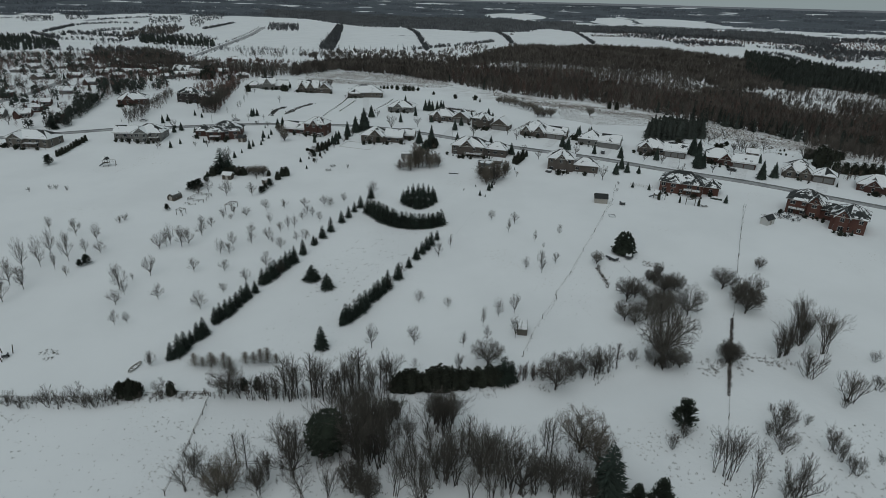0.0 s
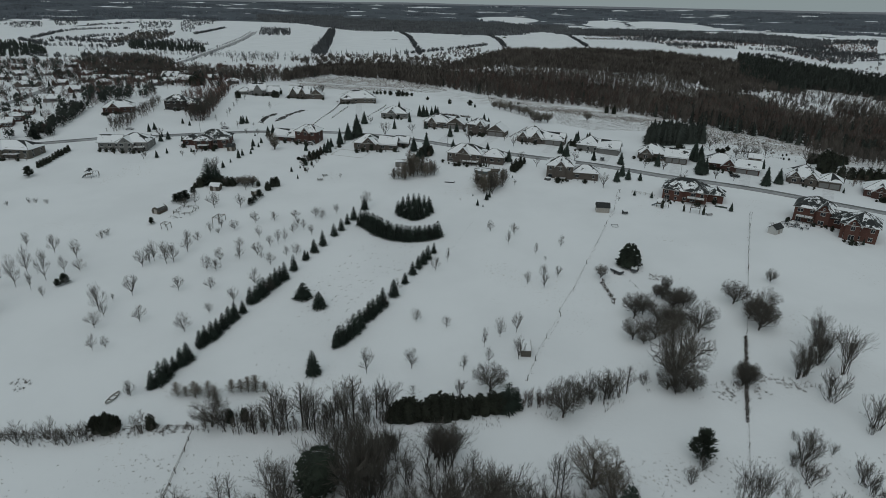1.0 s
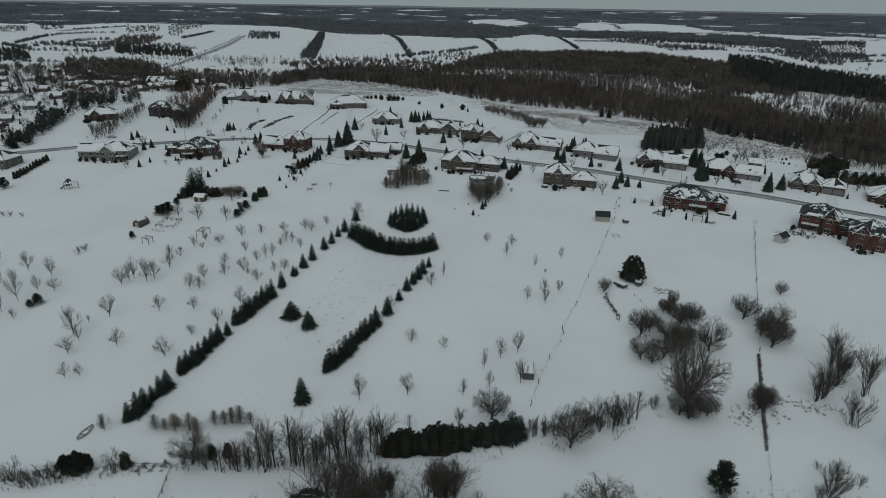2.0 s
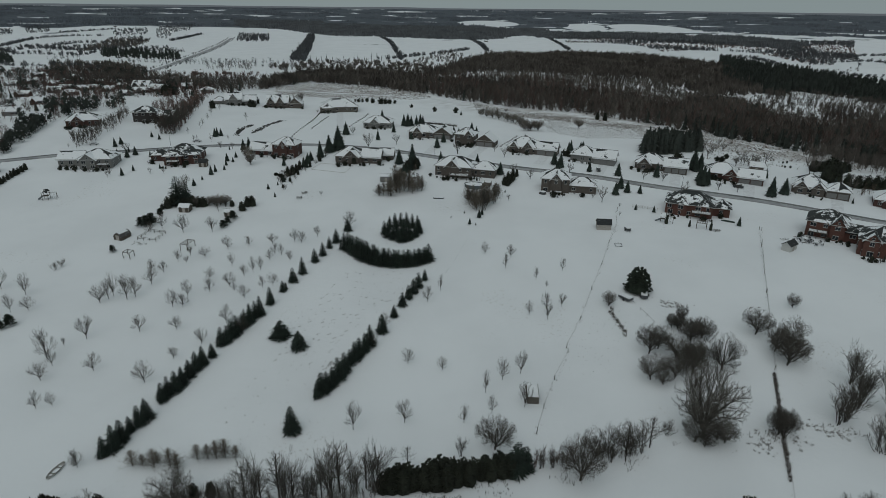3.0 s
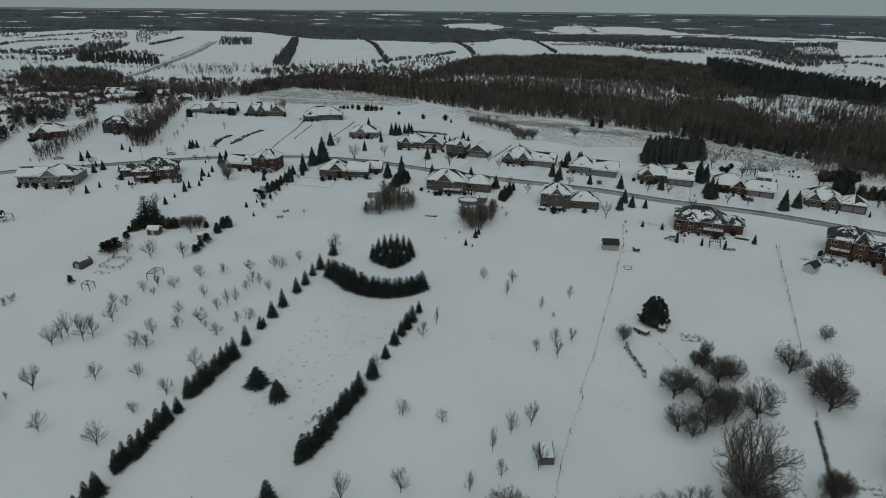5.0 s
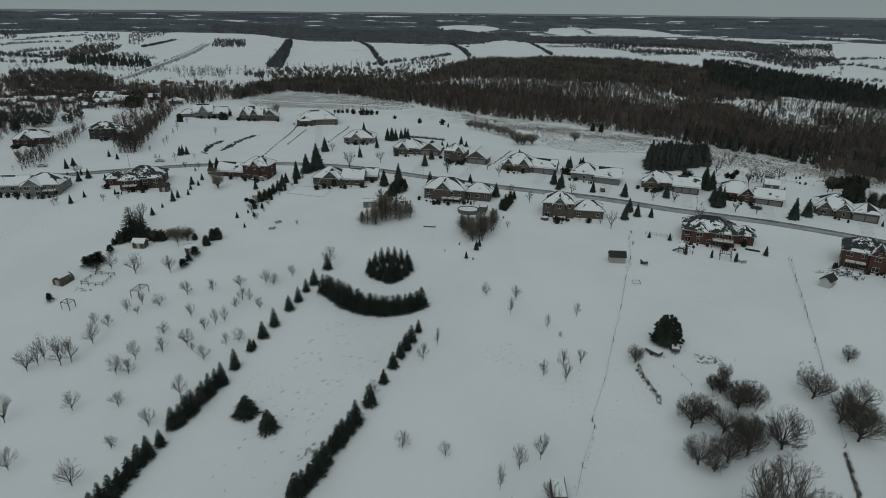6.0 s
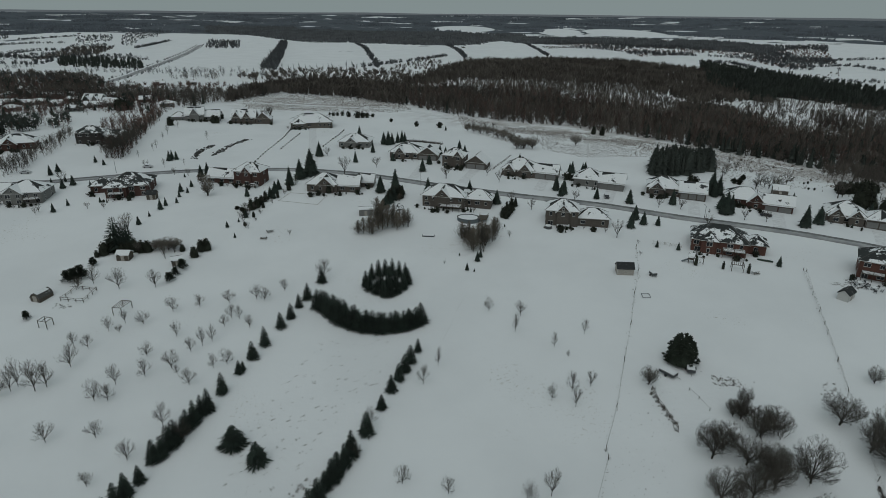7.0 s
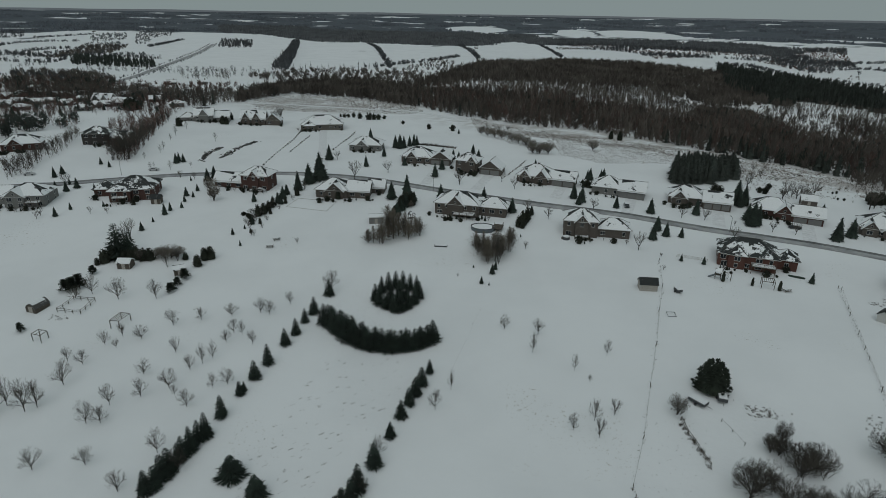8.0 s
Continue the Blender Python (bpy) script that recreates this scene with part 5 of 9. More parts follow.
VILLAGE_PINES = [
    (-233, 405), (-219.6, 404.6), (-217, 429), (-200, 436), (-214, 467), (-246, 463),
    (-253, 441),
]
VILLAGE_BACK = [
    (-305, 497), (-281, 506), (-237, 515), (-190, 498), (-177, 502), (-182, 548),
    (-219, 626), (-291, 644), (-364, 643), (-390, 624),
]
SCRUB_MEADOW = [
    (-132, 570), (-72, 564), (-8, 552), (6, 571), (-6, 636), (-65, 674),
    (-112, 698), (-155, 667),
]
BUSH_ROW = [
    (-58.5, 537.2, 2.9), (-55.2, 534.1, 3.8), (-52.2, 534.2, 3.3), (-48.5, 534.4, 4.3), (-43.3, 528.2, 5.1), (-36.2, 522.3, 6.5),
    (-32.4, 522.5, 5.5), (-29.1, 522.7, 5.1), (-25.1, 526.0, 3.7), (22.3, 470.4, 4.9), (-10.9, 500.2, 3.5), (6.8, 477.4, 4.0),
]
POPLAR_ROW = [
    (-180.8, 960.3), (-143.6, 985.9), (-106.1, 1018.4), (-60.2, 1036.4),
]
FIELD_TREES_FAR = [
    (-274.3, 809.7), (-246.4, 803.4), (-227.3, 804.1), (-206.6, 799.0),
]
FARM_ROW = [
    (-189.4, 865.7), (-142.1, 877.9), (-113.3, 878.4),
]
ROUGH_MID = [
    (-10, 801), (56, 876), (79, 1066), (52, 1279), (7, 1159), (-20, 1007),
]
TOWN_AREA = [
    (-238, 316), (-209, 329), (-228, 436), (-205, 595), (-279, 654), (-356, 630),
    (-432, 589),
]
MARSH = [
    (36, 534), (71, 482), (110, 448), (146, 425), (180, 420), (219, 389),
    (251, 358), (226, 327), (217, 366), (151, 354), (136, 400), (97, 427),
    (59, 456),
]
STUBBLE = [
    (-26, 208), (-5, 209), (-7, 193), (-17, 174), (-28, 157), (-39, 157),
    (-35, 186),
]
SCRUB = [
    (43.6, 466.4), (48.0, 456.4), (57.2, 474.0), (58.1, 449.1), (63.5, 437.8), (63.5, 400.2),
    (66.1, 397.0), (70.7, 403.4), (61.8, 408.7),
]
GREY_SHED_AT = [
    (65.1, 239.0), (69.2, 237.9),
]
WHITE_SHED_AT = [
    (126.9, 220.9), (126.0, 216.2), (130.8, 219.2),
]
HUT_AT = [
    (-96.9, 255.4), (-93.1, 255.3),
]
DARK_SHED_AT = [
    (-107.9, 310.7), (-104.7, 310.6),
]
BOX_SHED_AT = [
    (-20.1, 290.5), (-15.7, 290.3),
]
PERGOLA_AT = [
    (-83.8, 221.6), (-81.3, 221.2), (-80.2, 225.4), (-83.0, 226.1),
]
FRAME_AT = [
    (-100.8, 216.1), (-98.2, 215.2), (-97.7, 217.5), (-100.3, 218.4),
]
CORRAL_AT = [
    (-102.1, 230.1), (-95.2, 228.9), (-94.5, 235.7), (-100.9, 236.7),
]
CART_AT = [
    (76.4, 237.8), (69.0, 224.4),
]
TRAILER_AT = [
    (60.3, 187.4), (66.1, 188.2),
]
CAR_AT = [
    (83.7, 308.0), (-124.2, 355.6), (-174.1, 344.9), (141.6, 285.7), (-68.4, 325.7),
]
POOL_AT = [
    (22.1, 285.3),
]
TUB_AT = [
    (51.4, 276.9),
]
RAFT_AT = [
    (6.0, 271.3),
]
TABLE_AT = [
    (-52.7, 270.9), (-51.6, 276.7), (104.8, 240.3),
]
STAND_AT = [
    (-155.7, 268.7),
]
RINK_AT = [
    (-54.2, 307.9), (-50.9, 317.3), (-35.0, 313.4), (-37.7, 303.0),
]
POLE_AT = [
    (-135.1, 346.9), (5.0, 325.3), (107.3, 303.9), (113.9, 281.3),
]
PLAYSET_AT = [
    (-4.2, 292.8), (92.9, 246.6),
]
HEDGE_ROW_W = [
    (-76.5, 367.2), (-75.9, 388.4), (-75.0, 406.6), (-74.2, 428.2), (-74.5, 444.8), (-75.6, 463.4),
]
HEDGE_ROW_E = [
    (-69.1, 396.9), (-68.7, 406.5), (-67.9, 420.5), (-66.8, 444.7),
]
HEDGE_ROW_F = [
    (-47.1, 402.7), (-45.0, 420.0), (-42.4, 437.7), (-40.8, 458.0),
]
ROCKS_W = [
    (-108.5, 373.5), (-109.9, 384.4), (-109.7, 395.4), (-107.6, 404.8),
]
ROCKS_E = [
    (-100.9, 381.3), (-99.4, 393.6), (-98.3, 409.3), (-94.0, 424.0),
]
LOW_HEDGE = [
    (-1.6, 419.1), (7.9, 415.2), (19.7, 407.9),
]
GARDEN_WALL = [
    (40.8, 350.3), (47.3, 363.0), (54.1, 377.4),
]
BRUSH_A = [
    (74.7, 131.2), (78.7, 132.3), (83.3, 132.9), (86.0, 130.9), (88.9, 129.7), (69.9, 127.8),
    (72.9, 126.5), (78.6, 128.7),
]
BRUSH_B = [
    (71.4, 183.6), (72.9, 182.4), (74.7, 182.6), (132.5, 227.7), (136.4, 225.5), (136.6, 229.5),
    (94.6, 178.0), (-22.2, 158.2),
]
BRUSH_C = [
    (-98.3, 128.6), (-97.5, 129.4), (-96.0, 129.2), (-95.0, 126.8), (-96.7, 126.7),
]
BRUSH_D = [
    (-101.8, 227.7), (-100.1, 227.1), (-98.4, 226.4),
]
TRACKS = [
    (15.6, 229.6), (12.6, 221.6), (10.7, 215.7), (8.1, 208.8), (5.4, 201.2),
]
WEED_LINE = [
    (85.8, 150.9), (81.5, 141.2), (77.1, 131.1), (74.1, 124.2), (71.4, 117.9),
]
BELT_WEEDS = [
    (-25.2, 114.4), (-20.2, 115.6), (-7.0, 116.2), (33.4, 120.2), (42.8, 125.9), (51.8, 128.2),
    (63.0, 128.0), (71.9, 129.4), (82.4, 131.0), (91.1, 128.5), (93.8, 120.6),
]
CONDO = [
    (-257.4, 737.1), (-227.5, 744.0), (-276.6, 712.9), (-1157.6, 2422.9), (-880.0, 2291.7), (164.8, 1753.6),
    (-11.4, 959.0), (78.2, 1348.2), (891.2, 2281.1), (853.1, 2347.4), (1330.0, 2467.4),
]
CLEARING_STRIP = [
    (-10, 739), (45, 723), (108, 696), (167, 693), (229, 695), (243, 613),
    (360, 705), (393, 654), (423, 613), (366, 461), (497, 605), (482, 692),
    (439, 726), (458, 842), (363, 804), (345, 972), (225, 912), (131, 832),
    (51, 810),
]
GARDEN_SCRUB = [
    (151, 354), (172, 350), (180, 329), (193, 316), (206, 303), (249, 355),
    (226, 380), (199, 396), (170, 393),
]
EAST_CEDARS = [
    (200.0, 324.9, 4.4), (204.3, 326.9, 4.1), (206.6, 326.2, 4.7), (207.8, 324.0, 4.9), (205.9, 318.0, 6.1), (204.4, 312.5, 6.8),
    (210.5, 317.5, 5.6), (217.8, 323.2, 4.4), (194.0, 300.6, 8.0), (194.8, 298.9, 7.2), (118.9, 441.9, 5.7), (123.2, 438.2, 5.3),
    (126.6, 321.9, 5.3), (126.9, 318.0, 6.0),
]
EAST_DARK = [
    (188.8, 293.8, 4.3), (190.9, 291.0, 4.9), (194.2, 289.5, 6.0), (197.4, 287.0, 5.7), (201.3, 286.4, 5.9), (204.4, 284.9, 6.5),
    (208.2, 284.4, 6.2), (210.7, 281.9, 6.4),
]
BED_CEDARS = [
    (-61.2, 283.6, 1.8), (-60.5, 287.8, 1.8), (-59.6, 291.7, 2.3), (-58.7, 295.7, 2.3), (-57.7, 300.4, 2.1), (-56.6, 304.8, 2.2),
    (-55.4, 310.6, 2.7), (-54.0, 315.9, 2.5), (-52.6, 321.6, 3.5), (-51.6, 327.6, 4.1),
]
BED_SHRUBS = [
    (-63.7, 286.9, 3.2), (-65.6, 290.7, 3.0), (-63.0, 293.5, 4.1), (-61.9, 298.1, 4.0), (-61.0, 304.3, 3.3), (-59.5, 308.1, 3.4),
    (-61.2, 280.5, 2.7),
]
WEST_HEDGE = [
    (-185.8, 280.3, 3.3), (-185.4, 282.1, 3.3), (-185.6, 284.7, 3.4), (-185.2, 286.5, 3.4), (-185.4, 289.1, 3.1), (-185.6, 291.9, 3.1),
    (-185.8, 294.7, 3.2), (-186.0, 297.5, 3.2), (-185.7, 299.5, 3.2), (-185.9, 302.5, 3.2), (-186.1, 305.5, 3.3),
]
LARCH_PINES = [
    (-9.9, 299.4, 5.6), (-8.4, 304.2, 5.2), (-6.8, 308.0, 5.8), (-5.2, 311.8, 5.8), (-3.3, 314.4, 4.4),
]
EAST_STRIP = [
    (48, 183), (60, 182), (47, 153), (35, 154),
]
LANE_BANK = [
    (-183.4, 337.0), (-178.8, 338.4), (-175.8, 349.6), (-177.3, 371.5), (-180.7, 396.8), (-188.9, 423.2),
    (-195.6, 426.4), (-187.9, 390.0), (-185.8, 367.5), (-188.0, 352.9),
]
WEST_CEDARS = [
    (-212.0, 529.1, 8.1), (-207.9, 526.2, 10.0), (-206.3, 529.9, 8.9), (-205.1, 533.6, 6.1), (-130.1, 484.2, 6.0), (-128.1, 484.9, 5.3),
    (-131.3, 506.0, 5.1), (-152.1, 465.9, 5.7), (196.6, 318.3, 5.8), (200.3, 318.9, 5.5), (204.0, 319.4, 5.6), (191.2, 298.3, 11.2),
    (195.6, 301.7, 9.9), (217.9, 326.2, 4.4),
]
DRIVE_SAPLINGS = [
    (-126.1, 356.2, 4.3), (-125.1, 358.2, 3.5), (-135.5, 373.5, 4.0), (-133.5, 387.6, 4.7), (-134.1, 393.9, 4.8), (-138.6, 415.7, 4.7),
    (-142.4, 433.3, 5.9), (-145.1, 458.7, 4.9), (-117.0, 356.7, 4.9), (-109.1, 361.0, 3.3), (-116.0, 421.4, 5.8),
]
EAST_EDGE = [
    (218, 363), (223, 326), (227, 300), (233, 281), (296, 365), (264, 392),
]
WOOD_W_DARK = [
    (-615, 766), (-576, 791), (-553, 822), (-555, 880), (-653, 1024), (-757, 1101),
    (-844, 1057),
]
TOWN_BELT = [
    (-449, 568), (-391, 611), (-363, 665), (-293, 687), (-334, 785), (-426, 783),
    (-485, 762), (-551, 701),
]
HEDGE_WB = [
    (-743.5, 1158.4), (-720.4, 1227.7), (-666.6, 1320.9),
]
YARD_DOMES = [
    (-87.6, 263.9, 4.0), (-85.2, 263.0, 4.8), (-83.0, 262.9, 5.0), (-81.1, 263.7, 4.1),
]
DOME_TREES = [
    (32.9, 99.6, 12.4), (35.5, 95.0, 11.5), (36.9, 91.0, 7.5),
]
PINE_CLUSTER = [
    (-218.4, 328.2, 6.2), (-213.9, 324.7, 6.4), (-221.9, 335.8, 6.3), (-218.2, 335.9, 6.6),
]
HEDGE_LA = [
    (-839, 1283), (-969, 1607), (-965, 1755), (-894, 1798),
]
HEDGE_LB = [
    (-801, 1306), (-766, 1327), (-783, 1449), (-750, 1497),
]
HEDGE_LC = [
    (-657, 1041), (-624, 1057), (-551, 1033), (-569, 1129),
]
HEDGE_LD = [
    (-823, 1228), (-677, 1073),
]
HEDGE_LE = [
    (-549, 835), (-513, 825), (-457, 823), (-410, 808),
]
HEDGE_LF = [
    (-492, 1061), (-528, 1200), (-433, 1155),
]
HEDGE_LG = [
    (-1093, 1933), (-1071, 2227),
]
HEDGE_LH = [
    (-1359, 1891), (-1274, 2010),
]
COPSE_A = [
    (-784, 1574), (-824, 1725), (-783, 1787), (-671, 1568), (-620, 1411), (-566, 1180), (-583, 1170),
]
COPSE_B = [
    (-1010, 2098), (-1080, 2346), (-1004, 2342), (-827, 1924), (-830, 1798), (-856, 1782),
]
COPSE_C = [
    (-940, 2267), (-1112, 2784), (-1004, 2672), (-999, 2808), (-816, 2240), (-788, 2044), (-681, 1697), (-701, 1686),
]
COPSE_D = [
    (-1503, 2441), (-1490, 2587), (-1152, 1993), (-1154, 1890),
]
COPSE_E = [
    (-1390, 2032), (-1372, 2167), (-1145, 1804), (-1169, 1705),
]
EAST_COUNTRY = [
    (503, 2299), (669, 2368), (836, 2365), (1018, 2304), (1140, 2075), (1403, 2063), (774, 1112), (731, 1154),
    (751, 1394), (720, 1610), (556, 1512), (546, 1748), (404, 1830),
]
FAR_FIELDS = [
    [(689, 3242), (899, 3271), (753, 2602), (563, 2553)],
    [(870, 3167), (1218, 3300), (1155, 2597), (773, 2396)],
    [(158, 3459), (486, 3530), (442, 2935), (142, 2853)],
]
EAST_FIELDS = [
    [(399, 1805), (523, 1894), (601, 1788), (563, 1533), (399, 1367), (351, 1417)],
    [(743, 1655), (841, 1707), (786, 1472), (730, 1154), (700, 1111), (650, 1267), (687, 1436)],
    [(811, 1287), (916, 1327), (807, 1162), (785, 1173)],
    [(1163, 2603), (1063, 2417), (934, 2687), (692, 2492)],
]
VILLAGE_HOUSES = [
    (-329.1, 496.4, 20), (-384.7, 548.2, 17), (-257.2, 410.4, 11), (-251.1, 373.4, 14), (-245.8, 347.2, 12), (-258.7, 344.2, 11),
    (-306.0, 541.7, 13), (-272.8, 464.6, 12), (-377.9, 622.4, 16), (-378.3, 599.8, 13), (-288.2, 393.2, 12), (-246.2, 359.2, 10),
    (-398.4, 590.3, 13), (-333.5, 636.9, 14), (-271.6, 585.2, 15), (-305.9, 616.5, 14), (-361.3, 672.9, 14), (-412.4, 696.6, 15),
    (-446.8, 661.0, 15), (-292.9, 560.0, 13),
]
VILLAGE_STREET = [
    (-283, 350), (-281.8, 379.2), (-280.1, 404.1), (-294.3, 450.6), (-328.9, 553.3), (-335.9, 614.0),
]
PINE_BANK = [
    (-215.5, 326.3), (-209.4, 323.9), (-208.3, 333.4), (-213.9, 358.8), (-219.0, 380.6), (-231.9, 392.9), (-228.8, 371.4), (-221.0, 346.2),
]
VILLAGE_PINE_SPOTS = [
    (-299.2, 426.7), (-306.2, 432.2), (-231.5, 346.1), (-267.5, 395.2), (-279.9, 382.7), (-285.5, 387.2), (-262.4, 363.6), (-215.7, 322.9),
    (-254.2, 391.2), (-274.9, 439.5), (-350.8, 516.5), (-367.7, 528.6), (-276.7, 472.1), (-295.9, 399.4), (-257.6, 366.9), (-248.7, 352.1), (-239.4, 393.1),
]
HEDGE_WD = [
    (-798.1, 1277.8), (-723.7, 1245.7), (-623.0, 1178.8), (-578.0, 1236.8),
]
HEDGE_WG = [
    (-431.6, 906.6), (-371.6, 896.4), (-294.1, 900.4), (-201.1, 910.7),
]
DENSE_BUSH = [
    (75.7, 130.4, 6.5), (77.6, 130.9, 5.9),
]
STUBBLE_NEAR = [
    (-47, 135), (-42, 153), (-32, 170), (-23, 159), (-21, 136), (-35, 130),
]
HOUSE_BANK = [
    (-163, 390), (-148, 366), (-140, 364), (-152, 421), (-172, 508), (-177, 483),
    (-187, 474), (-187, 450),
]
VILLAGE_FILL = [
    (-247, 455), (-226, 491), (-173, 507), (-172, 563), (-239, 657), (-328, 674),
    (-398, 672), (-260, 455),
]
VILLAGE_EDGE = [
    (-365, 620), (-297, 631), (-207, 625), (-171, 672), (-190, 741), (-278, 743),
    (-356, 728), (-447, 748),
]
BELT_MORE = [
    (23.5, 123.7, 7.6), (27.9, 123.9, 8.7), (31.5, 124.7, 8.9), (35.6, 125.6, 8.8), (38.5, 125.9, 8.9), (42.2, 126.8, 8.8),
    (45.7, 127.0, 9.0), (17.2, 122.4, 6.1), (-15.7, 122.5, 6.7),
]


# ---- roads ----
ribbon("road", [(-300, 283), (-235, 306)] + ROAD_LINE + [(187, 242), (240, 205), (330, 150)], 5.0, 0.12, ASPHALT, "grey slushy country road between snow banks", "road")
wet = [(x + 0.5, y + 1.5) for x, y in [(-300, 283), (-235, 306)] + ROAD_LINE + [(187, 242), (240, 205), (330, 150)]]
ribbon("wheel_track", wet, 2.0, 0.2, WET_ASPHALT, "dark wet wheel track along the snowy road", "road", 0.02)
ribbon("farm_road", FAR_ROAD, 9.0, 0.3, ASPHALT, "straight grey farm road across snowy fields", "road", step=40)
ribbon("back_road", BACK_ROAD, 6.0, 0.15, PACKED, "snow dusted lane below the houses", "road", step=12)

# ---- the hedgerow and thicket at the near edge of the fields ----
plant_all("shrub", HEDGEROW, "hedgerow shrubs", 1.05)
plant_all("larch", SAPLINGS, "hedgerow saplings", 1.5, "small tan leafless larch sapling in the snow")
plant_all("stems", BELT_TREES[::2], "hedgerow trees", 0.9)
plant_all("slim", BELT_TREES[1::2], "hedgerow trees", 1.5, jitter=1.0)
plant_all("wood", BELT_TREES[4:20:2], "hedgerow trees", 1.1, jitter=1.5)
plant_all("wood", BELT_MORE[4:8:2], "hedgerow trees", 1.2)
plant_all("oak", [(x, y + 0.5, h * 0.85) for x, y, h in BELT_MORE[3:6:2]], "hedgerow trees", 0.85, "leafless grey tree in the hedgerow")
plant_all("oak", BELT_OAKS, "hedgerow oaks", 1.0)
plant_all("cedar", [(x, y, h * 0.78) for x, y, h in CEDARS[:10]] + CEDARS[15:], "cedar hedge", 1.35)
plant_all("cedar", [(x, y, h * 1.08) for x, y, h in CEDARS[10:13]] + [(17.2, 121.9, 4.8), (12.4, 121.8, 4.6), (15.2, 122.6, 4.9)], "cedar hedge", 1.5, "low dark cedar towards the end of a hedge")
plant_all("cedar", [(x + 1.0, y + 1.4, h * 0.72) for x, y, h in CEDARS[:10]], "cedar hedge", 1.4)
plant_all("spruce", [(18.8, 122.2, 8.2), (20.6, 122.9, 6.4), (17.4, 121.9, 5.6)], "cedar hedge", 1.3, "pointed dark cedar at the end of a hedge")
stuff("hedgerow_brush", along([(-47, 114.2), (-36, 113.6), (-24, 114.4), (-8, 117)], 0.42, 140, 1.5), "fine", (1.2, 5.0), WOOD_TWIG, "tangled dark undergrowth along a leafless hedgerow", "undergrowth", 140, 0.9)
stuff("hedgerow_brush", along([(-94, 108.6), (-78, 109.3), (-66, 111.5), (-49, 114)], 0.6, 143, 1.6), "fine", (0.6, 2.6), WOOD_TWIG, "low brown brush along a leafless hedgerow", "undergrowth", 143, 1.2)
stuff("hedgerow_brush", along([(21.5, 123.6), (26, 124.0), (31, 124.8)], 0.3, 141, 0.9), "fine", (2.5, 5.4), BROWN_TWIG, "dense upright brown brush at the end of a hedge", "undergrowth", 141, 0.6)
stuff("hedgerow_brush", along([(32, 125), (38, 126), (47, 128)], 0.6, 142, 1.2), "fine", (1.0, 3.6), WOOD_TWIG, "thin brown brush along a leafless hedgerow", "undergrowth", 142, 0.9)
plant_all("spreading", JUNIPERS, "juniper clump", 0.75)
thicket = THICKET + THICKET_B
plant_all("stems", thicket[::4], "thicket trees", 1.0)
plant_all("wood", thicket[1::2] + thicket[2::4], "thicket trees", 1.35)
plant_all("oak", thicket[3::6], "thicket trees", 0.8, "leafless grey tree in a dense thicket")
plant_all("fruit", thicket[7::8], "thicket trees", 0.8, "leafless grey tree in a dense thicket")
plant_all("wood", thicket[::3], "thicket trees", 1.3, jitter=2.0)
plant_all("stems", [(x + 1.2, y + 1.6, h * 0.98) for x, y, h in THICKET[8:16]], "thicket trees", 0.7)
plant_all("wood", [(-19.4, 107.2, 11.0), (-15.6, 106.4, 12.2), (-12.8, 107.0, 11.6), (-10.4, 105.6, 10.2), (-6.8, 105.0, 9.8), (3.0, 104.4, 11.4), (5.8, 104.8, 10.8), (0.8, 104.0, 9.2), (-17.2, 103.8, 12.6), (-14.0, 101.6, 13.4), (-21.4, 101.2, 10.6), (-9.0, 101.4, 12.8)], "thicket trees", 1.25)
plant_all("stems", [(-18.0, 106.0, 10.4), (-13.8, 105.2, 11.2), (4.6, 103.6, 11.6), (-11.4, 103.4, 12.0)], "thicket trees", 1.05)
stuff("thicket_brush", [(x, y) for x, y in along([(-31, 92), (-15, 98), (-4, 96), (14, 91), (28, 88)], 0.35, 144, 5.0)], "fine", (1.2, 4.6), WOOD_TWIG, "tangled dark undergrowth in a leafless thicket", "undergrowth", 144, 0.9)
plant_all("slim", SLIM_TREES, "thicket saplings", 1.0)
plant_all("tan_oak", WILLOW, "thicket willows", 0.85)
plant_all("ball", [(-19.2, 97.2, 9.6)], "", 0.98)
plant_all("pine", DARK_PINES, "meadow pines", 1.1, "small dark round-crowned pine in the snowy meadow")
plant_all("spruce", BIG_SPRUCE, "", 1.2)
plant_all("shrub", MEADOW_SHRUBS, "meadow shrubs", 1.0)
plant_all("wood", [(x - 0.5, y + 0.4, h * 0.95) for x, y, h in MEADOW_SHRUBS if h > 4], "meadow shrubs", 1.0, "upright leafless shrub with fine steep twigs")
plant_all("stems", [(x, y, h * 1.1) for x, y, h in MEADOW_TREES], "meadow trees", 1.05)
plant_all("wood", [(x + 1.0, y + 0.8, h * 0.95) for x, y, h in MEADOW_TREES], "meadow trees", 1.0, "upright leafless tree with steep fine branches")
for x, y, height, breadth in GROVE_OAKS:
    plant("oak", x, y, height, breadth * 0.84, "grove oaks")
plant_all("oak", DENSE_BUSH, "meadow shrubs", 0.9, "dense dark leafless bush at a fence line")
plant_all("tan_oak", DOME_TREES, "meadow trees", 0.9, "rounded leafless tree with dense fine tan twigs")
plant_all("wood", [(58.5, 94.2, 10.9), (60.2, 93.3, 12.6), (60.8, 92.1, 12.8), (62.6, 94.1, 11.0), (66.7, 93.2, 9.2), (62.7, 86.6, 10.7)], "upright meadow trees", 0.75, "upright leafless tree with steep fine branches")
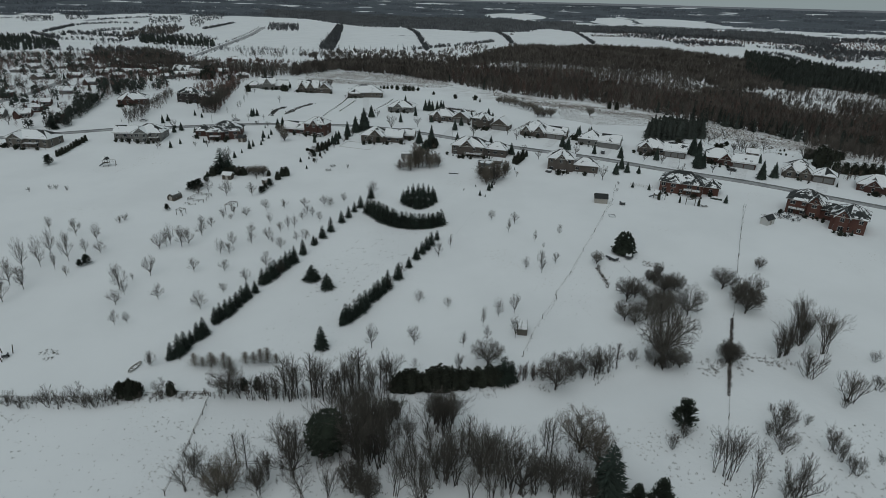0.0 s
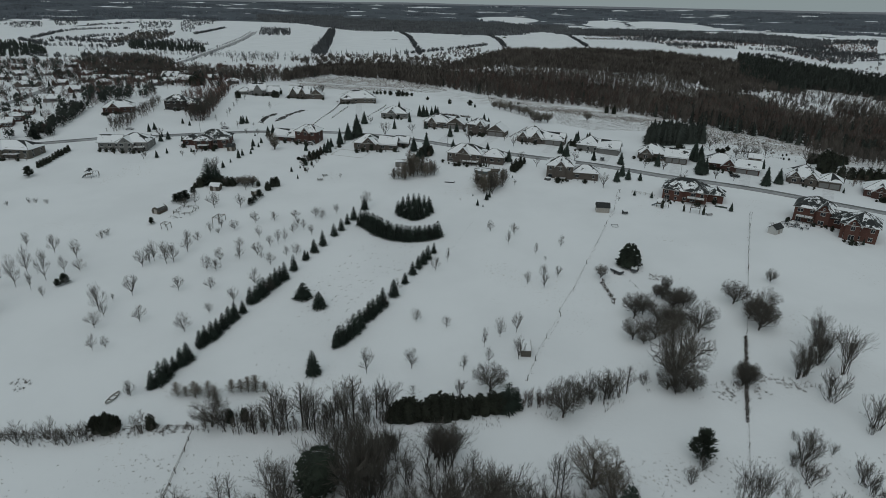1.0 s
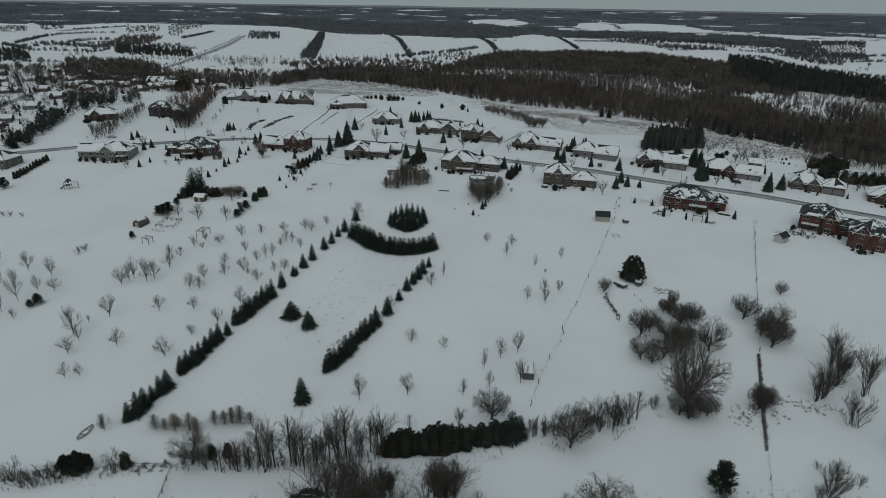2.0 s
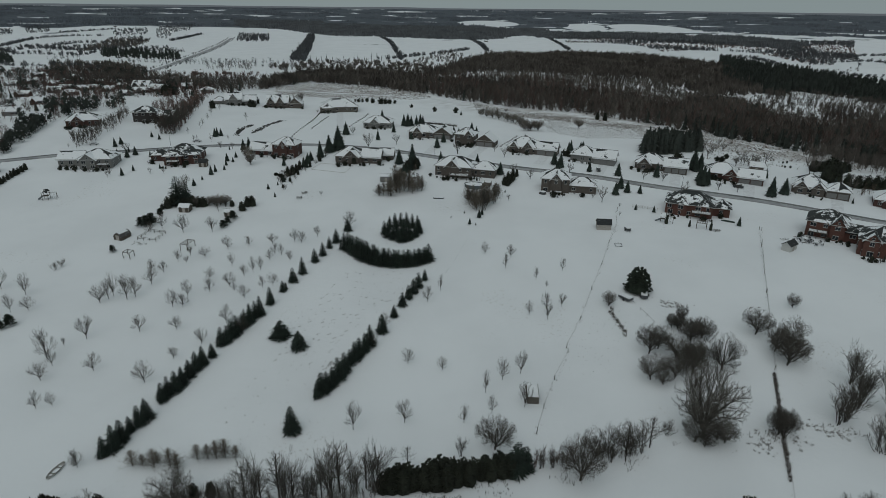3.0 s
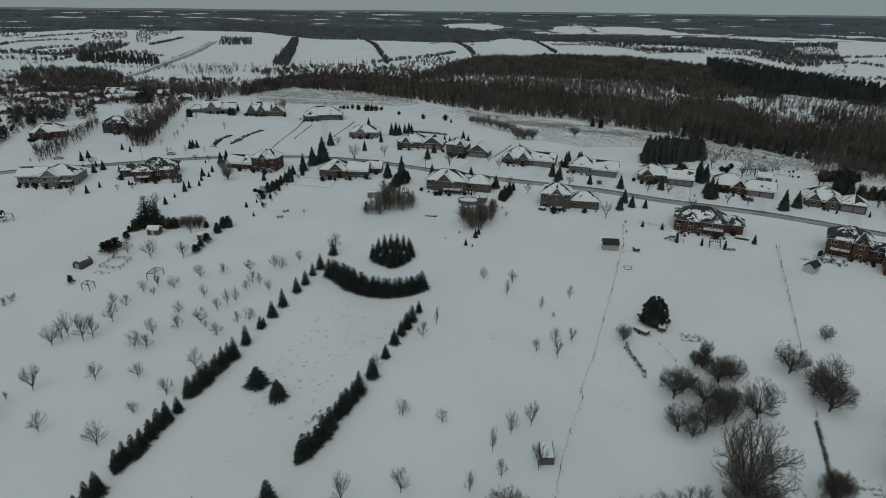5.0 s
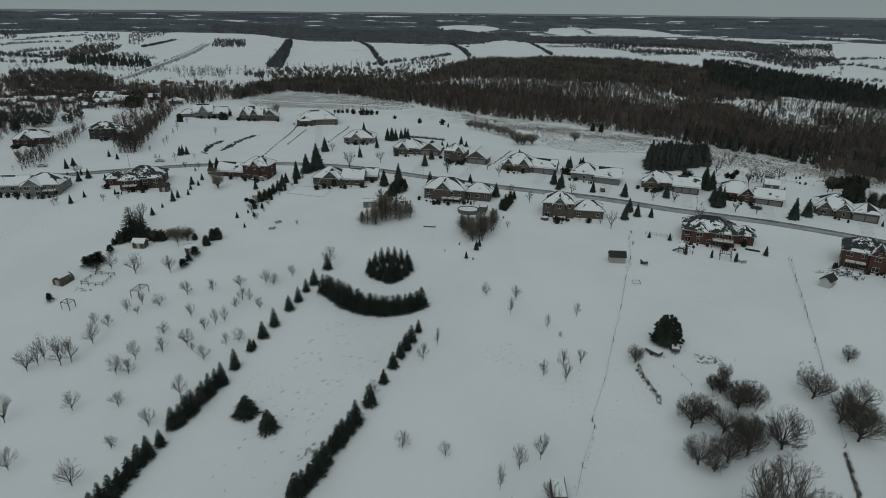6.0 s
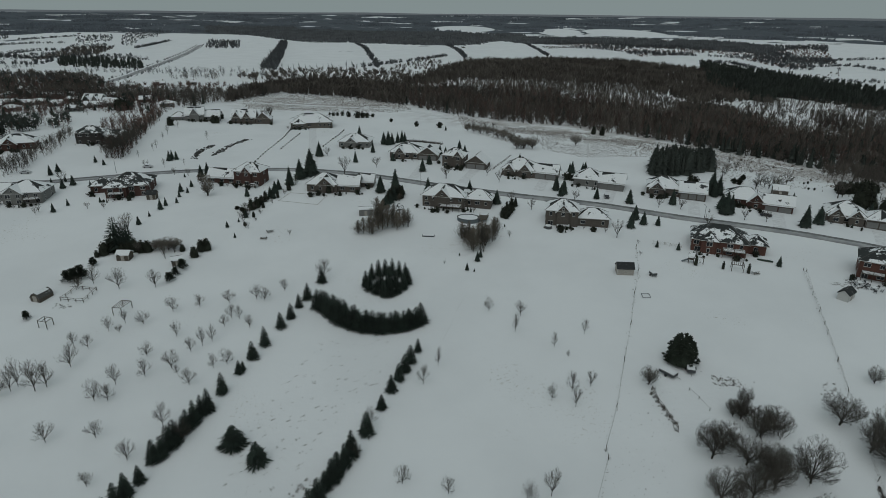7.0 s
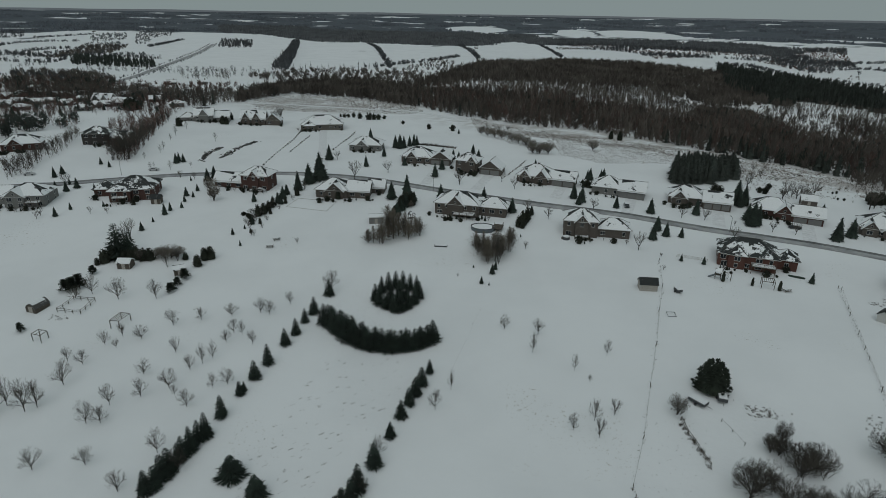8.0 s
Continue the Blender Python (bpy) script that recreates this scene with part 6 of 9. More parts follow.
plant_all("oak", GROVE_SHRUBS + [(57.6, 129.6, 6.5), (62.4, 129.8, 6.0), (60.6, 133.4, 9.0), (59.0, 127.9, 4.5), (61.4, 151.0, 7.5), (64.4, 158.8, 7.5), (92.6, 156.6, 7.5)], "grove shrubs", 1.0, "dense rounded leafless shrub in an oak grove")
plant_all("shrub", GROVE_SHRUBS[:5], "grove shrubs", 1.0, jitter=1.5)
plant_all("fruit", [(-13.4, 165.6, 4.5), (-10.6, 175.0, 5.0), (-28.0, 240.8, 7.5), (-49.0, 172.0, 6.0)], "bare trees in the spruce rows", 0.7)
plant_all("round", [(x, y, h * 1.05) for x, y, h in ROUND_PINE], "", 1.1, "big round dark evergreen above parked trailers in snow")

# ---- the fields: spruce rows, arc, ring, orchard ----
plant_all("spruce", SPRUCE_ROW, "west spruce row", 1.28)
plant_all("spruce", SPRUCE_ROW_EAST, "east spruce row", 1.25)
plant_all("spruce", [(x, y, h * 0.92) for x, y, h in FIELD_SPRUCES[:2]], "evergreens in the open field", 2.05, "bushy dark evergreen in the open snow field")
plant_all("spruce", FIELD_SPRUCES[2:], "evergreens in the open field", 1.5)
plant_all("spruce", [(x, y + 0.8, h * 0.98) for x, y, h in ARC_HEDGE], "curved spruce hedge", 1.45)
plant_all("spruce", RING_SPRUCES, "ring of spruces", 1.2)
for x, y, height, breadth in FIELD_TREES:
    plant("fruit", x, y, height, breadth, "trees in the open field")
for x, y, height, breadth in ORCHARD:
    plant("fruit", x, y, height * 0.94, breadth, "orchard trees")
plant_all("shrub", FAR_ORCHARD_BUSH, "orchard shrubs", 1.1)
plant_all("cedar", [(x, y, h * 0.8) for x, y, h in YARD_HEDGE], "yard hedge", 1.6)
plant_all("tan_oak", YARD_DOMES, "yard domes", 1.5, "brown domed leafless bush in a yard hedge")
plant_all("spruce", [(-100.1, 264.0, 12.5), (-97.4, 266.0, 8.5)], "pines in the yard hedge", 1.45, "tall dark irregular spruce above a yard hedge")
plant_all("stems", YARD_BARE, "yard trees", 0.8)
plant_all("pine", [(x, y, h * 1.05) for x, y, h in YARD_JUNIPERS], "yard junipers", 1.35, "low bushy dark pine in a snowy yard")

# ---- gardens along the road ----
plant_all("small_spruce", [(x, y, h * 0.92) for x, y, h in STREET_SPRUCES], "garden spruces", 1.25)
plant_all("small_spruce", LAWN_SPRUCES, "small garden spruces", 1.25)
plant_all("larch", [(x, y, h * planter.uniform(0.75, 1.05)) for x, y, h in LARCHES], "larch clumps", 1.15, jitter=1.8)
plant_all("larch", [(x, y, h * 0.8) for x, y, h in LARCHES[::2]], "larch clumps", 1.5, jitter=2.5)
plant_all("small_spruce", LARCH_PINES, "larch clumps", 1.6, "dark spruce behind a larch clump")
plant_all("shrub", LARCHES[2:24:3], "larch clumps", 0.5, jitter=2.0)
plant_all("cedar", EAST_CEDARS + EAST_DARK + WEST_CEDARS, "cedars behind the houses", 1.5)
plant_all("slim", DRIVE_SAPLINGS, "saplings along the drive", 1.3)
plant_all("spruce", PINE_CLUSTER, "village pines", 1.7, "full dark pine in a village garden")
stuff("village_pines", scatter(PINE_BANK, 4.2, 34), "broad", (5, 8.5), WOOD_CONIFER_MAT, "dense bank of dark pines beside a village lane", "forest", 34, 1.3)
plant_all("cedar", BED_CEDARS[::2], "garden bed cedars", 1.3, jitter=1.2)
plant_all("shrub", BED_CEDARS[1::2], "garden bed shrubs", 1.0, jitter=1.5)
plant_all("cedar", WEST_HEDGE, "hedge beside the western bungalow", 1.3)
plant_all("shrub", BED_SHRUBS, "garden bed shrubs", 0.9)
plant_all("cedar", YARD_CEDARS, "garden cedars", 1.2)
plant_all("village", STREET_TREES, "garden trees", 0.85, "bare leafless tree in a snowy garden")
plant_all("stems", NEAR_WOOD_TREES, "roadside trees", 0.8)
plant_all("village", [(149.9, 337.1, 6.5), (158.7, 350, 6), (163.5, 327.6, 7.5), (164.3, 321.9, 7), (166.2, 317.8, 8), (189.2, 310.1, 10), (192.7, 312, 8.5), (190.5, 280.5, 7), (154.1, 352.3, 6), (168.8, 359.2, 5), (158, 322, 6), (171, 329, 6.5)], "trees behind the eastern houses", 1.0, "bare leafless tree behind a bungalow")
plant_all("tan_oak", [(39.3, 454.8, 6), (42.9, 449.2, 7), (46.4, 443.7, 7.5), (49.9, 438.5, 7), (54.9, 428.3, 6.5), (58.2, 423.5, 7.5), (61.3, 418.9, 7), (63.8, 409.8, 6.5), (69.2, 393.6, 8.5), (64.6, 394.5, 8), (60.6, 394, 7), (96.4, 403.6, 7)], "trees along the upper meadow", 0.95, "bare grey brown tree at a meadow edge")
plant_all("spreading", [(-68.7, 299.2, 1.7), (-65.3, 296, 1.9), (-63.3, 301.5, 2.2), (-61, 303.3, 2.6), (-59.7, 307.8, 2.8), (-66.6, 297.8, 1.6), (-62.6, 299.4, 2.4), (-64, 292.4, 1.8)], "garden bed junipers", 1.3)
plant_all("fruit", [(-62.2, 302.4, 3.4), (-64.5, 298.6, 3.0), (-60.2, 305.6, 3.6), (-66.4, 300.6, 2.6)], "garden bed shrubs", 1.1, "leafless dark shrub in a snowy garden bed")
plant_all("small_spruce", [(-58.3, 312.4, 5), (-57.2, 317.1, 5.5), (-56.6, 322, 5)], "garden spruces", 1.4)
plant_all("tan_oak", [(-84.3, 315.0, 8.5), (-88.8, 325, 8.0)], "willows beside the brick house", 0.75, "tan leafless willow beside a brick house")
plant_all("cedar", [(-10.9, 299.1, 4), (-9, 304.4, 5), (-6.9, 309.8, 6), (-4.1, 309.9, 5.5), (-12.4, 295.5, 3.4), (-8.4, 307, 5)], "larch clumps", 1.3, "dark cedar behind a larch clump")
plant_all("cedar", [(36.9, 286.4, 2.8), (38.7, 290.2, 3.2), (40.6, 294.3, 3.2), (42.8, 299, 2.8), (37.7, 288.3, 3.2), (39.7, 292.4, 3.3)], "long clipped cedar clump", 1.5, "dark cedar in a long snowy garden clump")
plant_all("small_spruce", [(77.9, 342.5, 6), (85.1, 345.3, 5), (132.1, 312.2, 10.5), (134.6, 311, 9), (125.4, 288.4, 7.5), (128.8, 289.4, 8.5)], "garden spruces", 1.2)
plant_all("bush", [(73.1, 332.8, 4.5), (74.8, 331.6, 3.6)], "garden shrubs", 1.1, "round dark evergreen beside a garage")
plant_all("bush", [(191.1, 336.5, 1.6), (194.1, 337.9, 1.8), (185.1, 324.2, 1.5), (187.5, 323.6, 1.6)], "small evergreens on a back lot", 0.7)
plant_all("spreading", [(151.3, 329, 3), (153, 327.6, 3.4), (154.6, 330, 2.6), (160, 336.6, 3)], "evergreens on a back lot", 0.9)

# ---- woods and hedgerows far off ----
stuff("spruce_plantation", scatter(PLANTATION_AREA, 2.4, 3), "fir", (8.2, 11), WOOD_CONIFER_MAT, "square block of tightly planted dark spruces", "plantation", 3, 1.6)
stuff("hardwood_forest", scatter(WOOD_MAIN, 5.0, 5), "bare", (5, 13), WOOD_TWIG, "dense leafless grey brown hardwood forest", "forest", 5, 1.4)
stuff("hardwood_forest", scatter(WOOD_BACK, 6.5, 6, [WOOD_CLEARING]), "crown", (9, 15), WOOD_TWIG, "dense leafless hardwood forest beyond a clearing", "forest", 6, 1.1)
stuff("hardwood_forest", scatter(WOOD_EAST, 4.9, 7), "bare", (5, 13), WOOD_TWIG, "leafless swampy hardwood forest", "forest", 7, 1.3)
stuff("conifer_forest", scatter(WOOD_CONIFER, 6.5, 8), "conifer", (11, 18), WOOD_CONIFER_MAT, "dark conifer forest edging snowy fields", "forest", 8, 1.5)
stuff("forest_undergrowth", scatter(WOOD_MAIN, 5.2, 24) + scatter(WOOD_EAST, 5.2, 25, keep=0.9), "crown", (2.5, 7), WOOD_TWIG, "tangled undergrowth of the leafless forest", "undergrowth", 24, 1.3)
stuff("aspen_trees", scatter(WOOD_MAIN, 9, 26, clump=0.4) + scatter(WOOD_EAST, 9, 27, clump=0.4), "fine", (9, 14), BROWN_TWIG, "brown aspens among darker forest trees", "forest", 26, 1.0)
stuff("hardwood_forest", scatter(WOOD_EAST_BACK, 6, 9, keep=0.7), "bare", (9, 14), WOOD_TWIG, "thin leafless forest with snow between the trees", "forest", 9, 1.3)
stuff("conifer_forest", scatter(WOOD_EAST, 12, 17, keep=0.8), "conifer", (8, 13), WOOD_CONIFER_MAT, "dark cedars mixed into the leafless forest", "forest", 17, 1.1)
stuff("conifer_forest", scatter(WOOD_MAIN, 22, 18), "conifer", (8, 12), WOOD_CONIFER_MAT, "scattered dark conifers among leafless trees", "forest", 18, 1.1)
stuff("tree_belt", scatter(BELT_CENTRE, 4.6, 10), "crown", (6, 13), WOOD_TWIG, "dark leafless tree belt behind the houses", "forest", 10, 1.15)
stuff("tree_belt", scatter(BELT_CENTRE, 19, 11), "fir", (6, 10), WOOD_CONIFER_MAT, "conifers in the tree belt behind the houses", "forest", 11, 1.2)
stuff("tree_belt", scatter(BELT_WEST, 4.4, 12), "fine", (5, 11), WOOD_TWIG, "leafless tree belt at the village edge", "forest", 12, 1.3)
stuff("tree_belt", scatter(BELT_WEST, 19, 13), "fir", (5, 10), WOOD_CONIFER_MAT, "conifers in the tree belt at the village edge", "forest", 13, 1.2)
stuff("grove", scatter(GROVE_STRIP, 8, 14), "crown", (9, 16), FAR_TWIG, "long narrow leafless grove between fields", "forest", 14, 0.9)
stuff("spruce_plantation", scatter(PLANTATION_WEST, 8, 15, keep=0.8), "conifer", (7, 11), WOOD_CONIFER_MAT, "rows of dark conifers between white fields", "plantation", 15, 1.3)
stuff("hardwood_forest", scatter(WOOD_WEST_A, 9, 16) + scatter(WOOD_WEST_B, 10, 19) + scatter(WOOD_WEST_C, 8, 20), "crown", (3, 9), WOOD_TWIG, "leafless woods west of the village", "forest", 16, 1.3)
stuff("conifer_forest", scatter(WOOD_WEST_A, 18, 21) + scatter(WOOD_WEST_C, 18, 22), "conifer", (5, 8), WOOD_CONIFER_MAT, "dark conifers west of the village", "forest", 21, 1.3)
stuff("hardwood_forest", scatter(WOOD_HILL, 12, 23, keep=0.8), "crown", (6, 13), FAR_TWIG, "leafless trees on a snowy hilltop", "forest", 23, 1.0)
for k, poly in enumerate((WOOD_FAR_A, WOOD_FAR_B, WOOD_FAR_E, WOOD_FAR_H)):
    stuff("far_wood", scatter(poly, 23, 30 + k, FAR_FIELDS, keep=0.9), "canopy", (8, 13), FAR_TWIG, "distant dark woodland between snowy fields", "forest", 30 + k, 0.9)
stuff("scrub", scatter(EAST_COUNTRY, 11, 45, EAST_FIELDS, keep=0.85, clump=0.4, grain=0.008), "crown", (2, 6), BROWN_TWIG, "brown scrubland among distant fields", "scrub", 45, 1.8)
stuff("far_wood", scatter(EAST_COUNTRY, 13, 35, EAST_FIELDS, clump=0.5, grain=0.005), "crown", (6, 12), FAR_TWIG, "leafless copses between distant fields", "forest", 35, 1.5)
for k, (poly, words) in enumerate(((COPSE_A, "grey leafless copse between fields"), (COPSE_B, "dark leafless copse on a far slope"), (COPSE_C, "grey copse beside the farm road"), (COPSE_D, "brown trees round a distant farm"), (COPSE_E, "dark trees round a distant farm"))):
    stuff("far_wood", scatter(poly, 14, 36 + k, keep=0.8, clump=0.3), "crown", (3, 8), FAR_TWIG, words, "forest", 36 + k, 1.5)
stuff("thicket_strip", scatter(NEAR_STRIP, 2.5, 46, keep=0.85), "fine", (2.5, 7.5), BROWN_TWIG, "dense leafless strip of trees beside a lane", "forest", 46, 1.1)
stuff("village_pines", scatter(VILLAGE_PINES, 6.5, 47, keep=0.85, clump=0.36, grain=0.06), "broad", (6, 10), WOOD_CONIFER_MAT, "dark pines round the village houses", "forest", 47, 1.2)
stuff("village_hardwoods", scatter(VILLAGE_PINES, 8, 48) + scatter(VILLAGE_BACK, 5.5, 49, keep=0.8, clump=0.3, grain=0.04), "fine", (3, 7.5), BROWN_TWIG, "leafless trees round the village houses", "forest", 48, 1.2)
stuff("village_pines", scatter(VILLAGE_BACK, 13, 44, clump=0.4, grain=0.04), "broad", (4, 8), WOOD_CONIFER_MAT, "dark conifers between village gardens", "forest", 44, 1.2)
plant_all("bush", BUSH_ROW, "row of dark bushes", 0.8)
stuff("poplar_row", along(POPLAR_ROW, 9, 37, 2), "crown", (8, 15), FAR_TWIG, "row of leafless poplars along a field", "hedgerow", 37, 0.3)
stuff("field_trees", along(FIELD_TREES_FAR, 6, 38, 12), "fine", (6, 14), WOOD_TWIG, "tall leafless trees along a field edge", "hedgerow", 38, 1.4)
stuff("field_hedgerow", along(FARM_ROW, 4, 39, 6), "fine", (3, 8), WOOD_TWIG, "low leafless hedgerow along a field", "hedgerow", 39, 1.3)
stuff("rough_scrub", scatter(ROUGH_MID, 9, 29, keep=0.7, clump=0.35), "crown", (2, 8), WOOD_TWIG, "rough scrub and young trees between fields", "scrub", 29, 1.3)
stuff("meadow_scrub", scatter(SCRUB_MEADOW, 1.7, 28, keep=0.9, clump=0.2), "tuft", (0.25, 1.0), SCRUB_TWIG, "brown scrub over rough snowy ground", "scrub", 28, 1.2)
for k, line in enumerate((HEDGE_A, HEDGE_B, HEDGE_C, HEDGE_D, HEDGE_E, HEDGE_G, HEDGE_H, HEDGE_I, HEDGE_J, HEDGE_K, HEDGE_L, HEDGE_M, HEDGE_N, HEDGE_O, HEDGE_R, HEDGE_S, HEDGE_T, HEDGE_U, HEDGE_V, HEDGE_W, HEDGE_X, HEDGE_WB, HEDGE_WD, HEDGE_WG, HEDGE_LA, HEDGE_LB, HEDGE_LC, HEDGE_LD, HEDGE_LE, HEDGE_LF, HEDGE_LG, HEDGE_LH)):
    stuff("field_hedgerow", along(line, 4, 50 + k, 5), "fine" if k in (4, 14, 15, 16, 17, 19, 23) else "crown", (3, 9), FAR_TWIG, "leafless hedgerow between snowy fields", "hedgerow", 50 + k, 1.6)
plant_all("shrub", [(x + planter.uniform(-5, 5), y + planter.uniform(-5, 5), planter.uniform(2.5, 5)) for x, y in SCRUB for k in range(3)], "shrubs at the marsh edge", 1.1)
BELT_BEHIND = [(-205, 830), (-160, 950), (-100, 1010), (-30, 975), (34, 900), (46, 815), (-10, 800), (-60, 840), (-110, 850), (-150, 790)]
stuff("tree_belt", scatter(BELT_BEHIND, 9, 145, keep=0.8, clump=0.3), "crown", (4, 10), WOOD_TWIG, "patchy leafless woods beyond the tree belt", "forest", 145, 1.4)
stuff("meadow_scrub", scatter(SCRUB_MEADOW, 4.2, 146, keep=0.8, clump=0.35), "scrub", (0.4, 1.6), SCRUB_TWIG, "low brown bushes over rough snowy ground", "scrub", 146, 1.3)
UPPER_MEADOW = [(40, 540), (58, 482), (95, 451), (124, 436), (138, 409), (152, 380), (132, 374), (92, 372), (69, 396), (53, 424), (38, 470)]
stuff("marsh_grass", scatter(UPPER_MEADOW, 1.25, 147, keep=0.9, clump=0.36, grain=0.05), "tuft", (0.2, 0.8), SCRUB_TWIG, "dry brown growth in streaks on a snowy meadow", "grass", 147, 1.3)
BACK_LOTS = [(173, 396), (204, 388), (232, 368), (216, 337), (186, 326), (169, 321), (142, 321), (150, 350)]
stuff("marsh_grass", scatter(BACK_LOTS, 1.5, 148, keep=0.8, clump=0.42, grain=0.06), "tuft", (0.15, 0.7), SCRUB_TWIG, "dry brown weeds in snowy back lots", "grass", 148, 1.3)
stuff("garden_scrub", scatter([(206, 308), (222, 298), (203, 272), (188, 274)], 2.2, 149, keep=0.8), "fine", (1.2, 4.5), SCRUB_TWIG, "bank of tangled brown brush beside a garden", "scrub", 149, 1.1)
stuff("marsh_grass", scatter(MARSH, 1.25, 71, keep=0.8, clump=0.28), "tuft", (0.25, 0.95), SCRUB_TWIG, "dry brown marsh growth pricking through snow", "grass", 71, 1.2)
FOREST_GAPS, openings = [], FOREST_GAPS
for k, poly in enumerate(openings):
    stuff("clearing_scrub", scatter(poly, 3.4, 110 + k, keep=0.75, clump=0.4, grain=0.035), "fine", (1.0, 4.5), SCRUB_TWIG, "brown brush pricking through a snowy forest opening", "scrub", 110 + k, 1.4)
    stuff("clearing_trees", scatter(poly, 5.0 if k < 2 else 8.0, 120 + k, keep=0.9, clump=0.3, grain=0.02), "bare", (4, 10), WOOD_TWIG, "thin young trees in a snowy forest opening", "forest", 120 + k, 1.2)
FOREST_GAPS = openings
stuff("conifer_forest", along([(176, 430), (195, 416), (222, 396), (246, 366), (256, 345)], 2.2, 125, 8), "conifer", (7, 12.5), WOOD_CONIFER_MAT, "dark cedars along the forest edge", "forest", 125, 1.3)
stuff("clearing_scrub", scatter(CLEARING_STRIP, 5, 74, keep=0.85), "crown", (0.8, 4.5), WOOD_TWIG, "young growth and brush in a snowy clearing", "scrub", 74, 1.3)
stuff("hardwood_forest", scatter(CLEARING_STRIP, 5, 76, clump=0.5, grain=0.008), "bare", (6, 12), WOOD_TWIG, "leafless copses across a snowy clearing", "forest", 76, 1.3)
stuff("thicket_strip", scatter(HOUSE_BANK, 4.2, 89, keep=0.9), "fine", (3.5, 9), BROWN_TWIG, "dense brown leafless trees round a brick house", "forest", 89, 1.2)
stuff("tree_belt", scatter([(-426, 846), (-391, 872), (-322, 758), (-302, 674), (-311, 653), (-337, 668)], 8, 150, keep=0.85, clump=0.46, grain=0.03), "crown", (4, 9), WOOD_TWIG, "dark leafless wood between the village and a field", "forest", 150, 1.3)
stuff("village_hardwoods", scatter(VILLAGE_FILL, 6.5, 93, keep=0.8, clump=0.4), "fine", (3, 8), BROWN_TWIG, "brown leafless trees between village houses", "forest", 93, 1.3)
stuff("tree_belt", scatter(VILLAGE_EDGE, 8.5, 94, keep=0.8, clump=0.38, grain=0.03), "crown", (3, 7), BROWN_TWIG, "brown leafless woods behind the village", "forest", 94, 1.3)
stuff("thicket_strip", scatter(LANE_BANK, 3.2, 77, keep=0.8), "fine", (2.5, 7.5), WOOD_TWIG, "leafless bank of trees beside a village lane", "forest", 77, 1.2)
road_sides = [(x + s * 9, y) for s in (-1, 1) for x, y in along(FAR_ROAD, 9, 78, 2.5)]
stuff("field_hedgerow", road_sides, "crown", (1, 4), FAR_TWIG, "thin hedges along the farm road", "hedgerow", 78, 1.2)
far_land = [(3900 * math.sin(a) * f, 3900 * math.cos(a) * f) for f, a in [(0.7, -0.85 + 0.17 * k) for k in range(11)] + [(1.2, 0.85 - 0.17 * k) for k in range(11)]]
# the haze over this forest is part of its twig colour
stuff("distant_forest", scatter(far_land, 46, 79, FAR_FIELDS, clump=0.55, grain=0.0035), "canopy", (7, 13), HAZE_TINTED_TWIG, "endless hazy woodland towards the horizon", "forest", 79, 1.1)
stuff("hardwood_forest", scatter(EAST_EDGE, 4, 82), "bare", (5, 11), WOOD_TWIG, "leafless forest edge behind the eastern gardens", "forest", 82, 1.2)
stuff("village_hardwoods", scatter(TOWN_AREA, 8, 83, keep=0.75, clump=0.4, grain=0.05) + scatter(TOWN_BELT, 6.0, 84, clump=0.36, grain=0.03), "fine", (3, 8), BROWN_TWIG, "leafless garden trees all over the village", "forest", 83, 1.3)
stuff("village_pines", VILLAGE_PINE_SPOTS + scatter(TOWN_AREA, 36, 85) + scatter(TOWN_BELT, 18, 86), "broad", (5.5, 9.5), WOOD_CONIFER_MAT, "dark conifers in village gardens", "forest", 85, 1.25)
stuff("conifer_forest", scatter(WOOD_W_DARK, 10, 87), "conifer", (6, 11), WOOD_CONIFER_MAT, "dark wood beyond the village", "forest", 87, 1.5)
stuff("garden_scrub", scatter(GARDEN_SCRUB, 7, 75, keep=0.5), "scrub", (0.8, 3), SCRUB_TWIG, "scattered brown bushes behind the gardens", "scrub", 75, 1.0)
stuff("clearing_brush", scatter(WOOD_CLEARING, 6, 72, keep=0.6), "scrub", (1, 4), SCRUB_TWIG, "brush in a snowy forest clearing", "scrub", 72, 1.2)
stuff("stubble", scatter(STUBBLE_NEAR, 2.2, 88, keep=0.5, clump=0.42), "tuft", (0.1, 0.36), GRASS, "dry stalks pricking through field snow", "grass", 88, 1.3)
stuff("stubble", [(x + k * 0.3, y + k * 0.2) for x, y in scatter(STUBBLE, 1.9, 73, keep=0.42, clump=0.44) for k in range(1 + int(abs(x * 7.3 + y * 3.1)) % 3)], "tuft", (0.08, 0.38), GRASS, "dry grass stubble pricking through the snow", "grass", 73, 1.3)


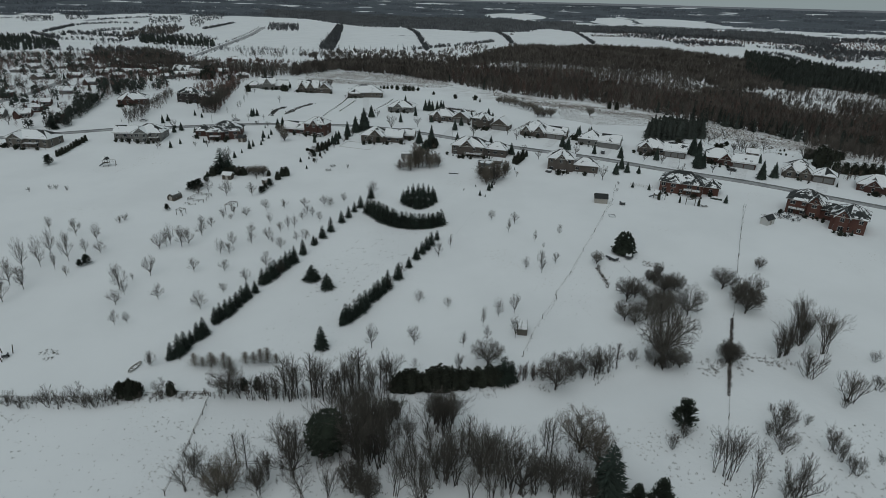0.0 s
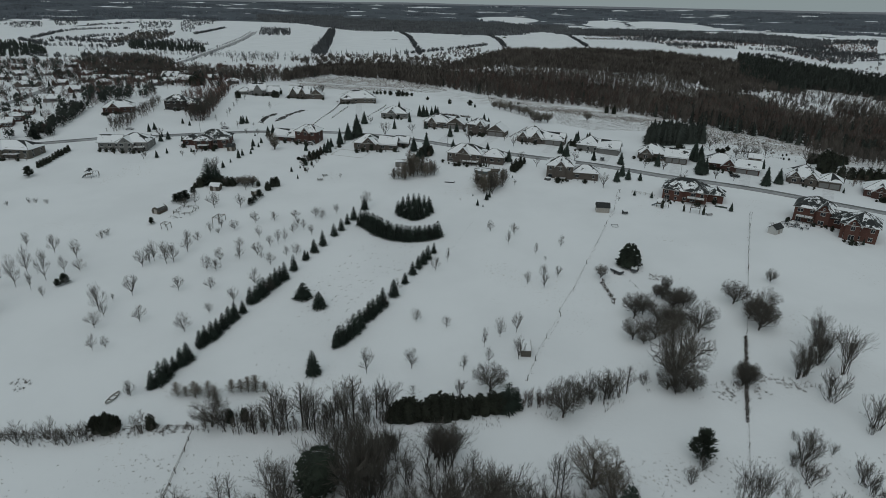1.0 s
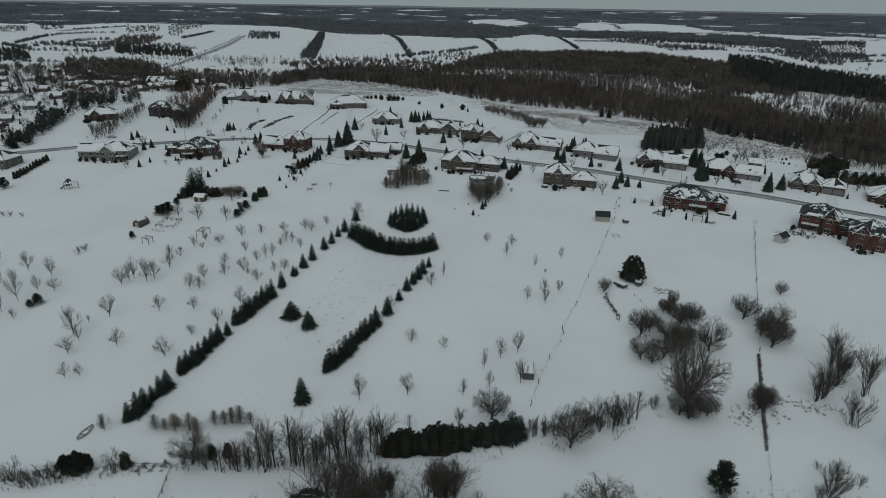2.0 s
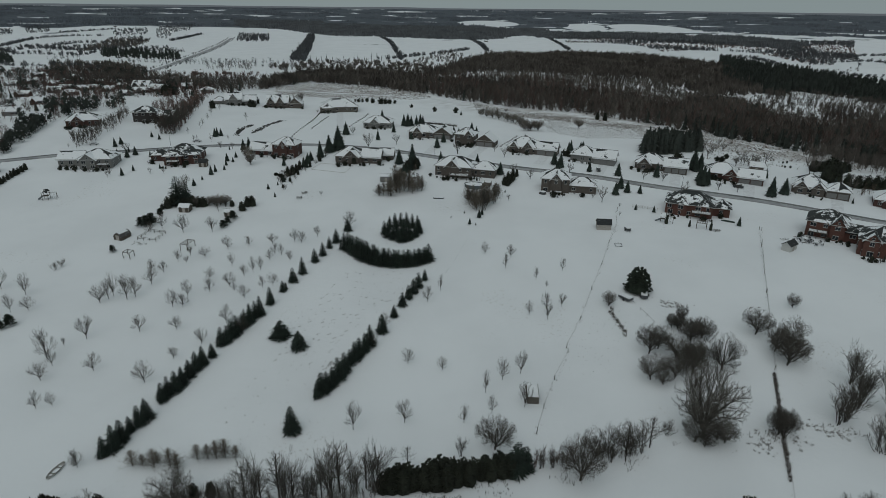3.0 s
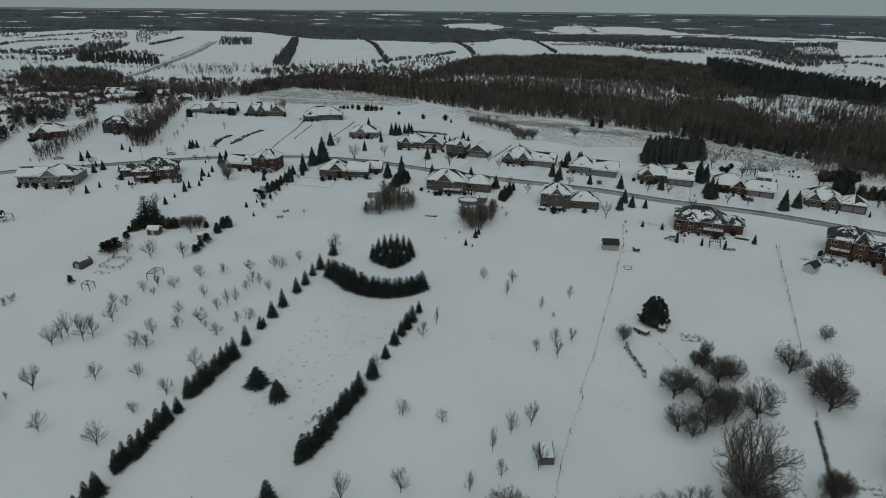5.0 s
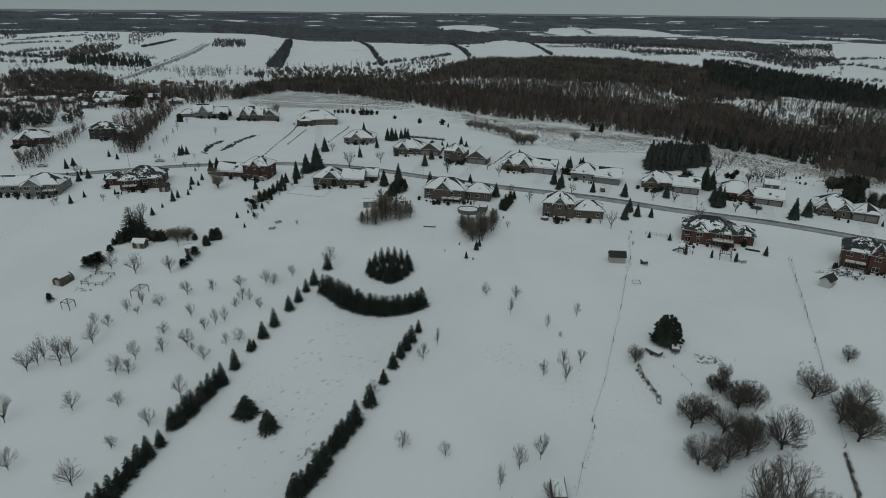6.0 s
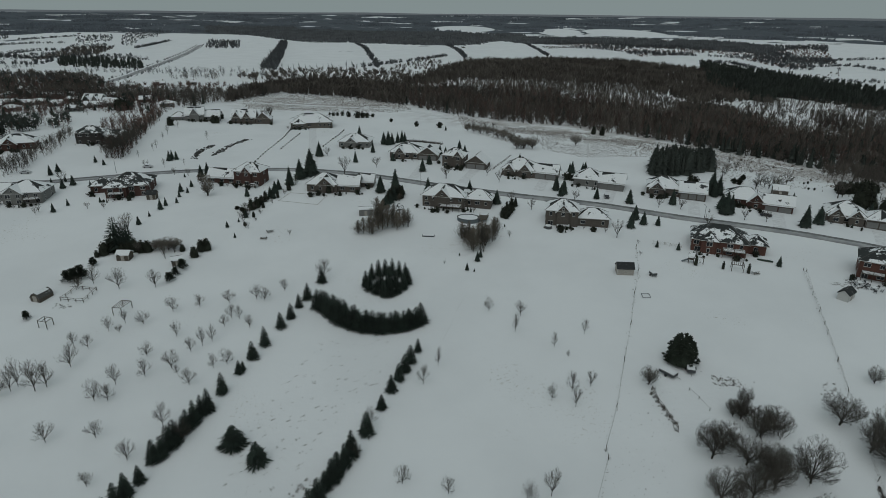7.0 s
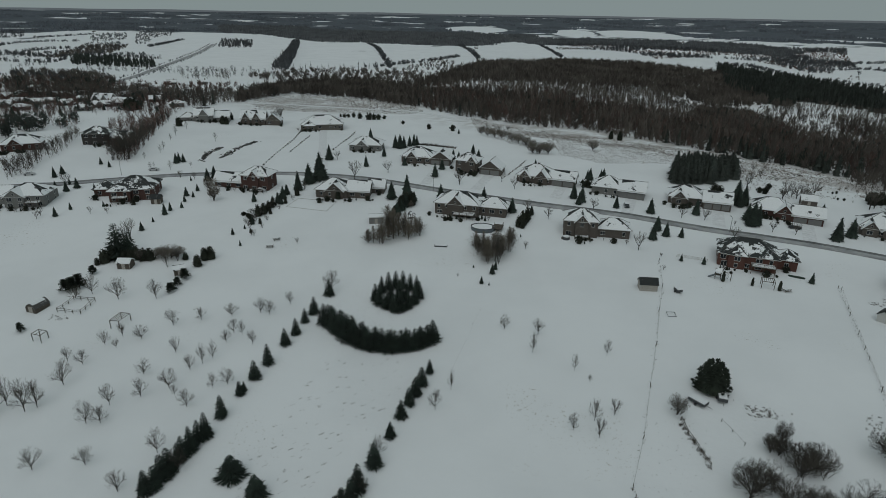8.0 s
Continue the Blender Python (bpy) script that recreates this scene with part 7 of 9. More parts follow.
# ---- houses ----
def slab_roof(x0, x1, y0, y1, z, kind, rise, over=0.5):
    """A roof and its ridge and hip lines. kind: hip, gx (gables, ridge along x) or gy (gables, ridge along y)."""
    g = Geo()
    a, b, c, d = x0 - over, x1 + over, y0 - over, y1 + over
    w, l = b - a, d - c
    if kind == "hip":
        g.v = [(a, c, z), (b, c, z), (b, d, z), (a, d, z)]
        g.v += [(x, y, z + 0.22) for x, y, _ in g.v]
        k = min(w, l) / 2
        r = [(a + k, (c + d) / 2), (b - k, (c + d) / 2)] if w >= l else [((a + b) / 2, c + k), ((a + b) / 2, d - k)]
        g.v += [(x, y, z + 0.22 + rise) for x, y in r]
        g.f = [(3, 2, 1, 0), (0, 1, 5, 4), (1, 2, 6, 5), (2, 3, 7, 6), (3, 0, 4, 7)]
        if w >= l:
            g.f += [(4, 5, 9, 8), (6, 7, 8, 9), (5, 6, 9), (7, 4, 8)]
            hips = [(4, 8), (7, 8), (5, 9), (6, 9)]
        else:
            g.f += [(5, 6, 9, 8), (7, 4, 8, 9), (4, 5, 8), (6, 7, 9)]
            hips = [(4, 8), (5, 8), (6, 9), (7, 9)]
        lines = [(8, 9)] + hips
        return g, [(g.v[p], g.v[q]) for p, q in lines if (Vector(g.v[p]) - Vector(g.v[q])).length > 0.3]
    # two sloping slabs that leave the gable walls open to view
    half = (l if kind == "gx" else w) / 2
    drop = rise * over / max(0.1, half - over)
    section = [(-half, z - drop), (0, z + rise), (half, z - drop), (half, z - drop + 0.26), (0, z + rise + 0.26), (-half, z - drop + 0.26)]
    for e in (0, 1):
        for s, h in section:
            g.v.append(((a, b)[e], (c + d) / 2 + s, h) if kind == "gx" else ((a + b) / 2 - s, (c, d)[e], h))
    for i in range(6):
        j = (i + 1) % 6
        g.f.append((i, j, 6 + j, 6 + i))
    g.f += [(0, 5, 4, 1), (1, 4, 3, 2), (6, 7, 10, 11), (7, 8, 9, 10)]
    return g, [(g.v[4], g.v[10])]


def bare_patches(top, g, kind, wind):
    """Wedges along hips and strips under ridges where the wind has swept the shingles clear."""
    if kind == "hip":
        sides = [f for f in g.f[5:]]
    else:
        sides = [g.f[3], g.f[4]]
    for f in sides:
        if wind.random() < 0.25:
            continue
        p = sorted((Vector(g.v[k]) for k in f), key=lambda v: v.z)
        low, high = p[:2], p[2:]
        n = (low[1] - low[0]).cross(high[0] - low[0]).normalized()
        n = n if n.z > 0 else -n
        if len(high) == 1:
            a, b, c = low[wind.randrange(2)], high[0], low[0].lerp(low[1], 0.5)
            tri = [a.lerp(b, wind.uniform(0.05, 0.3)), b, b.lerp(c, wind.uniform(0.4, 0.95)), a.lerp(b, 0.5).lerp(c, wind.uniform(0.15, 0.4))]
        else:
            near = min(range(2), key=lambda k: (high[k] - low[0]).length)
            ends = [(low[0], high[near], high[1 - near]), (low[1], high[1 - near], high[near])]
            a, b, c = ends[wind.randrange(2)]
            if kind == "hip" and wind.random() < 0.7:
                tri = [a.lerp(b, wind.uniform(0.02, 0.3)), b, b.lerp(c, wind.uniform(0.2, 0.6)), a.lerp(b, 0.5).lerp(c, wind.uniform(0.05, 0.16))]
            else:
                s0, s1 = wind.uniform(0.02, 0.4), wind.uniform(0.5, 0.98)
                other = low[0] if a is low[1] else low[1]
                tri = [b.lerp(c, s0), b.lerp(c, s1), b.lerp(c, s1).lerp(a.lerp(other, s1), wind.uniform(0.04, 0.16)), b.lerp(c, s0).lerp(a.lerp(other, s0), wind.uniform(0.1, 0.3))]
        q = Geo()
        q.v = [tuple(v + n * h) for h in (-0.02, 0.03) for v in tri]
        q.f = [(3, 2, 1, 0), (4, 5, 6, 7), (0, 1, 5, 4), (1, 2, 6, 5), (2, 3, 7, 6), (3, 0, 4, 7)]
        part("bare_shingles", q, SWEPT, top, "dark shingles swept clear of snow")


def window_part(parent, at, face, width, height, frame_mat=TRIM):
    """A framed window on a wall. face: the way that the wall looks (-y, +x or -x)."""
    turn = {"-y": 0, "+x": math.pi / 2, "-x": -math.pi / 2}[face]
    m = Matrix.Translation(at) @ Matrix.Rotation(turn, 4, "Z")
    w, h = width / 2, height / 2
    f = Geo().box(-w - 0.06, w + 0.06, -0.09, 0.05, h, h + 0.12).box(-w - 0.06, w + 0.06, -0.12, 0.05, -h - 0.12, -h)
    f.box(-w - 0.06, -w, -0.09, 0.05, -h, h).box(w, w + 0.06, -0.09, 0.05, -h, h)
    if width > 1.1:
        f.box(-0.04, 0.04, -0.08, 0.05, -h, h)
    win = part("window", f, frame_mat, parent)
    win.matrix_basis = m
    part("pane", Geo().box(-w, w, -0.045, 0.04, -h, h), GLASS, win)
    return win


def house(label, at, angle, wall, roof_mat, blocks, deck=None, chimney=None, garage=None, seed=0, group="houses along the road", lower=0.0):
    """A house on its plot. blocks: x0, x1, y0, y1, height of the eaves, kind of roof, rise of the roof."""
    rng, wind = random.Random(seed), random.Random(seed + 500)
    z = min(ground_z(*at), ground_z(at[0] + 8 * math.cos(radians(angle)), at[1] + 8 * math.sin(radians(angle)))) - lower
    root = empty("house", Matrix.Translation((*at, z)) @ Matrix.Rotation(radians(angle), 4, "Z"), label, "house", group)
    for x0, x1, y0, y1, eave, kind, up in blocks:
        up *= 1.15
        body = Geo().box(x0, x1, y0, y1, -1.5, eave)
        if kind == "gx":
            k = len(body.v)
            m = (y0 + y1) / 2
            body.v += [(x0, y0, eave), (x0, y1, eave), (x0, m, eave + up), (x1, y0, eave), (x1, y1, eave), (x1, m, eave + up)]
            body.f += [(k, k + 2, k + 1), (k + 3, k + 4, k + 5)]
        elif kind == "gy":
            k = len(body.v)
            m = (x0 + x1) / 2
            body.v += [(x0, y0, eave), (x1, y0, eave), (m, y0, eave + up), (x0, y1, eave), (x1, y1, eave), (m, y1, eave + up)]
            body.f += [(k, k + 1, k + 2), (k + 3, k + 5, k + 4)]
        shell = part("wall", body, wall, root)
        g, lines = slab_roof(x0, x1, y0, y1, eave, kind, up, 0.65)
        top = part("roof", g, roof_mat, root)
        for p, q in lines:
            part("ridge_cap", Geo().prism(p, q, 0.11, 0.11, 5), CAP, top)
        bare_patches(top, g, kind, wind)
        part("gutter", Geo().box(x0 - 0.71, x1 + 0.71, y0 - 0.77, y0 - 0.656, eave + 0.02, eave + 0.17), TRIM, root)
        # openings on the side that faces the fields, and on the ends
        rows = [1.25, eave - 1.15] if eave > 4.2 else [eave - 1.55]
        if not (garage and (x0, y0) == garage[:2]):
            n = max(1, int((x1 - x0) / 3.3))
            for k, zz in enumerate(rows):
                for i in range(n):
                    if rng.random() < 0.12:
                        continue
                    x = x0 + (x1 - x0) * (i + 0.5) / n + rng.uniform(-0.3, 0.3)
                    wide = rng.choice((0.9, 1.2, 1.6, 1.8))
                    if eave > 4.2 and k == 0 and rng.random() < 0.25:
                        window_part(root, (x, y0, 0.95), "-y", 1.7, 1.9)
                    else:
                        window_part(root, (x, y0, zz), "-y", wide, rng.choice((1.2, 1.4)))
            if kind == "gy" and up > 2.2:
                window_part(root, ((x0 + x1) / 2, y0, eave + up * 0.3), "-y", 0.7, 0.7)
        for x, face in ((x1, "+x"), (x0, "-x")):
            for zz in rows:
                for i in range(max(1, int((y1 - y0) / 5))):
                    window_part(root, (x, y0 + (y1 - y0) * (i + 0.5) / max(1, int((y1 - y0) / 5)), zz), face, 1.0, 1.2)
    if garage:
        gx, gy, count, right = garage
        for i in range(count):
            x = gx + 0.5 + i * (right - gx - 0.6) / count
            wide = (right - gx - 0.6) / count - 0.5
            door = part("garage_door", Geo().box(x, x + wide, gy - 0.05, gy + 0.05, 0, 2.2), GARAGE, root)
            for k in range(4):
                part("door_panel", Geo().box(x + 0.08, x + wide - 0.08, gy - 0.075, gy - 0.045, 0.06 + k * 0.54, 0.52 + k * 0.54), GARAGE, door)
    if deck:
        x0, x1, reach, zz = deck
        d = part("deck", Geo().box(x0, x1, -reach, 0.05, zz - 0.22, zz), TIMBER, root, "weathered timber deck on posts")
        part("snow_cover", Geo().box(x0 + 0.1, x1 - 0.1, -reach + 0.1, -0.1, zz + 0.004, zz + 0.2), SNOW, d, "snow lying on the deck")
        n = max(2, int((x1 - x0) / 2.4) + 1)
        for i in range(n):
            x = x0 + 0.1 + (x1 - x0 - 0.2) * i / (n - 1)
            part("post", Geo().box(x - 0.08, x + 0.08, -reach + 0.02, -reach + 0.18, -1.2, zz + 1.0), TIMBER, d)
        part("rail", Geo().box(x0, x1, -reach + 0.03, -reach + 0.15, zz + 0.92, zz + 1.02), TIMBER, d)
        for i in range(int((x1 - x0) / 0.3)):
            part("baluster", Geo().box(x0 + 0.3 * i + 0.1, x0 + 0.3 * i + 0.15, -reach + 0.06, -reach + 0.11, zz + 0.05, zz + 0.92), TIMBER, d)
    if chimney:
        x, y, top = chimney
        c = part("chimney", Geo().box(x - 0.5, x + 0.5, y - 0.4, y + 0.4, 2, top), wall, root)
        part("chimney_cap", Geo().box(x - 0.58, x + 0.58, y - 0.48, y + 0.48, top + 0.004, top + 0.16), ROCK, c)
    # shrubs against the walls
    turn = Matrix.Rotation(radians(angle), 3, "Z")
    for k in range(rng.randint(12, 18)):
        x0, x1, y0 = rng.choice(blocks)[:3]
        q = turn @ Vector((rng.uniform(x0 - 2, x1 + 2), y0 - rng.uniform(1.2, 5.0), 0))
        if garage and garage[0] - 1 < (turn.inverted() @ q).x < garage[3] + 1:
            continue
        plant(rng.choice(("bush", "bush", "village", "small_spruce", "bush")), at[0] + q.x, at[1] + q.y, rng.uniform(0.8, 2.8), 1.0, "garden shrubs", "small snow dusted garden shrub beside a house")
    return root


# houses on the near side of the road, seen from their gardens
house("tan sided walkout bungalow with snowy hipped roof and deck", (-220, 294.5), -6, SIDING_TAN, SHINGLE,
      [(0, 23, 0, 11, 4.3, "hip", 2.8), (2, 10, -1.2, 6, 4.4, "gy", 2.2)], (11, 18, 3, 2.3), None, seed=1)
house("grey sided walkout bungalow with snowy hipped roof", (-162, 307), 5, SIDING, SHINGLE,
      [(0, 14.5, 0, 12, 4.6, "hip", 3.0), (-11, 0, 4, 13, 3.8, "gx", 2.4), (1, 8, -1.2, 6, 4.6, "gy", 2.4)], (8.5, 13.5, 2.6, 2.4), seed=2)
house("red brick bungalow with half cleared hipped roof", (-125, 314), 7, BRICK_DARK, SHINGLE_BARE,
      [(0, 16, 0, 14, 4.6, "hip", 3.4), (0, 8, -1.5, 5, 4.4, "hip", 2.0), (-8, 0, 6, 14, 3.4, "hip", 2.2)], (1.5, 7, 4.2, 2.3), seed=3)
house("two storey red brick house with low snowy side wing", (-77, 329), -12, BRICK_DARK, SHINGLE,
      [(0, 12, 0, 9, 6.2, "hip", 2.6), (4, 8, -0.8, 4, 6.3, "gy", 2.0), (-13, 0, 1, 8, 3.0, "gx", 2.6)], (4.5, 10.5, 2.6, 0.5), None, seed=4)
house("tan stone bungalow with snowy gables and garage wing", (-44, 319), -8, STONE, SHINGLE,
      [(0, 13, 0, 11, 3.4, "hip", 3.2), (4.5, 11.5, -1, 6, 3.5, "gy", 2.8), (13, 22, 1, 10, 3.2, "gx", 2.8), (20.5, 27, 8, 15, 3.0, "gx", 2.2)], None, None, seed=5)
house("tan stone walkout house with snowy hips and gables", (4.9, 301), -17, STONE, SHINGLE,
      [(0, 17, 0, 11, 4.7, "hip", 3.2), (5, 11.5, -1, 6, 4.8, "gy", 2.8), (17, 27.5, 3, 11, 3.6, "hip", 2.6)], (8, 16, 3.4, 1.6), None, seed=6)
house("two storey tan brick house with low garage wing", (51, 280), -13, STONE, SHINGLE,
      [(0, 12, 0, 10, 6.0, "hip", 2.8), (4, 8.5, -0.9, 4, 6.1, "gy", 2.2), (12, 23.5, 1.5, 9.5, 3.2, "hip", 2.5)], (4, 9, 2.6, 0.8), None, seed=7)
house("red brick walkout house with wind blown snowy roof", (97.4, 256.6), -25, BRICK, SHINGLE_BARE,
      [(0, 17.6, 0, 12, 4.6, "hip", 3.6), (17.6, 24, 4.5, 11.5, 3.4, "hip", 2.2), (3, 8, -0.9, 5, 4.7, "hip", 2.0)], (10, 17, 3, 2.5), None, seed=8)
house("large red brick house of two joined wings", (141.4, 233.5), -36, BRICK, SHINGLE_BARE,
      [(0, 12.6, 0, 11, 5.8, "hip", 3.2), (7.6, 12.2, -1.2, 4, 5.9, "gy", 2.4), (12.6, 16.6, 0, 6, 4.0, "gx", 1.8),
       (16.6, 28.0, -10.5, 1.5, 5.6, "hip", 3.2), (18.0, 22.5, -11.6, -6, 5.7, "gy", 2.2)], (1, 7, 2.6, 2.6), None, seed=9)
# houses across the road, seen from the front
house("brown stone bungalow with three garage doors", (102.6, 312), -23, STONE, SHINGLE,
      [(0, 14, 1, 12, 3.2, "hip", 3.4), (1.5, 7, -0.6, 5, 3.2, "gy", 2.4), (13.5, 24, -1, 8, 3.1, "gx", 2.8)], None, (5, 8, 7.2), (13.5, -1, 3, 24), 10)
house("red brown brick bungalow with wide garage", (144.3, 292.4), -28, BRICK_DARK, SHINGLE,
      [(0, 10.7, 0, 9, 3.1, "gx", 2.6), (-15, 0, 2, 13, 3.2, "hip", 3.4), (-6, 0, 0, 7, 3.2, "gy", 2.8)], None, None, (0, 0, 2, 10.7), 11)
house("brown brick bungalow with many snowy gables", (163.3, 281), -31, STONE, SHINGLE,
      [(0, 13, 0, 12, 3.3, "hip", 3.8), (1, 6, -1.2, 5, 3.2, "gy", 2.4), (7.5, 12.5, -1.2, 5, 3.2, "gy", 2.4), (13, 22, -1, 8, 3.1, "hip", 2.8)], None, None, (13, -1, 2, 22), 12)
house("dark brick bungalow with snowy hipped roof", (189, 264), -32, BRICK_DARK, SHINGLE,
      [(0, 15, 0, 12, 3.3, "hip", 3.4), (3, 9, -1.2, 5, 3.2, "gy", 2.4), (15, 24, 0, 8, 3.1, "hip", 2.4)], seed=13)
house("grey sided bungalow with wide garage front", (73.8, 325), -25, SIDING, SHINGLE,
      [(0, 12, 0, 11, 3.2, "hip", 3.4), (11.5, 22, -1, 8, 3.1, "gx", 2.8)], None, None, (11.5, -1, 3, 22), 14)
house("grey stone bungalow with two front gables and garage", (43.7, 341), -24, STONE, SHINGLE,
      [(0, 15.5, 0, 12, 3.2, "hip", 3.6), (1.5, 6, -1.2, 5, 3.2, "gy", 2.4), (8.5, 14, -1.2, 5, 3.2, "gy", 2.8), (15.5, 26, 0, 8, 3.1, "gx", 2.6)], None, (8, 8, 7.5), (15.5, 0, 2, 26), 15)
house("two storey tan house with gabled garage", (16.6, 357), -22, STONE, SHINGLE,
      [(0, 10.5, 0, 9, 5.6, "hip", 2.6), (6, 10, -0.8, 4, 5.7, "gy", 2.2), (12, 22, 0, 9, 3.2, "gy", 3.0)], None, None, (12, 0, 2, 22), 16)
house("dark trimmed bungalow with snowy gables and garage", (-9.5, 374), -14, STONE, SHINGLE,
      [(0, 15, 0, 12, 3.2, "hip", 3.4), (3, 8, -1.4, 5, 3.2, "gy", 2.6), (15, 25, -1, 8, 3.2, "gy", 3.0)], None, None, (15, -1, 2, 25), 17)
house("grey bungalow with snowy hipped roof", (-38.2, 401), -7, SIDING, SHINGLE,
      [(0, 17, 0, 12, 3.2, "hip", 3.0), (4, 10, -1.2, 5, 3.2, "gy", 2.4)], seed=18)
house("wide bungalow under a great snowy hipped roof", (-76, 468), 8, SIDING_TAN, SHINGLE,
      [(0, 27, 0, 17, 3.6, "hip", 4.2), (2, 9, -2, 6, 3.2, "hip", 2.2)], seed=19)
house("pale house with steep snowy gables", (-119.6, 488.5), 0, STONE, SHINGLE,
      [(0, 16, 0, 10, 4.2, "gx", 4.0), (1, 6, -1, 5, 4.2, "gy", 3.4), (8, 13, -1, 5, 4.2, "gy", 3.4), (16.5, 26, 0, 9, 3.2, "gy", 3.6)], seed=20)
house("pale house with steep snowy cross gable", (-150, 488), 10, SIDING, SHINGLE,
      [(0, 12, 0, 10, 4.6, "gx", 3.6), (3, 9, -1, 5, 4.6, "gy", 3.6), (12, 22, 1, 9, 3.2, "gx", 3.0), (-9, 0, 2, 9, 3.0, "hip", 2.4)], seed=21)
house("charcoal brick two storey house among trees", (-176, 396), 4, CHARCOAL, SHINGLE_BARE,
      [(0, 13, 0, 10, 6.0, "hip", 2.6), (13, 23, 2, 9, 3.4, "gx", 2.6)], seed=22)
house("red brick bungalow behind a wooded bank", (-206, 378), 20, BRICK_DARK, SHINGLE,
      [(0, 17, 0, 11, 3.4, "hip", 3.2), (3, 9, -1.2, 5, 3.4, "gy", 2.4)], seed=23)
house("large pale house with two snowy gables", (-248, 553), -6, SIDING, SHINGLE,
      [(0, 14, 0, 10, 5.0, "gx", 3.4), (1, 6, -1, 5, 5, "gy", 3.2), (8, 13, -1, 5, 5, "gy", 3.2), (14, 28, 0, 9, 3.2, "gx", 2.8)], seed=24)


def driveway(garage_at, angle, reach):
    """Packed grey snow from the garage down to the road."""
    d = Matrix.Rotation(radians(angle), 3, "Z") @ Vector((0, -1, 0))
    a = Vector((*garage_at, 0))
    pts = [tuple((a + d * k)[:2]) for k in (0.5, reach * 0.35, reach * 0.7, reach)]
    ribbon("driveway", pts, 4.6, 0.03, PACKED, "packed grey snow driveway in front of a garage", "driveway", 0.02, 3)


for garage_at, angle, reach in (((119.9, 303.8), -23, 17), ((149, 289.9), -28, 18), ((177.8, 271), -31, 17), ((88.6, 316.4), -25, 17),
                                ((62.6, 332.6), -24, 16), ((32.4, 350.7), -22, 24), ((9.6, 368.3), -14, 33), ((-62, 468), 8, 108)):
    driveway(garage_at, angle, reach)


# ---- the village: small houses among trees ----
def village_house(x, y, angle, wall, rng, length=0.0):
    w, d, h = length * 0.74 or rng.uniform(8.5, 11.5), rng.uniform(6.5, 8.5), rng.uniform(2.5, 3.0)
    root = empty("house", Matrix.Translation((x, y, ground_z(x, y))) @ Matrix.Rotation(angle, 4, "Z"), "low village house with snow covered roof among trees", "house", "village houses")
    blocks = [(-w / 2, w / 2, -d / 2, d / 2, rng.choice(("hip", "gx", "gx")))]
    if rng.random() < 0.6:
        blocks.append((-w / 2 + 0.6, -w / 2 + w * 0.4, -d / 2 - 2.2, d * 0.2, "gy"))
    for k, (x0, x1, y0, y1, kind) in enumerate(blocks):
        up, top_z = rng.uniform(1.6, 2.3), h - 0.15 * k
        body = Geo().box(x0, x1, y0, y1, -1.5, top_z)
        n, mx, my = len(body.v), (x0 + x1) / 2, (y0 + y1) / 2
        if kind == "gx":
            body.v += [(x0, y0, top_z), (x0, y1, top_z), (x0, my, top_z + up), (x1, y0, top_z), (x1, y1, top_z), (x1, my, top_z + up)]
            body.f += [(n, n + 2, n + 1), (n + 3, n + 4, n + 5)]
        elif kind == "gy":
            body.v += [(x0, y0, top_z), (x1, y0, top_z), (mx, y0, top_z + up), (x0, y1, top_z), (x1, y1, top_z), (mx, y1, top_z + up)]
            body.f += [(n, n + 1, n + 2), (n + 3, n + 5, n + 4)]
        part("wall", body, wall, root)
        g, lines = slab_roof(x0, x1, y0, y1, top_z, kind, up)
        top = part("roof", g, SHINGLE, root)
        for p, q in lines[:1]:
            part("ridge_cap", Geo().prism(p, q, 0.1, 0.1, 4), CAP, top)
    for k in range(3):
        window_part(root, (w * (k + 0.5) / 6, -d / 2, h - 1.4), "-y", 1.3, 1.2)
    part("chimney", Geo().box(w * 0.2, w * 0.2 + 0.8, -0.3, 0.3, h, h + 3.2), BRICK_DARK, root)
    return root


def village():
    rng = random.Random(41)
    for x, y, length in VILLAGE_HOUSES:
        village_house(x, y, rng.choice((0.35, 0.45, 0.3, 0.2)) + rng.uniform(-0.1, 0.1), rng.choice((SIDING, SIDING_TAN, BRICK_DARK, STONE)), rng, length)
    for x, y in scatter(VILLAGE_BACK, 33, 42):
        village_house(x, y, 0.3 + rng.uniform(-0.2, 0.2), rng.choice((SIDING, SIDING_TAN, BRICK_DARK)), rng)
    for x, y in scatter(TOWN_AREA, 17, 43):
        if all((x - a) ** 2 + (y - b) ** 2 > 120 for a, b, c in VILLAGE_HOUSES):
            kind = rng.choice(("small_spruce", "village", "village", "village", "village", "small_spruce"))
            plant(kind, x, y, rng.uniform(3.5, 8), 1.0, "village trees")


village()
ribbon("village_street", VILLAGE_STREET, 6.0, 0.15, ASPHALT, "grey slushy street between village houses", "road", step=10)
for x, y in CONDO:
    village_house(x, y, 0.2, SIDING_TAN, random.Random(int(x)))


# ---- sheds, fences, garden things ----
def on_ground(x, y, angle=0.0, sink=0.0):
    return Matrix.Translation((x, y, ground_z(x, y) - sink)) @ Matrix.Rotation(radians(angle), 4, "Z")


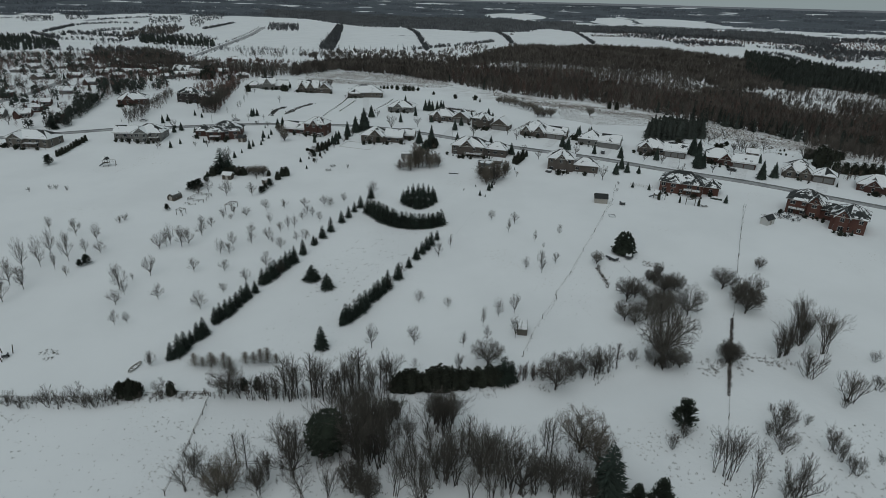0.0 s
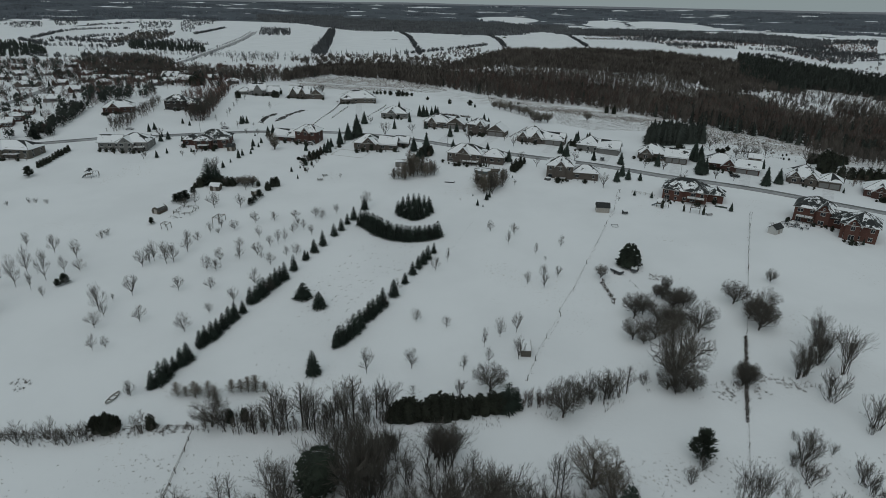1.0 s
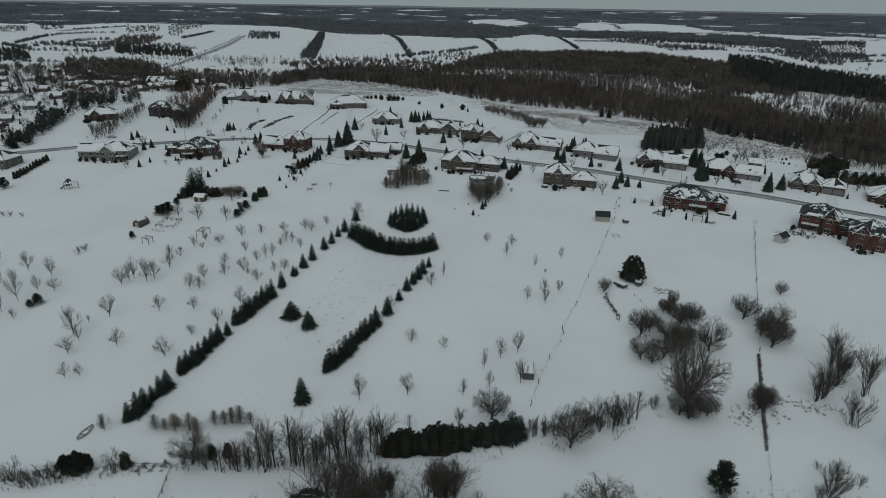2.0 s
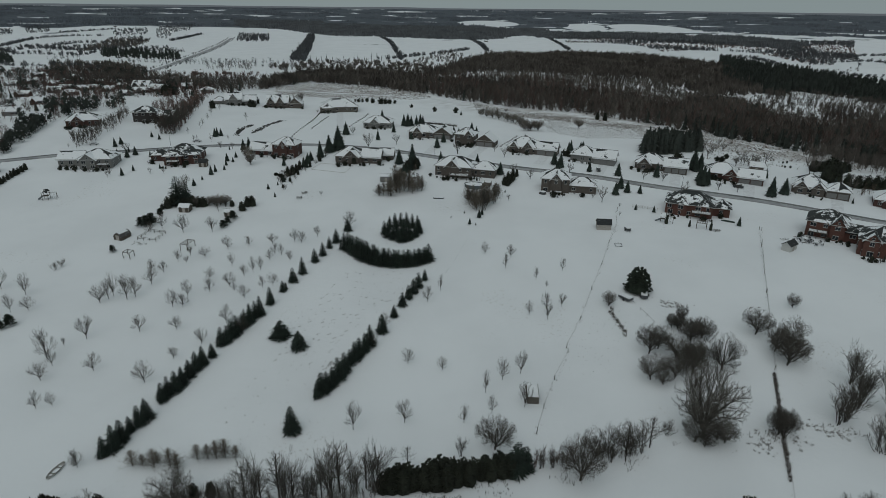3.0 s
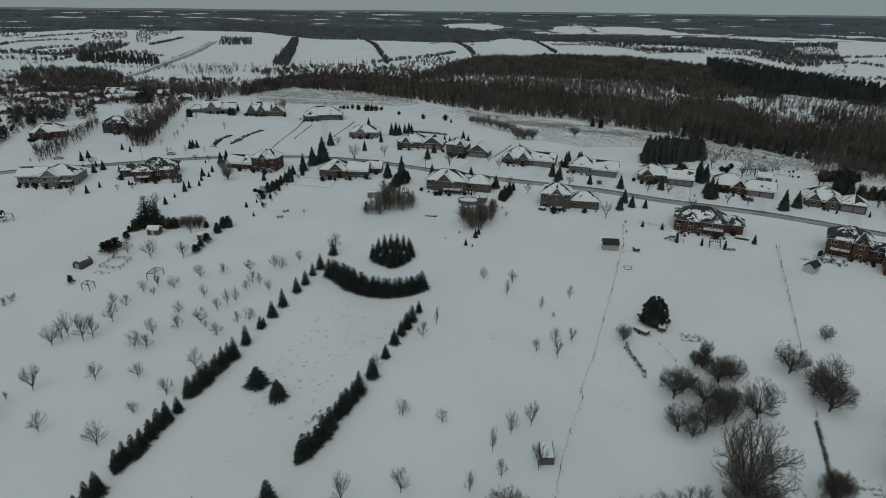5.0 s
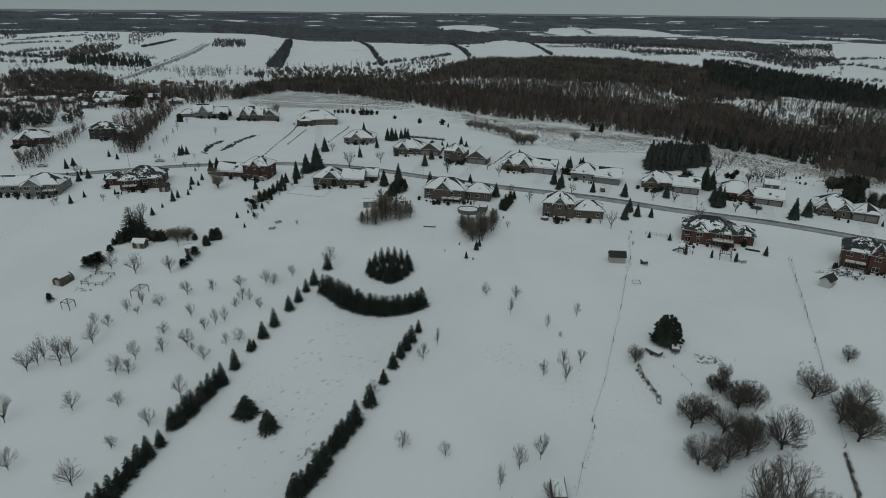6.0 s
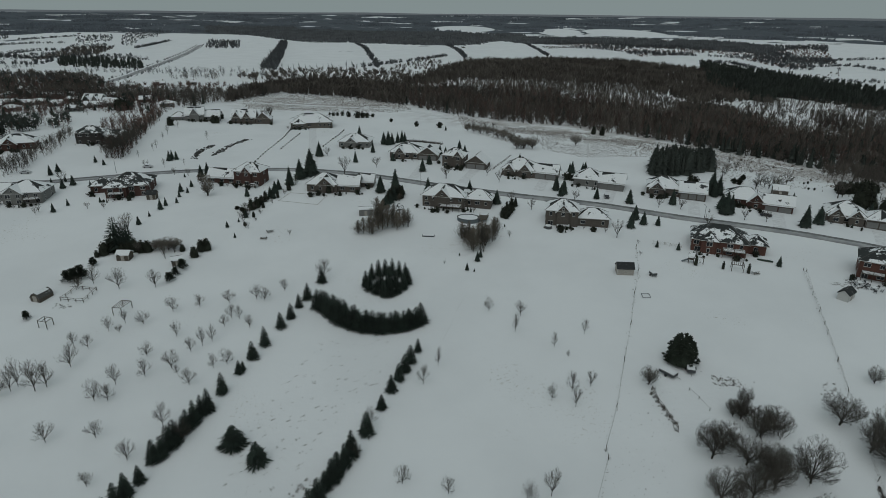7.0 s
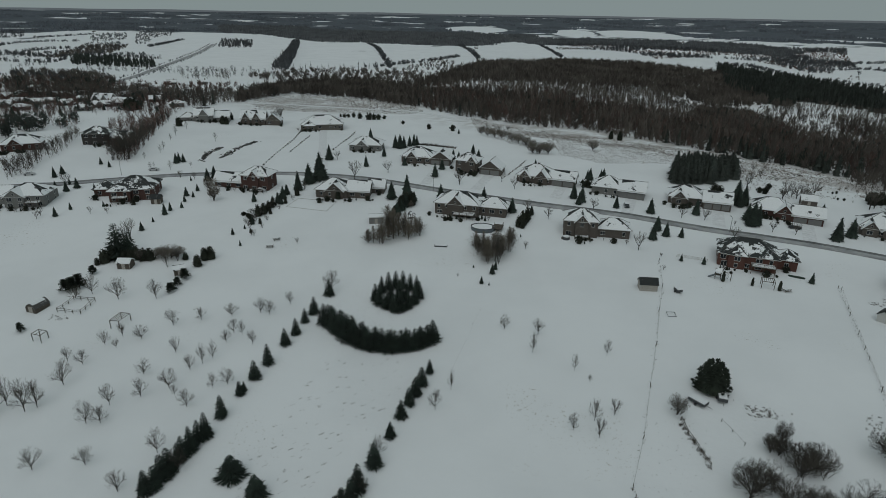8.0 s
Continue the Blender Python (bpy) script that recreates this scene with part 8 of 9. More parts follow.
def shed(label, spot, angle, w, d, h, up, wall, roof_mat, kind="gx", door_at=0.5):
    root = empty("shed", on_ground(*spot, angle), label, "shed")
    body = Geo().box(0, w, 0, d, -0.6, h)
    if kind == "gx":
        k = len(body.v)
        body.v += [(0, 0, h), (0, d, h), (0, d / 2, h + up), (w, 0, h), (w, d, h), (w, d / 2, h + up)]
        body.f += [(k, k + 2, k + 1), (k + 3, k + 4, k + 5)]
    part("wall", body, wall, root)
    g, lines = slab_roof(0, w, 0, d, h, kind, up, 0.25)
    top = part("roof", g, roof_mat, root)
    for p, q in lines[:1]:
        part("ridge_cap", Geo().prism(p, q, 0.08, 0.08, 4), CAP, top)
    x = w * door_at
    leaf = part("door", Geo().box(x - 0.55, x + 0.55, -0.06, 0.02, 0, min(2.0, h - 0.2)), TIMBER_PALE, root)
    part("handle", Geo().box(x + 0.38, x + 0.44, -0.1, -0.062, 0.9, 1.1), METAL, leaf)
    for s in (0, w):
        part("corner_trim", Geo().box(s - 0.06, s + 0.06, -0.05, 0.06, -0.3, h), TRIM if wall is not TIMBER else TIMBER_PALE, root)
    return root


shed("grey garden shed with wind blown dark roof", GREY_SHED_AT[0], -8, 5.2, 3.4, 2.3, 1.3, TIMBER_PALE, SWEPT)
shed("white garden shed with dark patchy roof", WHITE_SHED_AT[1], 34, 4.6, 3.0, 2.2, 1.2, TRIM, SWEPT)
shed("small timber garden hut with snowy roof", HUT_AT[0], -4, 4.0, 3.2, 2.1, 1.0, TIMBER, SHINGLE)
shed("dark shed beside the brick bungalow", DARK_SHED_AT[0], 2, 3.6, 3.0, 2.3, 1.2, TIMBER, SWEPT)
shed("grey box shed at the end of a larch clump", BOX_SHED_AT[0], 4, 5.2, 3.6, 2.6, 0.5, SIDING, SHINGLE)
shed("small open garden shelter beside junipers", (-77.5, 250.5), 25, 3.2, 2.6, 2.0, 0.8, TIMBER, SHINGLE)
shed("outbuilding behind the eastern houses", (160, 312), -25, 6, 5, 2.5, 1.8, STONE, SHINGLE)


def timber_ramp(x, y, angle):
    """A boarded wedge: low front, snowy deck rising to the back, one side wall standing proud."""
    root = empty("timber_ramp", on_ground(x, y, angle), "weathered pale boarded ramp with a snowy deck in the field", "ramp")
    for k in range(6):
        z = -0.3 + 0.32 * k
        part("board", Geo().box(0, 2.4, -0.05, 0.03, z, z + 0.305), SIDING_TAN, root)
    for x0 in (0.0, 2.34):
        g = Geo()
        top = 0.35 if x0 else 0.0
        g.v = [(x0, 0.03, -0.3), (x0, 3.4, -0.3), (x0, 3.4, 2.3 + top), (x0, 0.03, 1.6 + top * 0.3)]
        g.v += [(a + 0.06, c, d) for a, c, d in g.v]
        g.f = [(0, 3, 2, 1), (4, 5, 6, 7), (0, 1, 5, 4), (1, 2, 6, 5), (2, 3, 7, 6), (3, 0, 4, 7)]
        part("side_wall", g, TIMBER, root)
    g = Geo()
    g.v = [(0.065, 0.035, 1.5), (2.335, 0.035, 1.5), (2.335, 3.38, 2.2), (0.065, 3.38, 2.2)]
    g.v += [(a, c, d + 0.14) for a, c, d in g.v]
    g.f = [(0, 3, 2, 1), (4, 5, 6, 7), (0, 1, 5, 4), (1, 2, 6, 5), (2, 3, 7, 6), (3, 0, 4, 7)]
    part("deck", g, SNOW, root, "snow covered deck")
    root.scale = (1.12, 1.12, 1.12)


timber_ramp(24.1, 143.3, -4)


def barn_shed(x, y, angle, length, w):
    """A small gambrel-roofed garden shed, dark, with snow left along the top."""
    root = empty("shed", on_ground(x, y, angle), "dark gambrel roofed garden shed with snow on top", "shed")
    prof = [(0, -0.5), (0, 1.25), (0.22 * w, 2.25), (0.5 * w, 2.75), (0.78 * w, 2.25), (w, 1.25), (w, -0.5)]
    g = Geo()
    g.v = [(s, a, c) for s in (0, length) for a, c in prof]
    n = len(prof)
    g.f = [tuple(range(n - 1, -1, -1)), tuple(range(n, 2 * n)), (0, 1, n + 1, n), (n - 2, n - 1, 2 * n - 1, 2 * n - 2)]
    part("wall", g, TIMBER, root)
    for k in range(1, n - 2):
        (a0, c0), (a1, c1) = prof[k], prof[k + 1]
        r = Geo()
        r.v = [(s, a, c + up) for up in (0.01, 0.11) for s, a, c in ((-0.2, a0, c0), (length + 0.2, a0, c0), (length + 0.2, a1, c1), (-0.2, a1, c1))]
        r.f = [(0, 3, 2, 1), (4, 5, 6, 7), (0, 1, 5, 4), (1, 2, 6, 5), (2, 3, 7, 6), (3, 0, 4, 7)]
        panel = part("roof_panel", r, CAP, root)
        if k in (2, 3):
            s = Geo()
            s.v = [(x0, a, c + up) for up in (0.115, 0.2) for x0, a, c in ((0.2, a0, c0), (length - 0.3, a0, c0), (length - 0.5, a1, c1), (0.1, a1, c1))]
            s.f = list(r.f)
            part("snow_cover", s, SNOW, panel)
    part("door", Geo().box(-0.05, 0.02, w / 2 - 0.7, w / 2 + 0.7, 0, 1.9), TIMBER_PALE, root)


barn_shed(-107.3, 229.2, 71, 4.6, 3.4)


def beam(g, a, b, r=0.08):
    return g.prism(a, b, r, r, 4)


def pergola(label, corners, height, rafters):
    """Posts at the corners, beams between them, rafters across."""
    cx, cy = sum(p[0] for p in corners) / len(corners), sum(p[1] for p in corners) / len(corners)
    root = empty("pergola", on_ground(cx, cy), label, "pergola")
    z = ground_z(cx, cy)
    q = [(x - cx, y - cy, ground_z(x, y) - z) for x, y in corners]
    for x, y, zz in q:
        part("post", beam(Geo(), (x, y, zz - 0.4), (x, y, height), 0.12), TIMBER, root)
    for i in range(len(q)):
        a, b = q[i], q[(i + 1) % len(q)]
        part("beam", beam(Geo(), (a[0], a[1], height), (b[0], b[1], height), 0.1), TIMBER, root)
    for k in range(rafters):
        f = (k + 1) / (rafters + 1)
        a = Vector(q[0]).lerp(Vector(q[1]), f)
        b = Vector(q[3]).lerp(Vector(q[2]), f)
        part("rafter", beam(Geo(), (a.x, a.y, height + 0.1), (b.x, b.y, height + 0.1), 0.07), TIMBER, root)
    return root


pergola("open dark timber garden pergola in the orchard", PERGOLA_AT, 2.3, 3)
pergola("small bare gazebo frame in the orchard", FRAME_AT, 2.1, 1)


def fence(label, points, gap, post_h, rails, post_r=0.07, mat=TIMBER, wire=0.012, lean=0.0, close=False):
    """A line of posts with rails or wires between them."""
    pts = [Vector((x, y, 0)) for x, y in points]
    if close:
        pts.append(pts[0])
    places = []
    for a, b in zip(pts, pts[1:]):
        n = max(1, round((b - a).length / gap))
        places += [a.lerp(b, k / n) for k in range(n)]
    places.append(pts[-1])
    x0, y0 = places[0].x, places[0].y
    root = empty("fence", on_ground(x0, y0), label, "fence")
    z0, rng = ground_z(x0, y0), random.Random(int(x0 * 7))
    tops = []
    for p in places:
        z = ground_z(p.x, p.y) - z0
        t = Vector((p.x - x0 + rng.uniform(-lean, lean), p.y - y0 + rng.uniform(-lean, lean), z + post_h * rng.uniform(0.85, 1.1)))
        part("post", Geo().prism((p.x - x0, p.y - y0, z - 0.4), t, post_r, post_r * 0.9, 5), mat, root)
        tops.append((Vector((p.x - x0, p.y - y0, z)), t))
    for f in rails:
        for (a0, a1), (b0, b1) in zip(tops, tops[1:]):
            part("rail" if wire > 0.03 else "wire", Geo().prism(a0.lerp(a1, f), b0.lerp(b1, f), wire, wire, 4), mat, root)
    return root


fence("post and rail corral round a small orchard plot", CORRAL_AT, 2.3, 1.3, (0.5, 0.92), 0.1, TIMBER, 0.06, close=True)
fence("old wire fence with leaning posts across the snow field", FENCE_WEST + FENCE_WEST_NEAR, 22, 1.5, (0.5, 0.9), 0.09, lean=0.3, wire=0.01)
fence("wire fence with leaning posts beside the brick house", FENCE_EAST, 22, 1.4, (0.5, 0.9), 0.075, lean=0.3, wire=0.01)
fence("wire fence line running to the near thicket", FENCE_LINE_NEAR, 16, 1.3, (0.4, 0.65, 0.9), 0.08, lean=0.15, wire=0.01)
fence("rail fence along a field edge", FENCE_FIELD, 4, 1.3, (0.55, 0.92), 0.09, TIMBER, 0.045, lean=0.2)
fence("old rail fence in the hedgerow", FENCE_BELT, 5, 1.1, (0.5, 0.9), 0.08, TIMBER, 0.04, lean=0.2)
fence("old rail fence in the thicket", FENCE_THICKET, 4, 1.2, (0.5, 0.9), 0.08, TIMBER, 0.045, lean=0.2)
fence("broken rail fence beside the oak grove", FENCE_GROVE, 3, 1.1, (0.4, 0.85), 0.1, TIMBER, 0.07, lean=0.3)
fence("rail fence behind the oak grove", FENCE_GROVE_BACK, 4, 0.9, (0.75,), 0.07, TIMBER, 0.02)
fence("garden fence beside the brick house", [(86, 262), (95, 258.5)], 2, 1.2, (0.3, 0.6, 0.9), 0.06, TIMBER_PALE, 0.035)
fence("low boards round a snowed over backyard rink", RINK_AT, 4, 0.3, (0.5,), 0.04, TIMBER_PALE, 0.06, close=True)


def trailer(label, x, y, angle, w, l, h):
    root = empty("trailer", on_ground(x, y, angle), label, "trailer")
    part("bed", Geo().box(-w / 2, w / 2, -l / 2, l / 2, 0.5, 0.5 + h), METAL, root)
    part("snow_cover", Geo().box(-w / 2 + 0.1, w / 2 - 0.1, -l / 2 + 0.1, l / 2 - 0.1, 0.504 + h, 0.72 + h), SNOW, root, "thick snow on the load")
    for s in (-1, 1):
        wheel = part("wheel", Geo().prism((s * (w / 2 + 0.02), 0, 0.33), (s * (w / 2 + 0.24), 0, 0.33), 0.34, 0.34, 12), RUBBER, root)
        part("rim", Geo().prism((s * (w / 2 + 0.243), 0, 0.33), (s * (w / 2 + 0.26), 0, 0.33), 0.19, 0.17, 10), METAL, wheel)
    part("drawbar", Geo().prism((0, -l / 2, 0.55), (0, -l / 2 - 1.4, 0.45), 0.06, 0.05, 4), METAL, root)


trailer("snow covered utility trailer under the evergreen", *TRAILER_AT[0], 35, 2.0, 4.0, 0.6)
trailer("snow covered dark trailer beside the evergreen", *TRAILER_AT[1], -20, 2.0, 3.6, 0.8)


def car(label, x, y, angle, paint):
    root = empty("car", on_ground(x, y, angle), label, "car", "parked cars")
    g = Geo()
    prof = [(-2.2, 0.35), (-2.2, 0.85), (-1.3, 0.95), (-0.7, 1.45), (0.9, 1.45), (1.6, 0.95), (2.2, 0.85), (2.2, 0.35)]
    g.v = [(s * 0.88, y0, z0) for s in (-1, 1) for y0, z0 in prof]
    n = len(prof)
    g.f = [tuple(range(n)), tuple(range(2 * n - 1, n - 1, -1))] + [(i, n + i, n + (i + 1) % n, (i + 1) % n) for i in range(n)]
    part("body", g, paint, root)
    part("snow_cover", Geo().box(-0.75, 0.75, -0.7, 0.9, 1.454, 1.55), SNOW, root, "snow on the roof")
    for s in (-1, 1):
        part("side_window", Geo().box(s * 0.885 - 0.01, s * 0.885 + 0.01, -0.75, 0.95, 1.0, 1.36), GLASS, root)
        for y0 in (-1.35, 1.35):
            wheel = part("wheel", Geo().prism((s * 0.72, y0, 0.32), (s * 0.92, y0, 0.32), 0.33, 0.33, 12), RUBBER, root)
            part("rim", Geo().prism((s * 0.922, y0, 0.32), (s * 0.94, y0, 0.32), 0.2, 0.18, 10), METAL, wheel)
        part("headlight", Geo().box(s * 0.65 - 0.15, s * 0.65 + 0.15, -2.22, -2.18, 0.62, 0.78), TRIM, root)
        part("tail_light", Geo().box(s * 0.68 - 0.14, s * 0.68 + 0.14, 2.18, 2.22, 0.62, 0.78), BRICK, root)


for (x, y), angle, paint, label in zip(CAR_AT, (-10, 95, 100, 60, 70), (CAR_DARK, CAR_PALE, CAR_PALE, CAR_DARK, CAR_PALE),
                                       ("dark car parked on a snowy driveway", "pale car parked beside the road", "silver car on a snowy lane", "dark car in front of the garage", "silver car behind the brick house")):
    car(label, x, y, angle, paint)
trailer("small dark cart with snow on it in the field", *CART_AT[0], 5, 1.7, 2.3, 0.7)


def frame_cart(x, y):
    root = empty("goal_frame", on_ground(x, y, -5), "snowy metal frame lying in the field", "frame")
    root.scale = (0.72, 0.72, 0.8)
    for a, b in (((-1.6, -1.4, 0.15), (1.6, -1.4, 0.15)), ((-1.6, 1.4, 0.6), (1.6, 1.4, 0.6)), ((-1.6, -1.4, 0.15), (-1.6, 1.4, 0.6)), ((1.6, -1.4, 0.15), (1.6, 1.4, 0.6)), ((-1.6, 1.4, 0), (-1.6, 1.4, 0.6)), ((1.6, 1.4, 0), (1.6, 1.4, 0.6))):
        part("bar", beam(Geo(), a, b, 0.09), METAL, root)


frame_cart(*CART_AT[1])


def ring(g, r0, r1, z0, z1, n=28, sx=1.0):
    k = len(g.v)
    for i in range(n):
        c, s = math.cos(2 * math.pi * i / n), math.sin(2 * math.pi * i / n)
        g.v += [(r0 * c * sx, r0 * s, z0), (r1 * c * sx, r1 * s, z0), (r1 * c * sx, r1 * s, z1), (r0 * c * sx, r0 * s, z1)]
    for i in range(n):
        a, b = k + 4 * i, k + 4 * ((i + 1) % n)
        g.f += [(a + j, b + j, b + (j + 1) % 4, a + (j + 1) % 4) for j in range(4)]
    return g


def disc(r, z0, z1, n=28, sx=1.0):
    g = Geo()
    g.v = [(r * sx * math.cos(2 * math.pi * i / n), r * math.sin(2 * math.pi * i / n), z) for z in (z0, z1) for i in range(n)]
    g.f = [tuple(range(n - 1, -1, -1)), tuple(range(n, 2 * n))] + [(i, (i + 1) % n, n + (i + 1) % n, n + i) for i in range(n)]
    return g


pool = empty("above_ground_pool", on_ground(*POOL_AT[0], -17), "oval above ground pool covered with snow beside a deck", "pool")
part("pool_wall", ring(Geo(), 3.35, 3.5, -0.3, 1.25, 36, 1.25), POOL, pool)
part("rim", ring(Geo(), 3.3, 3.62, 1.254, 1.33, 36, 1.25), METAL, pool)
part("snow_cover", disc(3.3, 0.2, 1.12, 36, 1.25), SNOW, pool, "smooth snow over the water")
deck = part("deck", Geo().box(3.6, 7.2, -1.2, 4.0, 1.0, 1.25), TIMBER, pool)
for x in (3.8, 7.0):
    for y in (-1.0, 3.8):
        part("post", Geo().box(x - 0.08, x + 0.08, y - 0.08, y + 0.08, -0.6, 2.2), TIMBER, deck)
part("rail", Geo().box(7.0, 7.12, -1.2, 4.0, 2.1, 2.2), TIMBER, deck)
part("rail", Geo().box(3.6, 7.2, -1.2, -1.08, 2.1, 2.2), TIMBER, deck)

tub = empty("hot_tub", on_ground(*TUB_AT[0], -13), "dark round hot tub with snow on its cover", "hot tub")
part("shell", disc(1.3, -0.2, 0.95), METAL, tub)
part("snow_cover", disc(1.2, 0.954, 1.15), SNOW, tub, "snow on the cover")
part("step", Geo().box(-1.7, -1.25, -0.6, 0.6, -0.2, 0.4), TIMBER, tub)

raft = empty("swim_raft", on_ground(*RAFT_AT[0], -8), "snow covered dark flat raft lying on the lawn", "raft")
part("hull", Geo().box(-2.2, 2.2, -0.8, 0.8, 0.0, 0.35), METAL, raft)
part("snow_cover", Geo().box(-2.05, 2.05, -0.65, 0.65, 0.354, 0.5), SNOW, raft)


def picnic_table(x, y, angle, label):
    root = empty("picnic_table", on_ground(x, y, angle), label, "table", "picnic tables")
    part("tabletop", Geo().box(-1.2, 1.2, -0.4, 0.4, 0.7, 0.78), TIMBER, root)
    part("snow_cover", Geo().box(-1.1, 1.1, -0.35, 0.35, 0.784, 0.9), SNOW, root)
    for s in (-1, 1):
        part("bench", Geo().box(-1.2, 1.2, s * 0.75 - 0.14, s * 0.75 + 0.14, 0.42, 0.48), TIMBER, root)
        for t in (-1, 1):
            part("leg", beam(Geo(), (s * 0.9, t * 0.8, -0.1), (s * 0.9, t * 0.15, 0.7), 0.06), TIMBER, root)


picnic_table(*TABLE_AT[0], 5, "snowy dark picnic table on the open lawn")
picnic_table(*TABLE_AT[1], 30, "snowy bench table near the garden bed")


def patio_set(x, y, chairs):
    """A round garden table with chairs about it, all under snow."""
    table = empty("patio_table", on_ground(x, y), "round dark patio table under snow beside the brick house", "table")
    part("tabletop", disc(0.85, 0.7, 0.76, 20), METAL, table)
    part("snow_cover", disc(0.8, 0.764, 0.98, 20), SNOW, table, "snow heaped on the table")
    part("pedestal", Geo().prism((0, 0, -0.1), (0, 0, 0.7), 0.22, 0.07, 8), METAL, table)
    for k in range(chairs):
        a = 2 * math.pi * k / chairs + 0.4
        r = 2.0 + 0.3 * (k % 2)
        chair = empty("patio_chair", on_ground(x + r * math.cos(a), y + r * math.sin(a), math.degrees(a) + 90), "dark metal patio chair with a snowy seat", "chair", "patio chairs")
        part("seat", Geo().box(-0.36, 0.36, -0.34, 0.34, 0.4, 0.46), METAL, chair)
        part("snow_cover", Geo().box(-0.3, 0.3, -0.28, 0.28, 0.464, 0.6), SNOW, chair)
        part("backrest", Geo().box(-0.36, 0.36, -0.42, -0.345, 0.5, 1.05), METAL, chair)
        for s in (-1, 1):
            part("armrest", Geo().box(s * 0.4 - 0.035, s * 0.4 + 0.035, -0.4, 0.3, 0.62, 0.68), METAL, chair)
            for t in (-1, 1):
                part("leg", beam(Geo(), (s * 0.38, t * 0.32, -0.15), (s * 0.36, t * 0.3, 0.62), 0.035), METAL, chair)


patio_set(138.2, 227.6, 6)
patio_set(140.0, 223.9, 5)


def play_tower(label, x, y, angle, size, height):
    """A timber climbing tower: posts, platform, little roof, swing beam with two swings."""
    root = empty("play_tower", on_ground(x, y, angle), label, "play set")
    s = size / 2
    for a in (-s, s):
        for b in (-s, s):
            part("post", beam(Geo(), (a, b, -0.3), (a, b, height), 0.09), TIMBER, root)
    part("platform", Geo().box(-s, s, -s, s, height * 0.5, height * 0.5 + 0.1), TIMBER, root)
    g, _ = slab_roof(-s, s, -s, s, height, "gx", size * 0.45, 0.2)
    part("roof", g, SHINGLE_BARE, root)
    part("swing_beam", beam(Geo(), (s, 0, height * 0.92), (s + 3.0, 0, height * 0.92), 0.09), TIMBER, root)
    for t in (-0.7, 0.7):
        part("brace", beam(Geo(), (s + 3.0, t, -0.2), (s + 3.0, 0, height * 0.92), 0.08), TIMBER, root)
    for k in (1.0, 2.0):
        seat = part("swing_seat", Geo().box(s + k - 0.22, s + k + 0.22, -0.12, 0.12, 0.5, 0.54), RUBBER, root)
        for t in (-0.2, 0.2):
            part("chain", beam(Geo(), (s + k + t, 0, 0.545), (s + k + t, 0, height * 0.9), 0.02), METAL, seat)
    part("slide", Geo().prism((-s, 0, height * 0.5), (-s - 2.0, 0, 0.1), 0.3, 0.3, 4), POOL, root)


play_tower("dark timber play tower with swings on the lawn", *STAND_AT[0], 10, 2.2, 3.2)
play_tower("timber play tower with swings behind the larches", *PLAYSET_AT[0], -60, 1.8, 3.0)
play_tower("timber swing set behind the brick house", *PLAYSET_AT[1], -25, 1.6, 2.6)
pergola("dark timber pergola over a garden table", [(103.2, 239.4), (106.4, 238.0), (107.8, 241.0), (104.6, 242.4)], 2.4, 5)


def lamp_post(x, y):
    root = empty("street_lamp", on_ground(x, y, 90), "thin dark street lamp beside the road", "street lamp", "street lamps")
    part("pole", Geo().prism((0, 0, -0.5), (0, 0, 6.2), 0.09, 0.06, 7), METAL, root)
    part("arm", Geo().prism((0, 0, 6.1), (1.1, 0, 6.35), 0.05, 0.04, 5), METAL, root)
    part("lamp_head", Geo().box(0.95, 1.5, -0.13, 0.13, 6.28, 6.42), METAL, root)


for x, y in POLE_AT:
    lamp_post(x, y)


# clipped shrubs along the drives
def drive_shrubs(line, gap):
    for p in spline(line, gap):
        plant("bush", p.x, p.y, planter.uniform(0.8, 1.2), 0.9, "clipped drive shrubs", "small clipped dark shrub edging a snowy drive")


for line in (HEDGE_ROW_W, HEDGE_ROW_E, HEDGE_ROW_F):
    drive_shrubs(line, 4.6)


def boulders(name, label, line, count, size, seed):
    """Fieldstones heaped along a bank."""
    rng, g = random.Random(seed), Geo()
    path = spline(line, 0.8)
    root = empty(name, on_ground(path[0].x, path[0].y), label, "rockery")
    z0 = ground_z(path[0].x, path[0].y)
    for k in range(count):
        p = path[int(rng.random() * len(path))]
        x, y, r = p.x + rng.gauss(0, 0.9), p.y + rng.gauss(0, 0.9), rng.uniform(0.5, 1.0) * size
        g = Geo()
        n = 7
        z = ground_z(x, y) - z0
        for zz, rr in ((-0.3, 1.0), (0.35, 0.95), (0.75, 0.55)):
            g.v += [((rr * r * rng.uniform(0.8, 1.15)) * math.cos(2 * math.pi * i / n), (rr * r * rng.uniform(0.8, 1.15)) * math.sin(2 * math.pi * i / n), zz * r) for i in range(n)]
        g.f = [(j * n + i, j * n + (i + 1) % n, (j + 1) * n + (i + 1) % n, (j + 1) * n + i) for j in range(2) for i in range(n)] + [tuple(2 * n + i for i in range(n))]
        stone = part("stone", g, ROCK, root)
        stone.location = (x - path[0].x, y - path[0].y, z)


